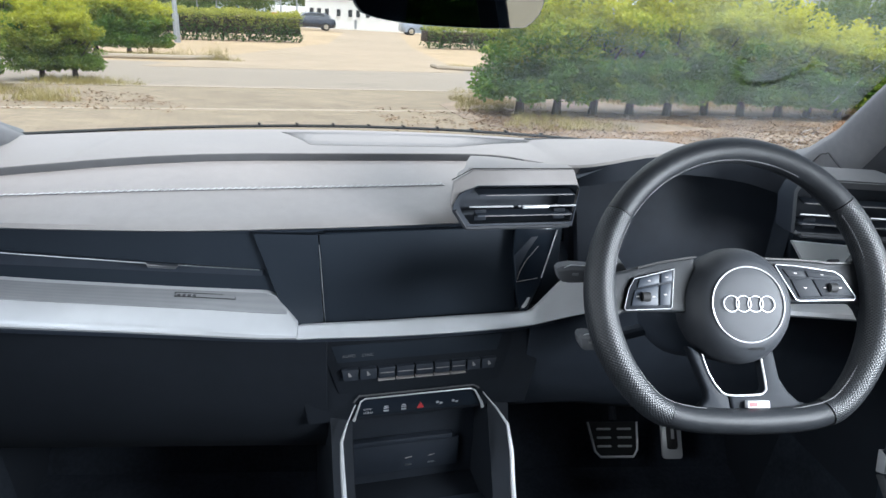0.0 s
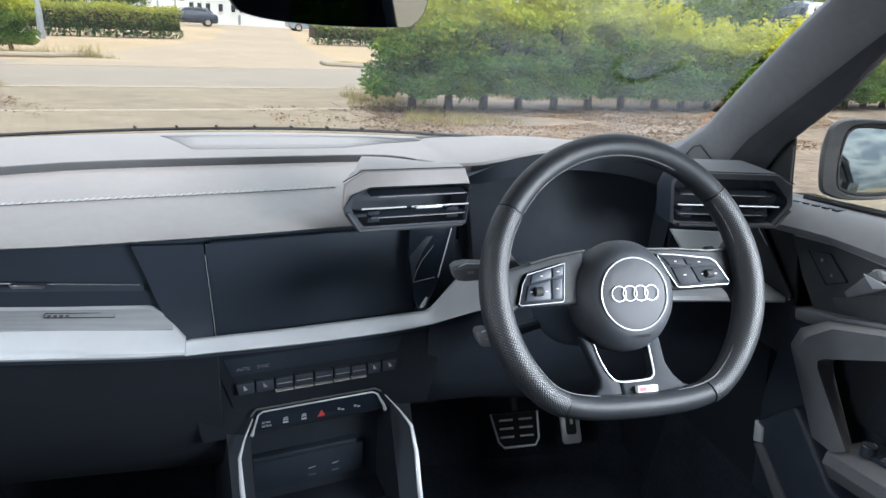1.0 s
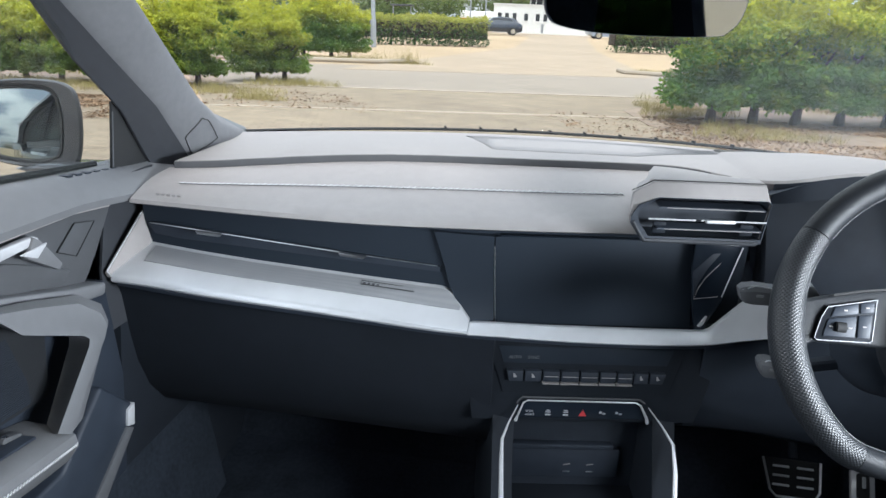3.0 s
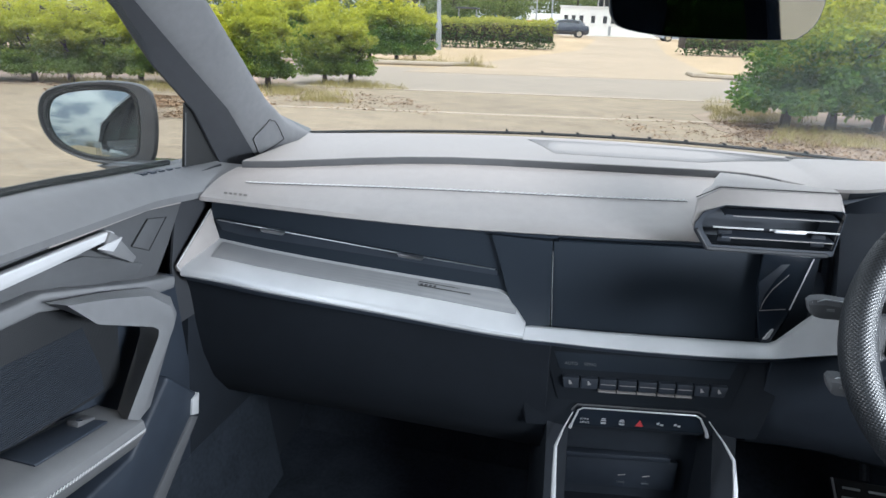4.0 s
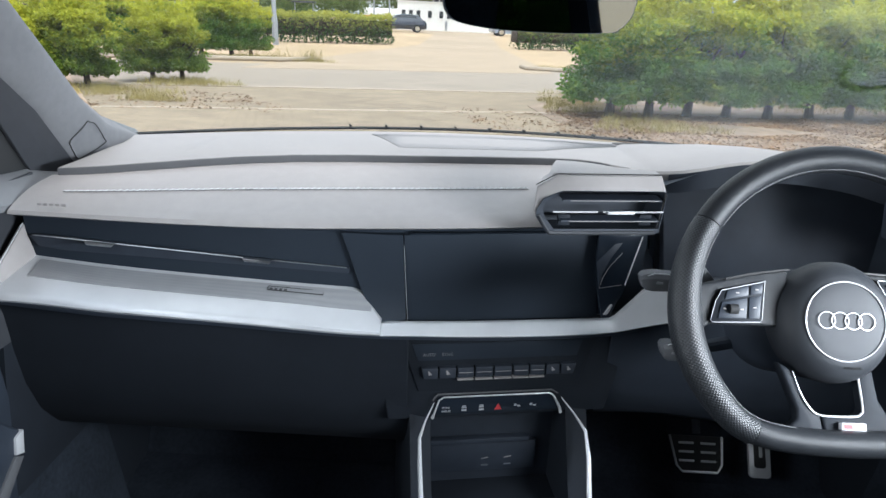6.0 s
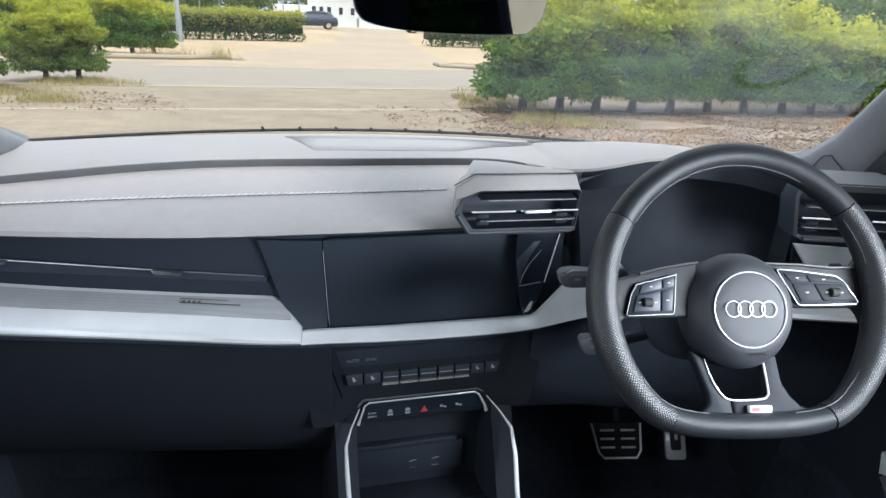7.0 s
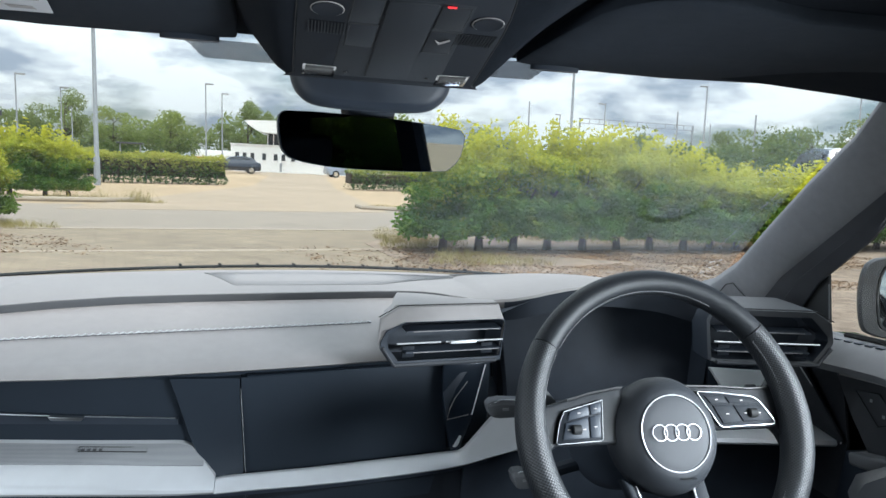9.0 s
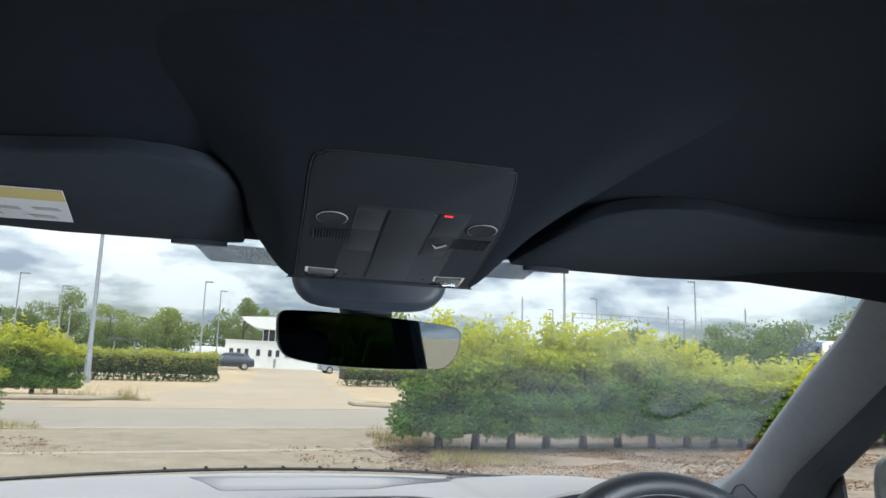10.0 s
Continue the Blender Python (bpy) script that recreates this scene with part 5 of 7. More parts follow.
# ---- pillars ----
def make_pillar(s, name):
    p = thing(name, (s * 0.7, 1.0, 1.0), "dark grey front roof pillar trim with a tweeter cover", "pillar")
    inner = [(0.700, 1.29, 0.945), (0.700, 1.165, 0.987), (0.700, 1.097, 1.030), (0.698, 1.016, 1.108), (0.690, 0.925, 1.185), (0.672, 0.825, 1.252), (0.640, 0.745, 1.305), (0.61, 0.68, 1.34)]
    mid = [(0.722, 1.085, 0.925), (0.722, 1.064, 0.950), (0.722, 1.010, 1.030), (0.720, 0.926, 1.115), (0.716, 0.830, 1.190), (0.695, 0.735, 1.25), (0.665, 0.66, 1.30), (0.64, 0.60, 1.335)]
    outer = [(0.755, 1.02, 0.925), (0.755, 1.004, 0.945), (0.752, 0.945, 1.030), (0.750, 0.850, 1.110), (0.745, 0.785, 1.180), (0.725, 0.68, 1.245), (0.69, 0.61, 1.30), (0.66, 0.55, 1.335)]
    mid = [tuple(u + (v - u) * k for u, v in zip(b, c)) for k, b, c in zip((-0.05, -0.05, 0.10, 0.30, 0.40, 0.42, 0.42, 0.42), mid, outer)]
    rows = []
    for a, b, c in zip(inner, mid, outer):
        a, b, c = (Vector((s * v[0], v[1], v[2])) for v in (a, b, c))
        out = Vector((s * 0.05, 0.05, 0.02))
        rows.append([a + out * 0.5] + [a.lerp(b, u) + Vector((-s * 0.012 * math.sin(math.pi * u) ** 0.6, 0, 0)) for u in (0, 0.05, 0.15, 0.3, 0.5, 0.7, 0.86, 0.96, 1)] + [b + out])
    cover_rows = [[Vector(v) for v in r[1:-1]] for r in rows]
    part("cover", loft(rows), PILLAR_CLOTH, p, "dark grey cloth-like cover")
    rows = []
    for b, c in zip(mid, outer):
        b, c = Vector((s * b[0], b[1], b[2])), Vector((s * c[0], c[1], c[2]))
        out = Vector((s * 0.04, 0.03, 0.02))
        rows.append([b, b.lerp(c, 0.45), b.lerp(c, 0.5) + Vector((-s * 0.006, -0.002, 0)), c + Vector((-s * 0.004, 0, 0)), c, c + out, b + out])
    part("door_seal", loft(rows), SEAL, p, "dark door seal band")
    o = [(0.700, 1.098, 1.000), (0.700, 1.089, 1.001), (0.714, 1.0626, 0.9765), (0.716, 1.064, 0.966), (0.720, 1.080, 0.943), (0.716, 1.094, 0.944), (0.703, 1.139, 0.9593), (0.700, 1.136, 0.967), (0.699, 1.112, 0.995)]
    skin = []
    for ra, rb in zip(cover_rows, cover_rows[1:]):
        for k in range(12):
            line = [u.lerp(v, k / 12) for u, v in zip(ra, rb)]
            skin += [u.lerp(v, j / 6) for u, v in zip(line, line[1:]) for j in range(6)]

    def on_skin(y, z):
        near = min(skin, key=lambda v: (v.y - y) ** 2 + (v.z - z) ** 2)
        return near.x
    tw = [(on_skin(y, z) - s * 0.0012, y, z) for x, y, z in smooth_loop(o, 4)]
    part("tweeter_cover", prism(tw, (s * 0.012, 0.002, 0)), PILLAR_CLOTH, p, "small tweeter cover")
    part("tweeter_gap", tube([(x - s * 0.0006, y, z) for x, y, z in tw + tw[:1]], 0.0009, 5), RUBBER, p)
    return p


make_pillar(-1, "front_pillar")
make_pillar(1, "front_pillar")

# ---- windscreen ----
def screen_at(x, u):
    """u: 0 at the cowl, 1 at the roof."""
    x2 = x * (1 - 0.10 * u)
    y = (1.475 - 0.42 * x * x) * (1 - u) + (0.815 - 0.12 * x * x) * u
    z = 0.945 + (1.318 - 0.945) * u + 0.02 * math.sin(math.pi * u)
    return (x2, y, z)


ws = thing("windscreen", (0, 0, 0), "clear slightly dusty windscreen of the car", "windscreen", kind="structure")
pane = part("pane", sheet([[screen_at(x, u) for u in frange(0, 1, 9)] for x in frange(-0.74, 0.74, 25)], (0, 0.004, 0.006)), WINDSCREEN, ws, "dusty glass with a wiped stroke")
pane.visible_shadow = False


def dot_band(x0, x1, u0, u1, cut):
    """Printed dots that thin out towards the clear glass."""
    bms, n = [], 0
    for i in range(24):
        u = u0 + (u1 - u0) * i / 23
        for j in range(44):
            x = x0 + (x1 - x0) * (j + 0.5 * (i % 2)) / 43
            if cut(x, u):
                p = Vector(screen_at(x, u)) - Vector((0, 0.0004, 0.0008))
                r = 0.00110
                bm = bmesh.new()
                bm.faces.new([bm.verts.new(p + Vector((r * math.cos(a), -0.5 * r * math.sin(a), -0.85 * r * math.sin(a) * -0.5))) for a in (math.pi * k / 3 for k in range(6))])
                bms.append(bm)
    return join(*bms)


flecks = []
rf = random.Random(9)
for k in range(90):
    u = 0.24 + 0.34 * k / 90
    if rf.random() < 0.40:
        x = 0.698 + 0.022 * (u - 0.24) / 0.34 + rf.uniform(-0.0012, 0.0012)
        a = Vector(screen_at(x, u)) - Vector((0, 0.0008, 0.0016))
        flecks.append(tube([a, a + Vector((0.0004, -0.0030, 0.0018)) * rf.uniform(0.4, 1.3)], rf.uniform(0.0002, 0.0005), 4))
for k in range(34):
    a = Vector(screen_at(0.712 + rf.uniform(-0.012, 0.010), 0.12 + rf.uniform(0, 0.10))) - Vector((0, 0.0008, 0.0016))
    flecks.append(tube([a, a + Vector((0.0006, -0.0040, 0.0024)) * rf.uniform(0.4, 1.4)], rf.uniform(0.0002, 0.0006), 4))
tagged(part("dried_streaks", join(*flecks), MARK_WHITE, ws, "pale dried streaks on the glass"), kind="stuff")
part("dot_band", dot_band(-0.242, -0.13, 0.935, 0.985, lambda x, u: x > -0.242 + (0.985 - u) * 0.42), RUBBER, ws, "band of small printed black dots")
part("dot_band", dot_band(0.13, 0.236, 0.948, 0.998, lambda x, u: x < 0.236 - (0.998 - u) * 0.36), RUBBER, ws, "band of small printed black dots")
wip = thing("wiper", (0, 1.5, 0.95), "black wiper blade resting along the bottom of the windscreen", "wiper")
part("blade", tube([(x, cowl_y(x) + 0.035, 0.958 - 0.012 * x * x) for x in frange(-0.72, 0.46, 26)], 0.0034, 6), RUBBER, wip, "black rubber blade")
for k in range(9):
    x = -0.32 + 0.075 * k
    part("clip", box((x, cowl_y(x) + 0.034, 0.962), (0.003, 0.012, 0.005), Matrix.Rotation(0.5, 4, "Z"), 0.001), RUBBER, wip)

# ---- headliner, visors, overhead console ----
rows = []
for y in frange(-1.7, 0.80, 14):
    z = curve([(-1.7, 1.30), (-0.8, 1.37), (0.0, 1.375), (0.45, 1.352), (0.70, 1.330), (0.80, 1.318)], y)
    rows.append([(x, y - 0.10 * (x / 0.66) ** 2 * max(0, (y - 0.3) / 0.5), z - 0.035 * (abs(x) / 0.66) ** 3) for x in frange(-0.66, 0.66, 15)])
solo("ceiling", sheet(rows, (0, 0, 0.04)), ROOF_CLOTH, "dark cloth headliner of the car", "headliner", "structure")


def make_visor(s):
    v = thing("sun_visor", (s * 0.38, 0.62, 1.31), "dark cloth sun visor folded up against the roof", "sun visor", "sun visors")
    out = [(0.156, 0.775), (0.150, 0.70), (0.144, 0.58), (0.142, 0.515), (0.147, 0.485), (0.160, 0.462), (0.180, 0.450), (0.215, 0.446), (0.26, 0.462), (0.30, 0.472), (0.40, 0.468), (0.53, 0.46), (0.575, 0.475), (0.60, 0.52), (0.605, 0.70), (0.56, 0.755), (0.35, 0.795), (0.20, 0.788)]
    def under(x, y, d=0.0):
        """Pushes a place of the visor's level plan up, along the sight from the seat, until it lies close under the lining."""
        e = Vector((-0.09, -0.0085, 1.184))
        w = Vector((s * x, y, 1.309)) - e
        k = 1.0
        for _ in range(12):
            p = e + w * k
            yy = p.y + 0.10 * (p.x / 0.66) ** 2 * max(0, (p.y - 0.3) / 0.5)
            z = curve([(-1.7, 1.30), (-0.8, 1.37), (0.0, 1.375), (0.45, 1.352), (0.70, 1.330), (0.80, 1.318)], yy) - 0.035 * (abs(p.x) / 0.66) ** 3
            k *= 1 + 0.8 * (z - 0.013 - p.z) / max(0.02, p.z - e.z)
            k = max(1.0, k)
        return e + w * k + Vector((0, 0, -d))
    loop = [under(x, y) for x, y in out]
    mid = sum(loop, Vector()) / len(loop)
    rings = [[mid + (p - mid) * k + Vector((0, 0, dz)) for p in loop] for k, dz in ((1.0, 0.012), (1.0, 0.004), (0.995, 0.001), (0.975, -0.0006), (0.8, -0.001), (0.4, -0.001))]
    part("panel", loft(rings), VISOR_CLOTH, v, "dark cloth panel")
    part("hinge_clip", loft([[(s * (0.204 + 0.030 * math.cos(t)), 0.776 + 0.006 * math.sin(t), 1.3105 - dz) for t in (2 * math.pi * k / 20 for k in range(20))] for dz in (0, 0.007)]), HARD_BLACK, v, "black visor clip")
    if s < 0:
        part("label_sheet", prism([under(*p, 0.0015) for p in ((0.420, 0.575), (0.282, 0.571), (0.315, 0.713), (0.43, 0.721))], (0, 0, -0.0008)), LABEL_WHITE, v, "white airbag warning label")
        part("label_band", prism([under(*p, 0.0026) for p in ((0.420, 0.575), (0.282, 0.571), (0.291, 0.610), (0.423, 0.614))], (0, 0, -0.0006)), LABEL_YELLOW, v, "yellow band with a symbol")
        for a, b in ((-0.40, 0.64), (-0.365, 0.65), (-0.33, 0.645), (-0.39, 0.68), (-0.345, 0.685)):
            part("label_line", prism([under(*p, 0.0026) for p in ((-a, b), (-a - 0.022, b), (-a - 0.022, b + 0.012), (-a, b + 0.012))], (0, 0, -0.0004)), SOFT_PAD, v)
    return v


make_visor(-1)
make_visor(1)


def make_overhead():
    o = thing("overhead_console", (0, 0.6, 1.3), "dark overhead console with round reading lamps and switches", "overhead console")

    def low(y):
        return 1.309 - 0.196 * (y - 0.576)

    # the roof lining swells down into the console and rounds off at its front
    rows = []
    for y, rise, k in [(y, 0.0, 1.0) for y in frange(0.22, 0.745, 16)] + [(0.760, 0.001, 0.995), (0.772, 0.005, 0.985), (0.781, 0.013, 0.97), (0.786, 0.024, 0.95), (0.787, 0.045, 0.93)]:
        H = curve([(0.0, 1.377), (0.45, 1.354), (0.70, 1.334), (0.80, 1.324)], y)
        Lz = min(low(y), H + 0.002) + rise
        w = curve([(0.22, 0.125), (0.45, 0.106), (0.60, 0.098), (0.80, 0.098)], y) * k
        f = curve([(0.22, 0.12), (0.45, 0.085), (0.70, 0.065), (0.80, 0.055)], y)
        half = [(w * u, Lz) for u in (0.0, 0.5, 0.92)]
        for q, e in ((0.0, 0.0), (0.12, 0.03), (0.25, 0.12), (0.4, 0.29), (0.55, 0.50), (0.7, 0.70), (0.85, 0.88), (1.0, 1.0)):
            half.append((w + f * q, Lz + (max(H, Lz) - Lz) * e))
        rows.append([(-x, y, z) for x, z in reversed(half[1:])] + [(x, y, z) for x, z in half])
    part("shell", sheet(rows, (0, 0, 0.004)), ROOF_CLOTH, o, "dark cloth-covered swelling of the roof lining")

    def q(x, y, d=0.0):
        return Vector((x, y, low(y) - d))

    def pad(pts, d, h, mat, name, label="", bevel=0.0012):
        return part(name, prism([q(x, y, d) for x, y in pts], (0, 0, h), bevel, 2), mat, o, label)
    near = [(-0.066, 0.462), (-0.081, 0.468), (-0.0885, 0.482), (-0.0915, 0.57), (-0.094, 0.66), (-0.0955, 0.745), (-0.090, 0.757)]
    off = [(0.046, 0.462), (0.058, 0.466), (0.066, 0.480), (0.084, 0.57), (0.091, 0.66), (0.0955, 0.745), (0.090, 0.757)]
    plate = [(x, y) for x, y, _ in smooth_loop(near + off[::-1], 3)]
    pad(plate, 0.0012, 0.006, OVERHEAD_PLATE, "plate", "dark switch plate", 0.001)
    part("plate_gap", tube([q(x * 1.012, 0.61 + (y - 0.61) * 1.008, 0.0002) for x, y in plate], 0.0006, 5, True), RUBBER, o)
    pad([(-0.050, 0.548), (-0.058, 0.742), (0.058, 0.742), (0.050, 0.548)], 0.0016, 0.003, OVERHEAD_KEY, "middle_plate", "slightly lighter middle plate", 0.0006)
    pad([(-0.0205, 0.552), (-0.0225, 0.735), (0.0225, 0.735), (0.0205, 0.552)], 0.0034, 0.003, OVERHEAD_KEY, "center_cover", "smooth dark centre cover", 0.0015)
    for s in (-1, 1):
        cx, cy = s * 0.068, 0.579
        part("lamp_ring", tube([q(cx + 0.0135 * math.cos(t), cy + 0.0135 * math.sin(t), 0.002) for t in (2 * math.pi * k / 28 for k in range(28))], 0.0005, 6, True), SOFT_PAD, o, "thin metal ring of a reading lamp")
        part("lamp_button", loft([[q(cx + r * math.cos(t), cy + r * math.sin(t), d) for t in (2 * math.pi * k / 24 for k in range(24))] for r, d in ((0.0130, 0.0), (0.0125, 0.003), (0.009, 0.0024))]), OVERHEAD_PLATE, o, "round dark lamp button")
        for k in range(13):
            part("grille_slat", box(q(cx - s * 0.002 - 0.0165 + k * 0.0028, 0.617, 0.0015), (0.0012, 0.026, 0.002), Matrix.Rotation(radians(-11), 4, "X")), OVERHEAD_KEY, o)
        for y0, y1 in ((0.554, 0.600), (0.604, 0.655)):
            pts = [(s * 0.0235, y0), (s * 0.0475, y0), (s * 0.0495, y1), (s * 0.0240, y1)]
            part("key_gap", tube([q(x, y, 0.0017) for x, y in pts], 0.0006, 4, True), RUBBER, o)
            pad(pts, 0.0022, 0.002, OVERHEAD_KEY, "key", "dark overhead key", 0.0008)
        pad([(s * 0.052, 0.716), (s * 0.087, 0.714), (s * 0.088, 0.748), (s * 0.054, 0.750)], 0.0018, 0.003, CHROME, "lamp_frame", "bright map lamp frame", 0.0008)
        pad([(s * 0.055, 0.719), (s * 0.084, 0.717), (s * 0.085, 0.740), (s * 0.057, 0.742)], 0.0028, 0.003, LAMP_LENS, "map_lamp", "clear map lamp lens", 0.0010)
        part("sensor_dot", tube([q(s * 0.043, 0.730, 0.001), q(s * 0.043, 0.730, 0.0026)], 0.0025, 10), RUBBER, o)
    part("red_lamp", box(q(0.0300, 0.5505, 0.0034), (0.0072, 0.0032, 0.001)), RED_LED, o, "small red warning lamp")
    part("key_mark", prism([q(0.030, 0.620, 0.0032), q(0.035, 0.630, 0.0032), q(0.044, 0.619, 0.0032), q(0.0425, 0.616, 0.0032), q(0.035, 0.625, 0.0032)], (0, 0, -0.0004)), SOFT_PAD, o)


make_overhead()


def make_mirror():
    m = thing("rear_view_mirror", (0.01, 0.90, 1.21), "frameless dark rear-view mirror on a black foot", "rear-view mirror")
    turn = Matrix.Translation((0.009, 0.900, 1.210)) @ Matrix.Rotation(radians(10), 4, "Z") @ Matrix.Rotation(radians(1.5), 4, "Y") @ Matrix.Rotation(radians(1.2), 4, "X")

    def outline(k):
        pts = smooth_loop([(-0.121, 0.020), (-0.117, 0.029), (-0.106, 0.032), (-0.05, 0.0345), (0.04, 0.0345), (0.106, 0.0305), (0.118, 0.026), (0.1215, 0.017), (0.117, -0.008), (0.104, -0.024), (0.09, -0.029), (0.03, -0.0335), (-0.05, -0.0345), (-0.098, -0.029), (-0.113, -0.019), (-0.1185, -0.004)], 4)
        return [(x * k * 1.048, z * k) for x, z, _ in pts]

    def q(x, z, w):
        return turn @ Vector((x, -w, z))
    part("housing", loft([[q(x, z, 0.0) for x, z in outline(1.0)], [q(x, z, -0.010) for x, z in outline(1.0)], [q(x, z, -0.024) for x, z in outline(0.93)], [q(x, z, -0.034) for x, z in outline(0.72)]]), HARD_BLACK, m, "black mirror housing")
    part("glass", prism([q(x, z, 0.0022) for x, z in outline(0.985)], turn.to_3x3() @ Vector((0, 0.002, 0))), DIM_MIRROR, m, "dark mirror glass")
    foot = smooth_open([(-0.104, 1.306), (-0.101, 1.281), (-0.090, 1.262), (-0.066, 1.2515), (0.0, 1.2490), (0.060, 1.2515), (0.085, 1.262), (0.098, 1.281), (0.101, 1.306)])
    part("foot", loft([[(x * k, y, 1.30 + (z - 1.30) * k + dz) for x, z in foot] for y, k, dz in ((0.846, 0.80, 0.0), (0.850, 0.90, 0.0), (0.857, 0.97, 0.0), (0.870, 1.0, 0.0), (0.905, 1.0, 0.004), (0.95, 0.98, 0.012), (1.0, 0.90, 0.03))]), HARD_BLACK, m, "rounded dark sensor housing")
    part("stem", tube([(0.0, 0.925, 1.272), (0.002, 0.940, 1.250), (0.006, 0.945, 1.222)], 0.024, 12, False, 0.7, [0.040, 0.036, 0.030]), DEEP_BLACK, m, "black stem")
    return m


make_mirror()


# ---- door mirrors ----
def make_door_mirror(s):
    m = thing("door_mirror", (s * 1.09, 1.15, 0.96), "dark grey door mirror outside the car window", "door mirror", "door mirrors")
    o = smooth_loop([(0.105, 0.045), (0.108, 0.0), (0.100, -0.062), (0.080, -0.078), (0.040, -0.084), (-0.03, -0.076), (-0.085, -0.052), (-0.112, -0.020), (-0.120, 0.020), (-0.108, 0.056), (-0.07, 0.075), (0.0, 0.084), (0.065, 0.082), (0.095, 0.070)])
    c = Vector((1.152 if s > 0 else -1.096, 1.140, 0.967 if s > 0 else 0.960))
    n = Vector((-s * 0.34, -0.93, 0.10)).normalized()
    ax = Vector((0, 0, 1)).cross(n).normalized() * -s
    up = Vector((0, 0, 1)) - n * n.z
    up.normalize()

    def q(u, v, w, k=1.0):
        # u: towards the car, w: towards the seats
        return c + ax * (u * k) + up * (v * k) + n * w
    inner = [(u * 0.80 - 0.014, v * 0.85) for u, v, *_ in o]

    def ins(w, k):
        return [q((u + 0.014) * k - 0.014, v * k, w) for u, v in inner]
    part("housing", loft([ins(-0.020, 1.0), ins(0.006, 1.03), ins(0.011, 1.07)] + [[q(u, v, w, k) for u, v, *_ in o] for w, k in ((0.012, 0.97), (0.008, 1.0), (0.0, 1.01), (-0.022, 0.93), (-0.045, 0.74), (-0.062, 0.48), (-0.068, 0.25))]), MIRROR_SHELL, m, "dark grey mirror housing")
    part("bezel", loft([ins(0.004, 1.02), ins(0.0075, 1.01), ins(0.006, 0.96), ins(-0.012, 0.95)], True, False), RUBBER, m, "black inner bezel")
    aim = (Vector((-0.415, -0.897, 0.142)) if s > 0 else Vector((0.406, -0.902, 0.142))).normalized()
    ga = Vector((0, 0, 1)).cross(aim).normalized() * -s
    gu = (Vector((0, 0, 1)) - aim * aim.z).normalized()
    g0 = c + n * -0.004
    # convex glass
    bend = 1.1
    rings = [[g0 + ga * (-0.014 + (u + 0.014) * 0.985 * k) + gu * (v * 0.985 * k) - aim * (((u * k) ** 2 + (v * k) ** 2) / (2 * bend)) for u, v in inner] for k in (1.0, 0.8, 0.6, 0.4, 0.2, 0.02)]
    part("glass", loft([[p - aim * 0.003 for p in rings[0]]] + rings), MIRROR, m, "convex mirror glass")
    part("arm", prism([(s * 0.82, 1.10, 0.865), (s * 0.85, 1.10, 0.900), (s * 1.06, 1.12, 0.888), (s * 1.12, 1.12, 0.874), (s * 0.98, 1.11, 0.855)], (0, 0.07, 0), 0.008), BODY, m, "dark mirror foot")


make_door_mirror(-1)
make_door_mirror(1)

# ---- car shell that closes the cabin ----
shell = thing("car_shell", (0, 0, 0.5), "dark grey painted car roof, bonnet and rear shell", "car body", kind="structure")
rows = []
for y in frange(-1.75, 0.86, 12):
    z = curve([(-1.75, 1.345), (-0.8, 1.415), (0.0, 1.42), (0.45, 1.395), (0.70, 1.372), (0.86, 1.345)], y)
    rows.append([(x, y - 0.10 * (x / 0.66) ** 2 * max(0, (y - 0.3) / 0.5), z - 0.035 * (abs(x) / 0.66) ** 3) for x in frange(-0.70, 0.70, 15)])
part("roof_skin", sheet(rows, (0, 0, 0.02)), BODY, shell, "dark grey roof skin")
part("cowl_panel", prism([(-0.80, 1.50, 0.90), (-0.60, 1.36, 0.915), (-0.3, 1.46, 0.925), (0.3, 1.46, 0.925), (0.60, 1.36, 0.915), (0.80, 1.50, 0.90), (0.80, 1.60, 0.88), (-0.80, 1.60, 0.88)], (0, 0, -0.04)), HARD_BLACK, shell, "black cowl panel")
part("nose", loft([[(x, 2.38, 0.30), (x, 2.46, 0.45), (x, 2.46, 0.62), (x, 2.40, 0.72), (x, 2.30, 0.72), (x, 2.30, 0.30)] for x in (-0.84, -0.5, 0.5, 0.84)]), BODY, shell, "dark grey nose panel")
for s in (-1, 1):
    part("front_wing", loft([[(s * 0.80, y, 0.34), (s * 0.885, y, 0.36), (s * 0.895, y, 0.62), (s * 0.87, y, zt), (s * 0.80, y, zt + 0.01)] for y, zt in ((1.25, 0.87), (1.6, 0.86), (2.0, 0.81), (2.35, 0.73))]), BODY, shell, "dark grey front wing")
    for y in (1.85, -1.25):
        t_ = part("wheel", tube([(s * 0.70, y, 0.32), (s * 0.90, y, 0.32)], 0.32, 24), RUBBER, shell, "black tyre")
        part("rim", tube([(s * 0.895, y, 0.32), (s * 0.91, y, 0.32)], 0.22, 20), STEEL, t_, "pale alloy rim")
part("underbody", prism([(-0.80, -1.75, 0.16), (0.80, -1.75, 0.16), (0.80, 2.35, 0.20), (-0.80, 2.35, 0.20)], (0, 0, 0.04)), CARPET, shell, "black underbody")
part("bonnet", loft([[(x, y, z) for x, z in ((-0.86, 0.70), (-0.78, 0.86 + dz), (-0.4, 0.895 + dz), (0, 0.905 + dz), (0.4, 0.895 + dz), (0.78, 0.86 + dz), (0.86, 0.70))] for y, dz in ((1.56, 0.0), (2.0, -0.045), (2.35, -0.12), (2.45, -0.25))]), BODY, shell, "dark grey bonnet")
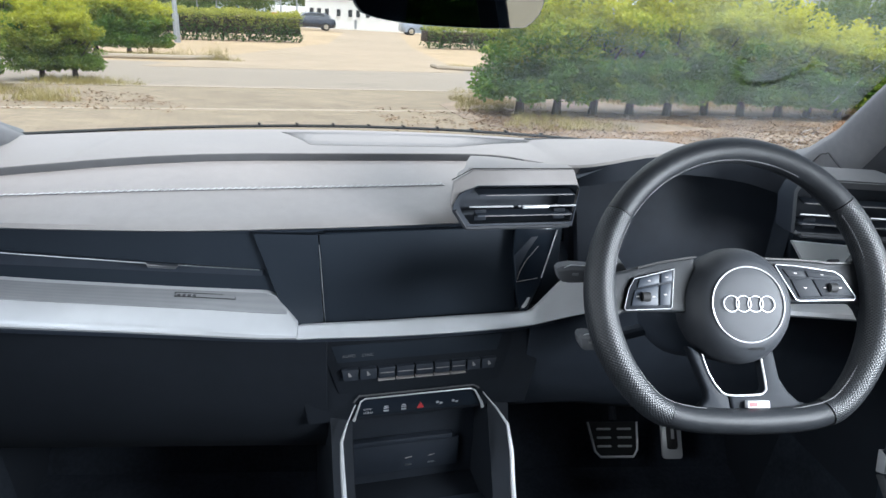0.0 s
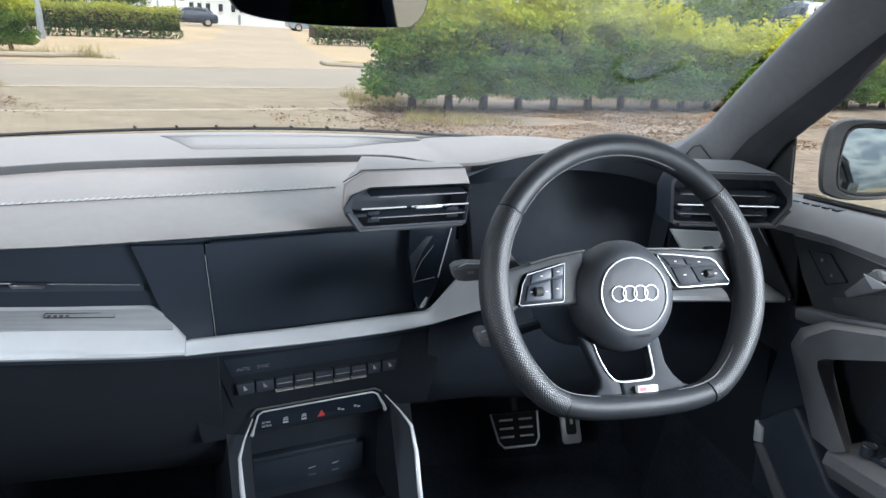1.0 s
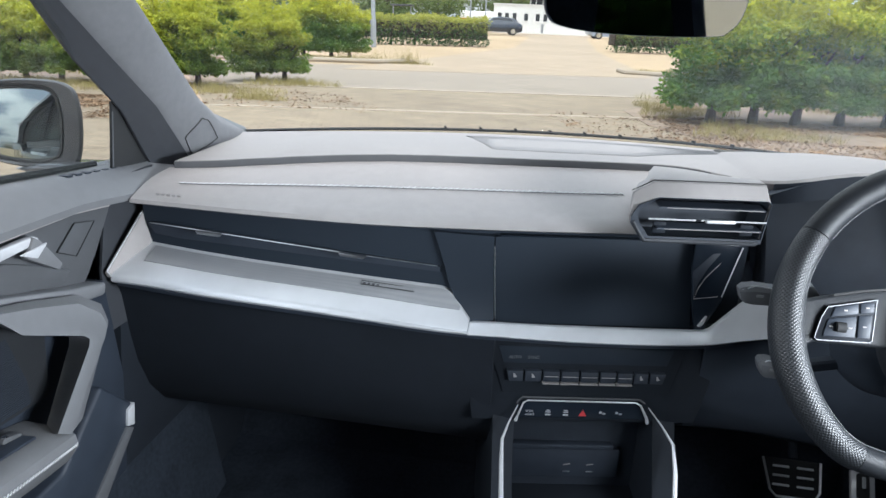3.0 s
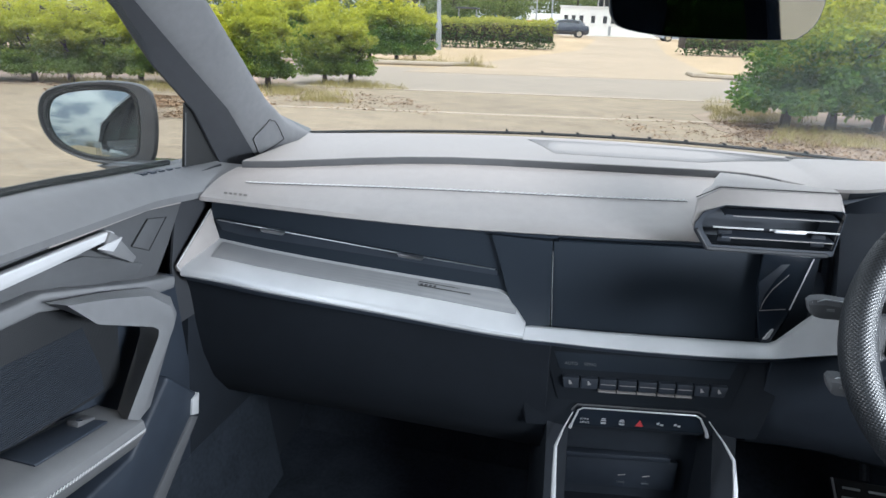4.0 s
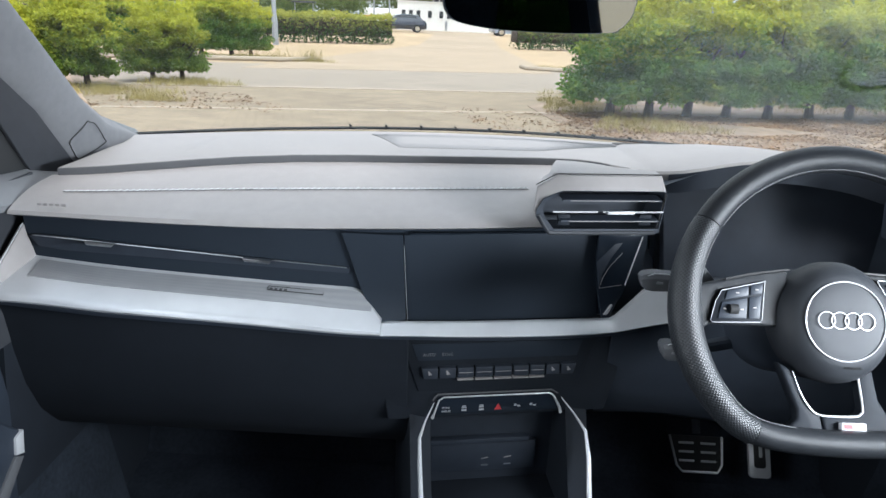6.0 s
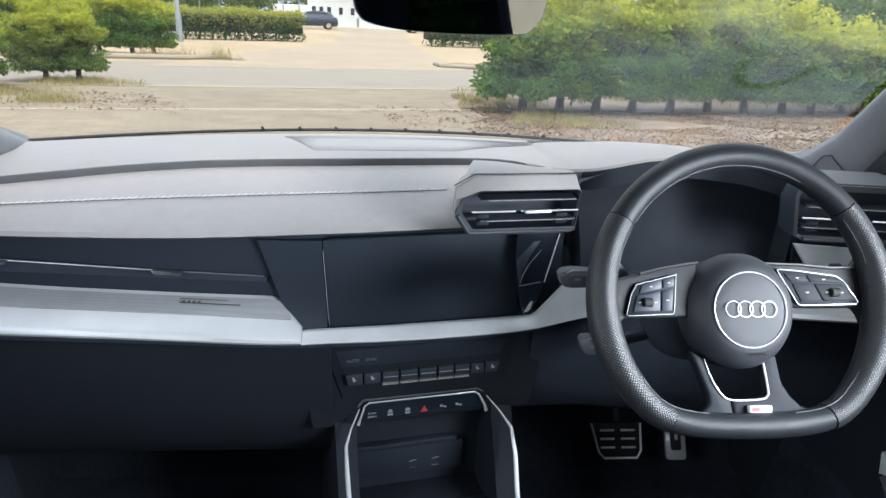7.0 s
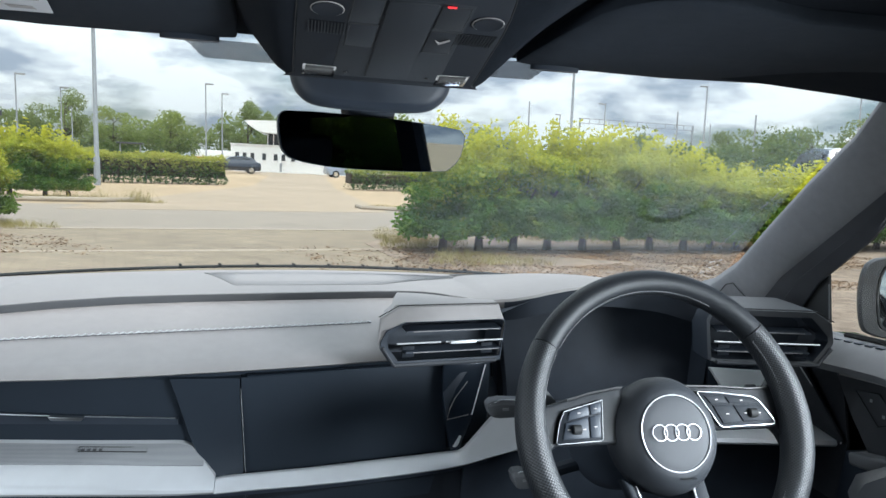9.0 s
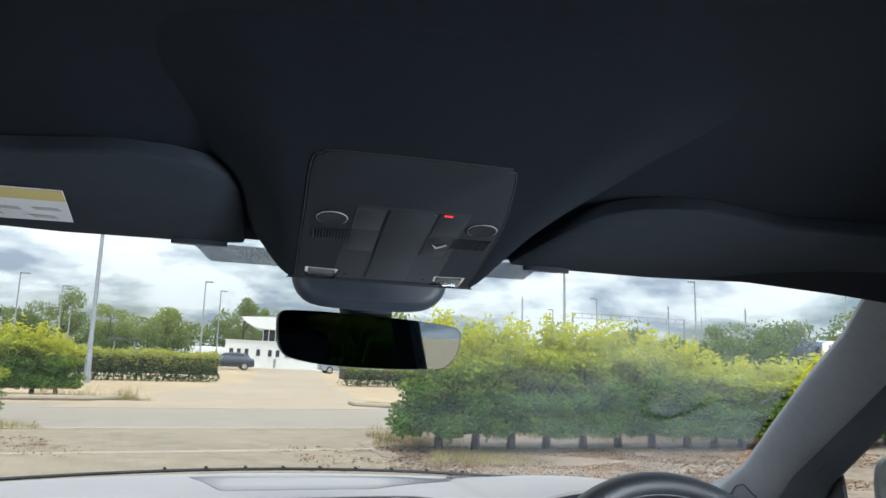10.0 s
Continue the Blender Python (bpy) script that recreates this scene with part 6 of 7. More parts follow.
for s in (-1, 1):
    part("rear_side", prism([(s * 0.80, -1.75, 0.3), (s * 0.80, -0.76, 0.3), (s * 0.80, -0.76, 0.98), (s * 0.80, -1.75, 1.02)], (s * 0.06, 0, 0)), BODY, shell, "rear side panel")
    part("middle_pillar", loft([[(s * x, y, z) for x, y in ((0.79, -0.18), (0.79, -0.30), (0.75, -0.30), (0.75, -0.18))] if z < 1.1 else [(s * (x - 0.10), y, z) for x, y in ((0.79, -0.20), (0.79, -0.32), (0.75, -0.32), (0.75, -0.20))] for z in (0.95, 1.34)]), ROOF_CLOTH, shell, "dark centre pillar")
    part("rear_pillar", loft([[(s * x, y, z) for x, y in ((0.80, -1.25), (0.80, -1.75), (0.72, -1.75), (0.72, -1.25))] if z < 1.1 else [(s * (x - 0.12), y, z) for x, y in ((0.80, -1.15), (0.80, -1.65), (0.72, -1.65), (0.72, -1.15))] for z in (0.95, 1.34)]), ROOF_CLOTH, shell, "dark rear pillar")
    part("roof_rail", tube([(s * 0.66, -1.7, 1.30), (s * 0.665, 0.0, 1.335), (s * 0.65, 0.55, 1.318), (s * 0.64, 0.66, 1.31)], 0.028, 8), ROOF_CLOTH, shell, "dark roof edge")
for s in (-1, 1):
    part("rear_side_window", prism([(s * 0.772, -1.45, 1.0), (s * 0.772, -0.26, 0.98), (s * 0.668, -0.26, 1.335), (s * 0.668, -1.45, 1.32)], (s * 0.004, 0, 0)), PRIVACY_GLASS, shell, "dark tinted rear side window")
part("rear_window", prism([(-0.74, -1.77, 1.03), (0.74, -1.77, 1.03), (0.64, -1.66, 1.32), (-0.64, -1.66, 1.32)], (0, -0.004, 0)), PRIVACY_GLASS, shell, "dark tinted rear window")
part("tailgate", prism([(-0.8, -1.78, 0.3), (0.8, -1.78, 0.3), (0.78, -1.76, 1.04), (-0.78, -1.76, 1.04)], (0, -0.06, 0)), BODY, shell, "tailgate panel")
part("rear_bench", prism([(-0.70, -1.20, 0.30), (-0.70, -1.38, 0.98), (-0.70, -1.52, 0.98), (-0.70, -1.45, 0.30)], (1.40, 0, 0), 0.02), CARPET, shell, "plain dark rear wall")

for s in (-1, 1):
    part("kick_panel", prism([(s * 0.742, 0.80, 0.20), (s * 0.742, 0.90, 0.90), (s * 0.742, 1.45, 0.92), (s * 0.742, 1.45, 0.20)], (s * 0.04, 0, 0)), GLOVE_BLACK, shell, "black footwell side")
    part("door_sill", prism([(s * 0.70, -0.75, 0.20), (s * 0.70, 1.1, 0.20), (s * 0.745, 1.1, 0.47), (s * 0.745, -0.75, 0.47)], (s * 0.08, 0, 0)), CARPET, shell, "black door sill")
    seat = thing("front_seat", (s * 0.37, -0.30, 0.25), "plain black front seat with head restraint", "seat", "front seats")
    part("backrest", prism([(s * 0.37 - 0.24, -0.22, 0.45), (s * 0.37 - 0.22, -0.42, 1.02), (s * 0.37 - 0.22, -0.52, 1.02), (s * 0.37 - 0.24, -0.36, 0.45)], (0.46, 0, 0), 0.03), CARPET, seat, "black backrest")
    part("head_restraint", box((s * 0.37, -0.46, 1.13), (0.26, 0.10, 0.18), Matrix.Rotation(radians(-8), 4, "X"), 0.03), CARPET, seat, "black head restraint")
    part("cushion", box((s * 0.37, -0.02, 0.42), (0.48, 0.50, 0.16), Matrix.Rotation(radians(6), 4, "X"), 0.04), CARPET, seat, "black cushion")
    part("base", box((s * 0.37, -0.05, 0.29), (0.40, 0.44, 0.13), None, 0.01), CARPET, seat, "black seat base")
# ================= outside =================
def leaf_material(name, low, high, z0, z1, autumn=0.0):
    """Leaves: darker green low down, paler and yellower towards the top."""
    m = bpy.data.materials.new(name)
    m.use_nodes = True
    nt = m.node_tree
    nt.nodes.clear()
    N, L = nt.nodes.new, nt.links.new
    out, pr, tl, mx = N("ShaderNodeOutputMaterial"), N("ShaderNodeBsdfPrincipled"), N("ShaderNodeBsdfTranslucent"), N("ShaderNodeMixShader")
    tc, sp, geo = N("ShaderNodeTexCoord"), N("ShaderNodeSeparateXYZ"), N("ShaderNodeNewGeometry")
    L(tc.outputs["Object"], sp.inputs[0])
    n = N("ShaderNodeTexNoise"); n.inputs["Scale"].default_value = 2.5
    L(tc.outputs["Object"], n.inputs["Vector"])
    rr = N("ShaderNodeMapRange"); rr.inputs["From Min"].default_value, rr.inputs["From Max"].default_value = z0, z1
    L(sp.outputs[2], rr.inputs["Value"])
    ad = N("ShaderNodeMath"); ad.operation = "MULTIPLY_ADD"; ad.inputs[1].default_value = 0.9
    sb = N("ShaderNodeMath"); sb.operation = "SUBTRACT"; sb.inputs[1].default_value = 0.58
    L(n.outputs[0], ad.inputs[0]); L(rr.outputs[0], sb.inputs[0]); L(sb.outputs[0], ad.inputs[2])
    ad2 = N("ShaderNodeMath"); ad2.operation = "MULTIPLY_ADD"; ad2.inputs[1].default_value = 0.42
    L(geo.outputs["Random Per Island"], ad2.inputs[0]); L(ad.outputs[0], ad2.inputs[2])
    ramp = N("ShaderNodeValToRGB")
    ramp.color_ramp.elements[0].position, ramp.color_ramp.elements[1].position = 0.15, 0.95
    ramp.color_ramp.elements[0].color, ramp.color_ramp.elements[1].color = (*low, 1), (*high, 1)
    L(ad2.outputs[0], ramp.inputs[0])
    pr.inputs["Roughness"].default_value, pr.inputs["Specular IOR Level"].default_value = 0.65, 0.15
    L(ramp.outputs[0], pr.inputs["Base Color"]); L(ramp.outputs[0], tl.inputs[0])
    mx.inputs[0].default_value = 0.46
    L(pr.outputs[0], mx.inputs[1]); L(tl.outputs[0], mx.inputs[2]); L(mx.outputs[0], out.inputs[0])
    return m


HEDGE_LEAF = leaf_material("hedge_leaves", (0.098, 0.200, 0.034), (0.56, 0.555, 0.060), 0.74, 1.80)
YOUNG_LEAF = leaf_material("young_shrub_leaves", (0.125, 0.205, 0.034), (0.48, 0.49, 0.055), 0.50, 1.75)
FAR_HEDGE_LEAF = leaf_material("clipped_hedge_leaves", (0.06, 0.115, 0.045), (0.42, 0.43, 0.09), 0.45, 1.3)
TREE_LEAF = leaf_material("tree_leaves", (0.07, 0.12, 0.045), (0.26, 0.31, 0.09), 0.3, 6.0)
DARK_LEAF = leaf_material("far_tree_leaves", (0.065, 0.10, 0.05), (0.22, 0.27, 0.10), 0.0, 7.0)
def paving(*a):
    """Block paving: darker joints, blocks of slightly different tone, dust over it."""
    m = material(*a)
    nt = m.node_tree
    N, L = nt.nodes.new, nt.links.new
    p = nt.nodes["Principled BSDF"]
    tc, mp, br, mu = N("ShaderNodeTexCoord"), N("ShaderNodeMapping"), N("ShaderNodeTexBrick"), N("ShaderNodeMixRGB")
    mp.inputs["Rotation"].default_value = (0, 0, -radians(14.5))
    L(tc.outputs["Object"], mp.inputs["Vector"]); L(mp.outputs[0], br.inputs["Vector"])
    br.inputs["Color1"].default_value, br.inputs["Color2"].default_value, br.inputs["Mortar"].default_value = (1.12, 1.1, 1.08, 1), (0.86, 0.86, 0.87, 1), (0.55, 0.52, 0.48, 1)
    br.inputs["Scale"].default_value, br.inputs["Mortar Size"].default_value, br.inputs["Brick Width"].default_value, br.inputs["Row Height"].default_value = 1.0, 0.007, 0.21, 0.105
    old = p.inputs["Base Color"].links[0].from_socket
    mu.blend_type = "MULTIPLY"; mu.inputs[0].default_value = 0.6
    L(old, mu.inputs[1]); L(br.outputs["Color"], mu.inputs[2]); L(mu.outputs[0], p.inputs["Base Color"])
    return m


BARK = material("grey_brown_bark", (0.07, 0.058, 0.046), 0.9, 0, 0.35, 25, 0.8, 60, 0.2)
PAVING = paving("worn_block_paving", (0.235, 0.188, 0.134), 0.9, 0, 0.20, 3.0, 0.5, 40, 0.2)
ASPHALT = material("worn_grey_asphalt", (0.250, 0.209, 0.166), 0.9, 0, 0.10, 1.5, 0.4, 60, 0.2)
LANE = material("sandy_worn_lane", (0.320, 0.250, 0.178), 0.92, 0, 0.14, 1.3, 0.4, 50, 0.15)
SAND = material("sandy_gravel", (0.365, 0.272, 0.172), 0.95, 0, 0.2, 1.2, 0.5, 30, 0.1)
DIRT = material("leaf_littered_soil", (0.225, 0.172, 0.130), 0.95, 0, 0.45, 5.0, 0.9, 30, 0.1)
KERB = material("pale_concrete_edging", (0.32, 0.268, 0.205), 0.9, 0, 0.15, 8, 0.4, 80, 0.2)
GRASS = material("dry_grass", (0.30, 0.25, 0.10), 0.8, 0, 0.35, 12, 0, 60, 0.2)
LITTER = material("fallen_brown_leaves", (0.23, 0.150, 0.092), 0.85, 0, 0.5, 4, 0, 60, 0.2)
GALV = material("galvanised_steel", (0.30, 0.32, 0.34), 0.55, 0.4, 0.1, 20)
WHITE_WALL = material("white_painted_wall", (0.78, 0.78, 0.76), 0.7, 0, 0.05, 2)
DARK_GLASS = material("dark_window_glass", (0.03, 0.035, 0.04), 0.28, 0, 0.1, 5)
CAR_BLUE = material("dark_blue_car_paint", (0.018, 0.026, 0.042), 0.25, 0.3, 0.05, 10, coat=1.0)
CAR_SILVER = material("silver_blue_car_paint", (0.30, 0.34, 0.40), 0.3, 0.6, 0.05, 10, coat=1.0)
SIGN_DARK = material("dark_sign_face", (0.05, 0.055, 0.065), 0.5, 0, 0.1, 5)
ORANGE = material("orange_panel", (0.60, 0.25, 0.04), 0.5, 0, 0.1, 5)

SITE = radians(14.5)


def site(a, b, z=0.0):
    """The car park's own axes: a along its rows, b away from the car."""
    return Vector((a * math.cos(SITE) - b * math.sin(SITE), a * math.sin(SITE) + b * math.cos(SITE), z))


def slab(name, pts, mat, z, label, category="ground"):
    return solo(name, prism([(p[0], p[1], z) for p in pts], (0, 0, -0.05)), mat, label, category, "structure")


ground = bmesh.new()
bmesh.ops.create_grid(ground, x_segments=2, y_segments=2, size=1500)
solo("ground", ground, SAND, "pale sandy gravel ground reaching the horizon", "ground", "structure")
slab("pavement", [site(-40, -14), site(40, -14), site(40, 11.75), site(-40, 11.75)], PAVING, 0.004, "worn grey-brown block paving of parking bays", "pavement")
slab("road", [site(-60, 11.75), site(60, 11.75), site(60, 17.2), site(-60, 17.2)], ASPHALT, 0.008, "worn pale grey asphalt lane", "road")
slab("road_lane", [(-4.9, 15.0), (2.2, 17.5), (1.6, 33), (2.0, 60), (3.0, 74), (-9, 74), (-2.6, 58), (-2.2, 33)], LANE, 0.012, "pale asphalt lane leading away between bays", "road")
slab("planting_bed", [(1.9, 5.6), (3.0, 4.6), (14, 4.6), (26, 8.0), (26, 16), (3.0, 11.7), (1.4, 11.2), (0.9, 10.4), (1.1, 8.9), (1.7, 7.8), (1.5, 6.6)], DIRT, 0.010, "leaf-littered soil under the hedge", "soil")
slab("planting_bed", [site(-26, 10.6), site(-3.6, 10.4), site(-2.3, 11.2), site(-3.2, 13.2), site(-26, 13.2)], DIRT, 0.011, "weedy soil with dry grass", "soil")

# rows of edging stones
edge = thing("edging_row", (0, 0, 0), "row of pale concrete edging stones flush in the paving", "edging", kind="structure")
stone = prism([(-0.245, -0.06, 0), (0.245, -0.06, 0), (0.245, 0.06, 0), (-0.245, 0.06, 0)], (0, 0, -0.05), 0.006, 1)
first = part("stone", stone, KERB, edge)
first.location, first.rotation_euler = site(-6, 11.75, 0.016), (0, 0, SITE)
for k in range(1, 60):
    o = bpy.data.objects.new("stone", first.data)
    scene.collection.objects.link(o)
    o.parent = edge
    row = 0 if k < 40 else 1
    j = k if row == 0 else k - 40
    o.location = site(-6 + j * 0.5, 11.75, 0.016 + 0.003 * random.random()) if row == 0 else site(-4 + j * 0.5, 9.05, 0.010 + 0.003 * random.random())
    o.rotation_euler = (0, 0, SITE + random.uniform(-0.01, 0.01))


def kerb_island(pts, label):
    k = solo("kerb", tube([Vector((p[0], p[1], 0.05)) for p in pts], 0.075, 8, False, 0.9), KERB, label, "kerb", "structure")
    return k


kerb_island([(-14, 14.4), (-9.0, 15.9), (-6.3, 16.9), (-4.6, 17.5), (-3.9, 18.1), (-4.3, 18.6)], "pale concrete kerb round a planted island")
kerb_island([(9, 20.6), (4.0, 18.9), (2.4, 18.3), (1.6, 18.5), (1.5, 19.2)], "pale concrete kerb round a planted island")


def leaf_cloud(name, centers, size, mat, parent, label="", seed=1, droop=0.0, thin=0.55, flat=1.0):
    """Many small leaves, each a bent pair of quads, joined in one mesh."""
    rng = np.random.default_rng(seed)
    c = np.asarray(centers)
    n = len(c)
    d = rng.normal(size=(n, 3)); d[:, 2] = d[:, 2] * flat - droop
    d /= np.linalg.norm(d, axis=1)[:, None]
    e = rng.normal(size=(n, 3)); e[:, 2] *= flat; e -= (e * d).sum(1)[:, None] * d
    e /= np.linalg.norm(e, axis=1)[:, None]
    nn = np.cross(d, e)
    s = size * rng.uniform(0.6, 1.25, n)[:, None]
    v = np.stack([c, c + d * s * 0.5 + e * s * 0.5 * thin + nn * s * 0.08, c + d * s, c + d * s * 0.5 - e * s * 0.5 * thin + nn * s * 0.08], 1).reshape(-1, 3)
    f = np.arange(n * 4).reshape(n, 4)
    me = bpy.data.meshes.new(name)
    off = ORIGIN[parent] if parent is not None else Vector((0, 0, 0))
    me.from_pydata((v - np.array(off)).tolist(), [], f.tolist())
    me.materials.append(mat)
    ob = new(name, me)
    if parent is not None:
        ob.parent = parent
        ORIGIN[ob] = ORIGIN[parent]
    if label:
        ob["label"] = label
    return ob


def blob(rng, n, c, r, shell=0.55):
    d = rng.normal(size=(n, 3))
    d /= np.linalg.norm(d, axis=1)[:, None]
    k = rng.uniform(shell ** 3, 1, n) ** (1 / 3)
    return np.asarray(c) + d * k[:, None] * np.asarray(r)


def make_shrub(at, h, w, seed, mat=None, n=14500, size=0.080, label="leafy green hornbeam shrub on a bare trunk", low=0.30, shoots=22, group="hedge shrubs"):
    rng = np.random.default_rng(seed)
    t = thing("hedge_shrub", at, label, "shrub", group)
    at = Vector(at)
    lean = rng.normal(size=2) * 0.03
    pts = [at + Vector((lean[0] * u, lean[1] * u, u * h * 0.7)) for u in frange(0, 1, 6)]
    part("trunk", tube(pts, 0.05, 7, False, 1.0, [0.075, 0.055, 0.05, 0.04, 0.03, 0.015]), BARK, t, "short dark trunk")
    limbs = []
    for k in range(7):
        a = rng.uniform(0, 6.28)
        z = h * rng.uniform(0.25, 0.5)
        p = at + Vector((0, 0, z))
        limbs.append(tube([p, p + Vector((math.cos(a) * w * 0.25, math.sin(a) * w * 0.25, h * 0.12)), p + Vector((math.cos(a) * w * 0.42, math.sin(a) * w * 0.42, h * 0.28))], 0.012, 5, False, 1.0, [0.016, 0.011, 0.004]))
    part("limbs", join(*limbs), BARK, t, "thin dark branches")
    cs = []
    for k in range(80):
        x, y = rng.uniform(-0.42, 0.42, 2) * w
        z = rng.uniform(low + 0.04, h - 0.14) if k > 20 else rng.uniform(low + 0.02, low + 0.20)
        cs.append(blob(rng, n // 80, (at.x + x, at.y + y, at.z + z), np.array((0.20, 0.20, 0.105)) * (w / 0.95) * rng.uniform(0.7, 1.15)))
    for k in range(shoots):
        a, r = rng.uniform(0, 6.28), w * 0.4 * rng.uniform(0, 1)
        hh = rng.uniform(0.12, 0.50)
        u = rng.uniform(0, 1, 26)
        cs.append(np.stack([at.x + r * math.cos(a) + u * 0.05 * rng.normal() + rng.normal(size=26) * 0.03, at.y + r * math.sin(a) + rng.normal(size=26) * 0.03, at.z + h - 0.12 + u * hh], 1))
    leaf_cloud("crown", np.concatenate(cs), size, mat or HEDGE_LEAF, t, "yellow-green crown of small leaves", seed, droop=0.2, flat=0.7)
    return t


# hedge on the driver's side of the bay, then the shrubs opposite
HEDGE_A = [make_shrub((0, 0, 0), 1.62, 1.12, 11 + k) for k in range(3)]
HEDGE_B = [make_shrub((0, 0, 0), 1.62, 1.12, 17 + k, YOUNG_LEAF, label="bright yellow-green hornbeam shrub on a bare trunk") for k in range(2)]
first_spots = [(1.96, 9.54), (2.54, 9.72), (3.12, 9.88)]
for o, (x, y) in zip(HEDGE_A, first_spots):
    o.location = (x, y, 0)
rng0 = random.Random(5)
spots = [(3.74, 10.05), (4.36, 10.10), (5.09, 10.38), (5.75, 10.50), (6.42, 10.55), (7.05, 10.75), (7.7, 10.9), (8.35, 11.05), (9.0, 11.2), (9.65, 11.4), (10.3, 11.55), (11.0, 11.7), (11.7, 11.9), (12.4, 12.1), (13.1, 12.3)]
for k, (x, y) in enumerate(spots):
    copy_thing(HEDGE_A[k % 3], pose(x, y, 0, 0, 0, rng0.uniform(0, 360)) @ Matrix.Diagonal((1, 1, rng0.uniform(0.94, 1.06) - 0.16 * min(1, max(0, k - 3) / 3), 1)))
for o, (x, y, sc) in zip(HEDGE_B, [(-5.24, 11.43, 0.70), (-4.81, 11.60, 0.70)]):
    o.matrix_world = pose(x, y, 0) @ Matrix.Diagonal((sc, sc, sc, 1))
for k, (x, y, sc) in enumerate([(-5.66, 10.15, 1.10), (-6.3, 10.1, 1.08), (-6.95, 9.85, 1.05), (-7.57, 9.55, 1.02), (-8.17, 9.55, 1.02), (-8.55, 9.15, 1.0), (-9.05, 8.95, 1.02), (-9.6, 8.75, 1.05), (-10.3, 8.4, 1.05), (-11.1, 8.1, 1.05), (-11.8, 7.8, 1.05), (-12.6, 7.5, 1.05)]):
    copy_thing(HEDGE_B[k % 2], pose(x, y, 0, 0, 0, rng0.uniform(0, 360)) @ Matrix.Diagonal((sc, sc, sc * rng0.uniform(0.92, 1.0), 1)))
for k, (x, y, sc) in enumerate([(-6.2, 18.35, 0.95), (-6.9, 18.1, 1.0), (-5.85, 18.9, 0.85), (-7.8, 17.8, 1.0), (-8.7, 17.4, 1.0), (-9.6, 17.2, 1.0)]):
    copy_thing(HEDGE_A[k % 3], pose(x, y, 0, 0, 0, rng0.uniform(0, 360)) @ Matrix.Diagonal((sc, sc, sc * 0.95, 1)))


for k, (x, y, sc) in enumerate([(4.5, -8.4, 1.1), (3.9, -8.7, 1.1), (3.2, -9.0, 1.1)]):
    copy_thing(HEDGE_A[k % 3], pose(x, y, 0, 0, 0, rng0.uniform(0, 360)) @ Matrix.Diagonal((sc, sc, sc * 1.1, 1)))


def make_clipped_hedge(a, b, h, w, seed, n, mat=None):
    t = thing("clipped_hedge", ((a[0] + b[0]) / 2, (a[1] + b[1]) / 2, 0), "long low clipped hedge, yellow-green on top", "hedge", "clipped hedges")
    rng = np.random.default_rng(seed)
    A, B = Vector((*a, 0)), Vector((*b, 0))
    d = (B - A).normalized()
    s = Vector((-d.y, d.x, 0))
    ln = (B - A).length
    u, v, z = rng.uniform(0, ln, n), rng.uniform(-w / 2, w / 2, n), rng.uniform(0.06, h, n)
    k = rng.integers(0, 3, n)
    v = np.where(k == 0, -w / 2 + rng.normal(size=n) * 0.05, v)
    z = np.where(k == 1, h + rng.normal(size=n) * 0.05, z)
    z += 0.06 * np.sin(u * 2.1 + seed) * (z > h * 0.7)
    c = np.array(A) + u[:, None] * np.array(d) + v[:, None] * np.array(s) + z[:, None] * np.array((0, 0, 1.0))
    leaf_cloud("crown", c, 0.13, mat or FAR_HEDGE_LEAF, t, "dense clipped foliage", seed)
    core = prism([A + s * (w * 0.32) + Vector((0, 0, 0.30)), A - s * (w * 0.32) + Vector((0, 0, 0.30)), B - s * (w * 0.32) + Vector((0, 0, 0.30)), B + s * (w * 0.32) + Vector((0, 0, 0.30))], (0, 0, h - 0.45), 0.05)
    part("inner_twigs", core, BARK, t, "dark twiggy inside")
    stems = [tube([A + d * (0.3 + 0.55 * i), A + d * (0.3 + 0.55 * i) + Vector((0.02, 0, 0.35))], 0.035, 5) for i in range(int(ln / 0.55))]
    part("stems", join(*stems), BARK, t, "row of short stems")
    return t


make_clipped_hedge((-10.5, 28.2), (-3.55, 32.2), 1.15, 1.2, 3, 9000)
make_clipped_hedge((2.2, 33.6), (9.5, 36.0), 0.95, 1.2, 4, 6000)
make_clipped_hedge((-30, 24.5), (-12.0, 28.0), 1.2, 1.2, 6, 9000)


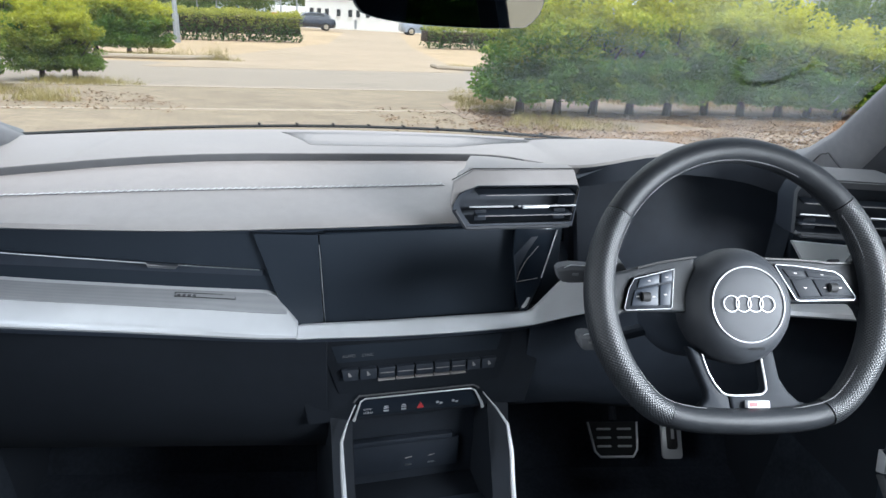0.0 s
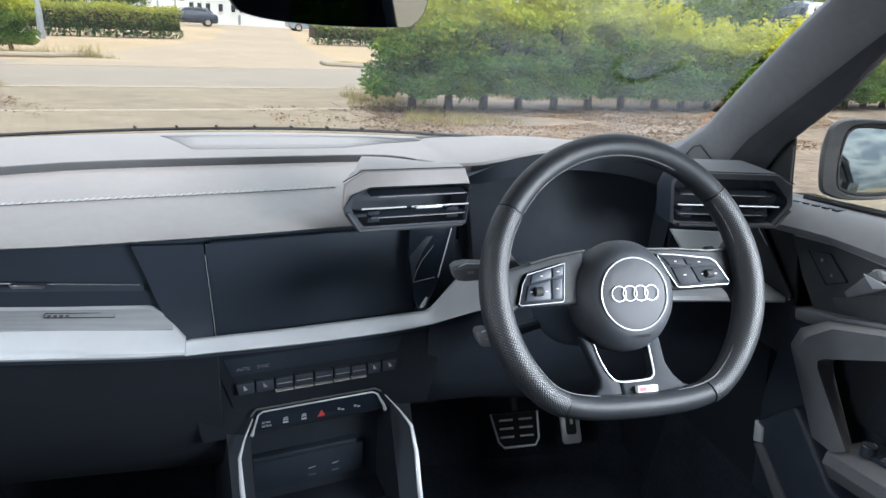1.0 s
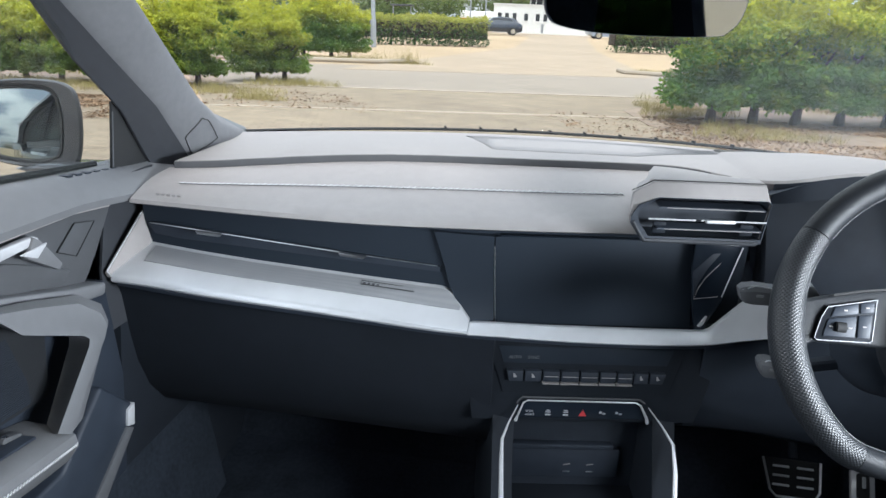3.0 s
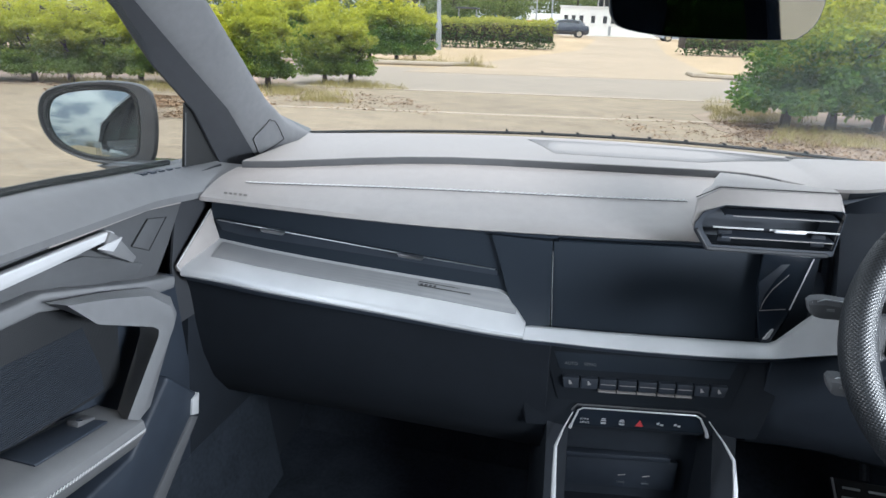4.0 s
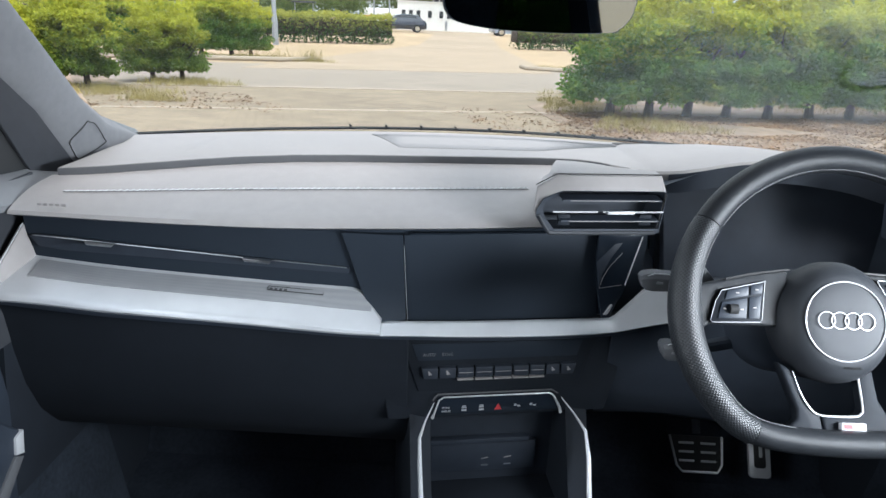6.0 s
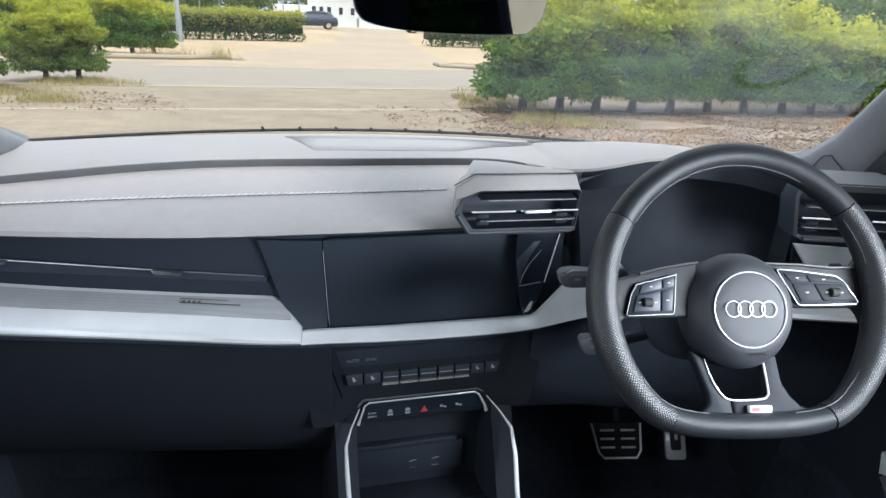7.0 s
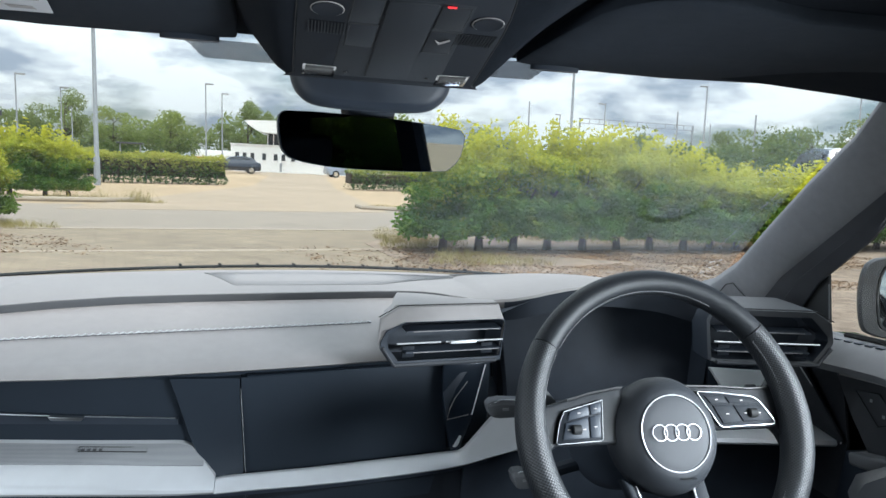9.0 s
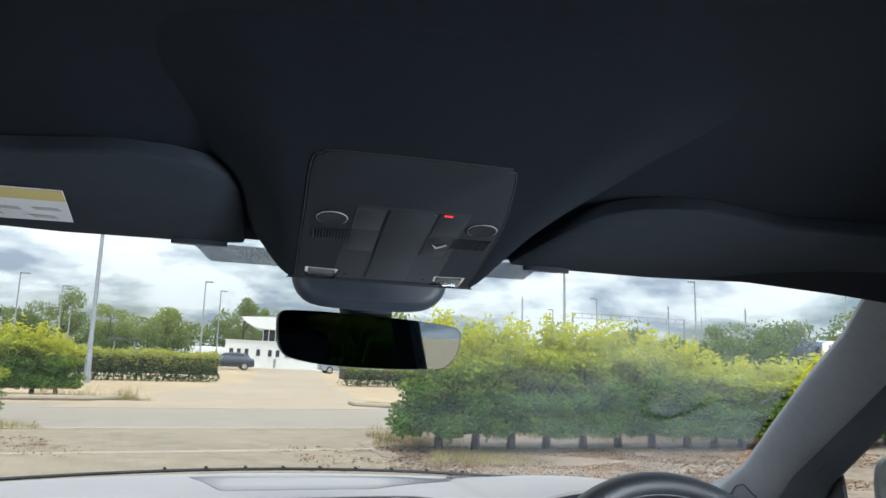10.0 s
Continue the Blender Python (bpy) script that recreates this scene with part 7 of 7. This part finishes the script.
def make_tree(at, h, w, seed, mat, n=3600, size=0.27, label="leafy green tree on a slim trunk", trunk=0.3):
    rng = np.random.default_rng(seed)
    t = thing("tree", at, label, "tree", "background trees")
    at = Vector(at)
    part("trunk", tube([at + Vector((0.05 * h * math.sin(u * 2 + seed) * 0.3, 0, u * h * 0.85)) for u in frange(0, 1, 7)], 0.1, 7, False, 1.0, [0.02 * h, 0.016 * h, 0.014 * h, 0.011 * h, 0.008 * h, 0.005 * h, 0.002 * h]), BARK, t, "slim trunk")
    limbs, cs = [], []
    for k in range(16):
        a, z = rng.uniform(0, 6.28), h * rng.uniform(trunk, 0.85)
        spread = w * 0.5 * (1 - 0.55 * max(0, (z / h - 0.45) / 0.55)) * rng.uniform(0.35, 1.0)
        p = at + Vector((0, 0, z))
        q = p + Vector((math.cos(a) * spread, math.sin(a) * spread, h * 0.08))
        limbs.append(tube([p - Vector((0, 0, h * 0.06)), p.lerp(q, 0.6), q], 0.05, 5, False, 1.0, [0.007 * h, 0.004 * h, 0.0015 * h]))
        cs.append(blob(rng, n // 16, q, np.array((0.21 * w, 0.21 * w, 0.13 * h)) * rng.uniform(0.6, 1.15), 0.3))
    part("limbs", join(*limbs), BARK, t, "branches")
    leaf_cloud("crown", np.concatenate(cs), size, mat, t, "uneven crown of leaves", seed, 0.3)
    return t


trees = [(-31, 88, 6.6, 7, 0), (-26.5, 86, 8.2, 6, 0), (-24, 92, 5.5, 4, 0), (-20.5, 82, 6.0, 5.5, 1), (-16.0, 80, 5.2, 6.0, 1), (-12.8, 72, 5.5, 4.5, 1), (-9, 95, 6.5, 5, 0), (-6.6, 90, 8.8, 4.5, 0), (-4.0, 97, 7.8, 4.5, 0), (-37, 84, 7.0, 7, 0), (-44, 80, 7.5, 8, 0), (-36, 70, 4.2, 6, 1)]
for k, (x, y, h, w, kind) in enumerate(trees):
    make_tree((x, y, 0), h, w, 40 + k, TREE_LEAF if kind else DARK_LEAF, label="young bright green tree" if kind else "dark green tree in the distance", trunk=0.12 if kind else 0.25)
for k in range(16):
    x = 17 + k * 3.6
    make_tree((x, 62 + 6 * math.sin(k * 1.7) - 0.25 * k, 0), 4.0 + 0.24 * k + 0.7 * math.sin(k * 2.3), 6.0, 80 + k, DARK_LEAF, 3000, 0.30, "dark green tree in the distance", 0.05)
for k, h in enumerate((2.7, 2.9, 2.8, 3.2, 3.5, 4.2, 4.0, 4.4)):
    a = 0.50 + 0.052 * k
    make_tree((30 * math.sin(a), 30 * math.cos(a), 0), h, 2.9, 150 + k, TREE_LEAF, 2600, 0.17, "bright green bushy tree beyond the parking bays", 0.05)
make_tree((13.8, 19.0, 0), 2.5, 3.2, 130, TREE_LEAF, 2600, 0.16, "bushy green tree beyond the hedge", 0.05)
make_tree((18.0, 21.5, 0), 3.4, 4.0, 131, TREE_LEAF, 2600, 0.16, "bushy green tree beyond the hedge", 0.05)


def far_wood(name, x0, x1, y, h, n, seed):
    rng = np.random.default_rng(seed)
    x = rng.uniform(x0, x1, n)
    top = h * (0.72 + 0.25 * np.sin(x * 0.31 + seed) * np.sin(x * 0.13) + 0.12 * np.sin(x * 0.9))
    c = np.stack([x, y + rng.normal(size=n) * 2.5, rng.uniform(0, 1, n) ** 0.7 * top], 1)
    ob = leaf_cloud(name, c, 1.0, DARK_LEAF, None, "", seed)
    tagged(ob, "far belt of dark green trees along the horizon", "woods", kind="stuff")


far_wood("far_woods", -130, 6, 128, 8.5, 9000, 21)
far_wood("far_woods", 14, 150, 110, 9.5, 11000, 22)


# ---- lamp posts ----
def make_post(x, y, h, head=0, r=0.06):
    p = thing("street_lamp", (x, y, 0), "tall slim galvanised lamp post" if head else "tall plain galvanised pole", "lamp post", "lamp posts")
    # the car park falls a little to one side
    tip = Vector((x - 0.020 * h, y, h))
    base = Vector((x, y, 0))
    part("post", tube([base, base.lerp(tip, 0.12), base.lerp(tip, 0.13), tip], r, 8, False, 1.0, [r * 1.3, r * 1.3, r, r * 0.6]), GALV, p, "grey steel post")
    if head:
        part("lamp_head", box(tip + Vector((0.25 * head, 0, 0.02)), (0.55, 0.22, 0.09), None, 0.02), GALV, p, "flat lamp head")
    return p


make_post(-7.21, 26.5, 8.0, 1, 0.085)
for x, y, h, hd, r in ((-16.5, 45, 5.5, 1, 0.06), (-17.2, 55, 5.7, 1, 0.06), (-6.5, 50, 6.2, 1, 0.06), (-6.5, 60, 6.5, 1, 0.07), (12.2, 30, 9.0, 1, 0.075), (20.3, 60, 7.8, 0, 0.10), (23.1, 50, 6.9, -1, 0.07), (27.2, 70, 7.7, -1, 0.09), (26.4, 45, 6.2, 0, 0.09), (28.6, 45, 8.1, -1, 0.08), (29.1, 40, 5.8, 0, 0.08), (32.4, 35, 8.0, 1, 0.07), (-18, 60, 4.7, 0, 0.06), (33.6, 52, 6.2, 0, 0.06), (4.6, 70, 9.0, 0, 0.06)):
    make_post(x, y, h, hd, r)

gan = thing("gantry", (30, 62, 0), "pale steel overhead line gantry", "gantry")
for x in (26.0, 38.0):
    part("leg", box((x, 62, 3.4), (0.14, 0.14, 6.8)), GALV, gan)
part("beam", join(box((32, 62, 6.8), (12.2, 0.08, 0.05)), box((32, 62, 6.35), (12.2, 0.08, 0.05)), *[box((26 + k, 62, 6.57), (0.04, 0.05, 0.45)) for k in range(13)]), GALV, gan, "open steel beam")


# ---- white building with a wing roof ----
def make_building():
    b = thing("white_building", (-1, 75, 0), "low white building with small square windows and a wing roof", "building")
    x0, x1, y, h = -7.3, 9.0, 75.0, 2.75
    part("wall", prism([(x0, y, -0.1), (x1, y, -0.1), (x1, y, h), (x0, y, h)], (0, 8, 0)), WHITE_WALL, b, "white rendered wall")
    part("coping", prism([(x0 - 0.1, y - 0.08, h), (x1, y - 0.08, h), (x1, y - 0.08, h + 0.12), (x0 - 0.1, y - 0.08, h + 0.12)], (0, 8, 0)), WHITE_WALL, b)
    for k, x in enumerate((-6.65, -5.9, -5.1, -3.9, -2.7, -1.9, -0.9, 0.2, 1.3, 2.4, 3.6)):
        w = part("window", prism([(x - 0.2, y - 0.02, 1.25), (x + 0.2, y - 0.02, 1.25), (x + 0.2, y - 0.02, 1.95), (x - 0.2, y - 0.02, 1.95)], (0, 0.1, 0)), DARK_GLASS, b, "small dark square window")
        part("sill", box((x, y - 0.06, 1.22), (0.5, 0.1, 0.05)), WHITE_WALL, w)
    part("wing_roof", loft([[(x, yy, z) for x, z in ((-5.9, 5.25), (-5.6, 5.30), (8.0, 5.75), (8.0, 5.2), (-2.0, 4.05), (-4.2, 4.15), (-5.4, 4.75))] for yy in (74.2, 82)]), WHITE_WALL, b, "curved white wing roof")
    part("clerestory", prism([(-3.7, 76, h), (8, 76, h), (8, 76, 4.6), (-2.2, 76, 4.1), (-3.7, 76, 4.1)], (0, 5, 0)), DARK_GLASS, b, "dark glazed band under the roof")
    for x in (-3.6, -3.0, -2.3, 1.0, 4.0):
        part("mullion", box((x, 75.95, 3.5), (0.10, 0.1, 1.4)), WHITE_WALL, b)
    part("door", box((-2.15, 74.97, 0.55), (0.25, 0.06, 0.9)), GALV, b, "small grey hatch")


make_building()


# ---- parked cars ----
def make_car(x, y, turn, mat, label, length=4.3, tall=1.0):
    root = thing("parked_car", local=pose(x, y, 0, 0, 0, turn) @ Matrix.Diagonal((1, 1, tall, 1)), label=label, category="car", group="parked cars")
    L = length / 2
    prof = [(-L, 0.35), (-L, 0.75), (-L * 0.96, 0.95), (-L * 0.80, 1.05), (-L * 0.62, 1.42), (-L * 0.1, 1.48), (L * 0.25, 1.40), (L * 0.52, 1.0), (L * 0.88, 0.85), (L, 0.65), (L, 0.35), (L * 0.9, 0.25), (-L * 0.9, 0.25)]
    rows = []
    for v, k in ((-0.88, 0.90), (-0.84, 0.98), (-0.6, 1.0), (0.6, 1.0), (0.84, 0.98), (0.88, 0.90)):
        rows.append([(a * k, v * (0.78 if z > 1.1 else 1.0), 0.25 + (z - 0.25) * (k if z > 1 else 1)) for a, z in prof])
    part("body", loft(rows), mat, root, "painted body")
    for s in (-1, 1):
        part("side_window", prism([(-L * 0.60, s * 0.79, 1.02), (-L * 0.50, s * 0.715, 1.34), (L * 0.20, s * 0.715, 1.34), (L * 0.44, s * 0.79, 1.02)], (0, s * 0.02, 0.012)), DARK_GLASS, root, "dark side windows")
        for ax in (-L * 0.60, L * 0.62):
            w = part("wheel", tube([(ax, s * 0.72, 0.32), (ax, s * 0.89, 0.32)], 0.32, 20), RUBBER, root, "black tyre")
            part("rim", tube([(ax, s * 0.885, 0.32), (ax, s * 0.90, 0.32)], 0.21, 16), CHROME, w, "pale alloy rim")
    part("rear_window", prism([(-L * 0.825, -0.60, 1.06), (-L * 0.825, 0.60, 1.06), (-L * 0.66, 0.54, 1.36), (-L * 0.66, -0.54, 1.36)], (-0.02, 0, 0.012)), DARK_GLASS, root, "dark rear window")
    return root


make_car(-5.6, 61.5, 180 + 10, CAR_BLUE, "dark blue hatchback parked beside the far hedge", 4.2)
make_car(4.1, 62.5, 10, CAR_SILVER, "silver-blue car parked by the far hedge", 4.2)
make_car(14.9, 17.0, 70, CAR_BLUE, "tall dark van parked behind the hedge", 4.6, 1.62)

# ---- signs and far clutter ----
sg = thing("station_sign", (-16.6, 42, 0), "small dark sign board on a post", "sign")
part("board", box((-17.0, 42, 3.05), (1.6, 0.08, 0.30)), SIGN_DARK, sg, "dark board with an unreadable pale line")
part("bar", box((-17.0, 41.95, 3.05), (1.2, 0.01, 0.08)), MARK_WHITE, sg)
part("post", tube([(-16.6, 42, 0), (-16.6, 42, 3.3)], 0.05, 6), GALV, sg)
tr = thing("train_carriage", (-8.0, 84, 1.0), "far yellow and white vehicle behind the hedge", "vehicle")
part("body", box((-9.5, 84, 1.3), (5.0, 2.2, 1.6), None, 0.15), WHITE_WALL, tr, "pale body")
part("stripe", box((-9.5, 82.88, 1.05), (5.02, 0.05, 0.5)), ORANGE, tr, "orange-yellow stripe")
sh = thing("shelter", (-16.5, 70, 0), "small dark shelter far behind the hedge", "shelter")
part("roof", box((-16.0, 70, 2.2), (2.2, 1.5, 0.15), None, 0.03), SIGN_DARK, sh)
for x in (-16.9, -15.1):
    part("post", box((x, 70, 1.1), (0.1, 0.1, 2.2)), GALV, sh)

# ---- dry grass and fallen leaves ----
def scatter(name, pts, size, mat, label, up, seed):
    rng = np.random.default_rng(seed)
    n = len(pts)
    c = np.asarray(pts)
    a = rng.uniform(0, 6.28, n)
    side = np.stack([np.cos(a), np.sin(a), np.zeros(n)], 1)
    s = size * rng.uniform(0.5, 1.4, n)[:, None]
    if up:
        tip = np.stack([rng.normal(size=n) * 0.35, rng.normal(size=n) * 0.35, np.ones(n)], 1)
        v = np.stack([c - side * 0.004 - np.array((0, 0, 0.0)), c + side * 0.004, c + tip * s + side * 0.0015], 1)
        f = np.arange(n * 3).reshape(n, 3)
    else:
        d2 = np.stack([-side[:, 1], side[:, 0], rng.normal(size=n) * 0.3], 1)
        v = np.stack([c - side * s, c + d2 * s * 0.5, c + side * s, c - d2 * s * 0.5 + np.array((0, 0, 0.01))], 1)
        f = np.arange(n * 4).reshape(n, 4)
    me = bpy.data.meshes.new(name)
    me.from_pydata(v.reshape(-1, 3).tolist(), [], f.tolist())
    me.materials.append(mat)
    tagged(new(name, me), label, "ground cover", kind="stuff")


def patch(rng, n, cx, cy, rx, ry, z=0.014):
    r, a = np.sqrt(rng.uniform(0, 1, n)), rng.uniform(0, 6.28, n)
    r = r * (0.75 + 0.25 * np.sin(a * 3 + cx))
    return np.stack([cx + rx * r * np.cos(a), cy + ry * r * np.sin(a), np.full(n, z)], 1)


rg = np.random.default_rng(77)
scatter("dry_grass", np.concatenate([patch(rg, 1500, -5.3, 9.6, 1.3, 0.8), patch(rg, 1200, -4.6, 11.2, 1.0, 0.6), patch(rg, 500, -4.2, 9.0, 0.5, 0.3), patch(rg, 1500, -7.6, 9.2, 2.2, 0.6), patch(rg, 1500, 1.7, 10.6, 0.9, 1.2), patch(rg, 900, 2.3, 8.6, 1.0, 0.8), patch(rg, 3000, -5.6, 17.7, 2.4, 0.5), patch(rg, 1200, 2.6, 19.2, 1.2, 0.5), patch(rg, 5000, 6.5, 12.0, 6, 1.0), patch(rg, 2500, -9, 11.5, 3, 1.2)]), 0.10, GRASS, "tufts of dry yellowish grass and weeds", True, 1)
scatter("weeds", np.concatenate([patch(rg, 300, -5.0, 17.9, 1.6, 0.3), patch(rg, 150, -4.0, 18.0, 0.4, 0.2)]), 0.32, GRASS, "taller dry weeds along the kerb", True, 4)
scatter("fallen_leaves", np.concatenate([patch(rg, 9000, 5.0, 9.6, 4.0, 1.1), patch(rg, 2500, 2.0, 8.8, 1.3, 1.3), patch(rg, 350, -4.4, 9.6, 1.6, 1.3), patch(rg, 5000, -6.3, 7.9, 2.0, 0.9), patch(rg, 700, -5.2, 6.9, 0.8, 0.7), patch(rg, 2500, 8.5, 9.8, 2.5, 1.6), patch(rg, 700, -8, 9.0, 1.5, 1.0), patch(rg, 6000, 4.5, 7.8, 3.6, 1.2), patch(rg, 1500, 2.4, 7.2, 1.6, 0.9), patch(rg, 400, 0.6, 8.8, 1.2, 1.4), patch(rg, 500, -3.5, 9.0, 1.4, 1.2)]), 0.019, LITTER, "brown fallen leaves scattered on the ground", False, 2)
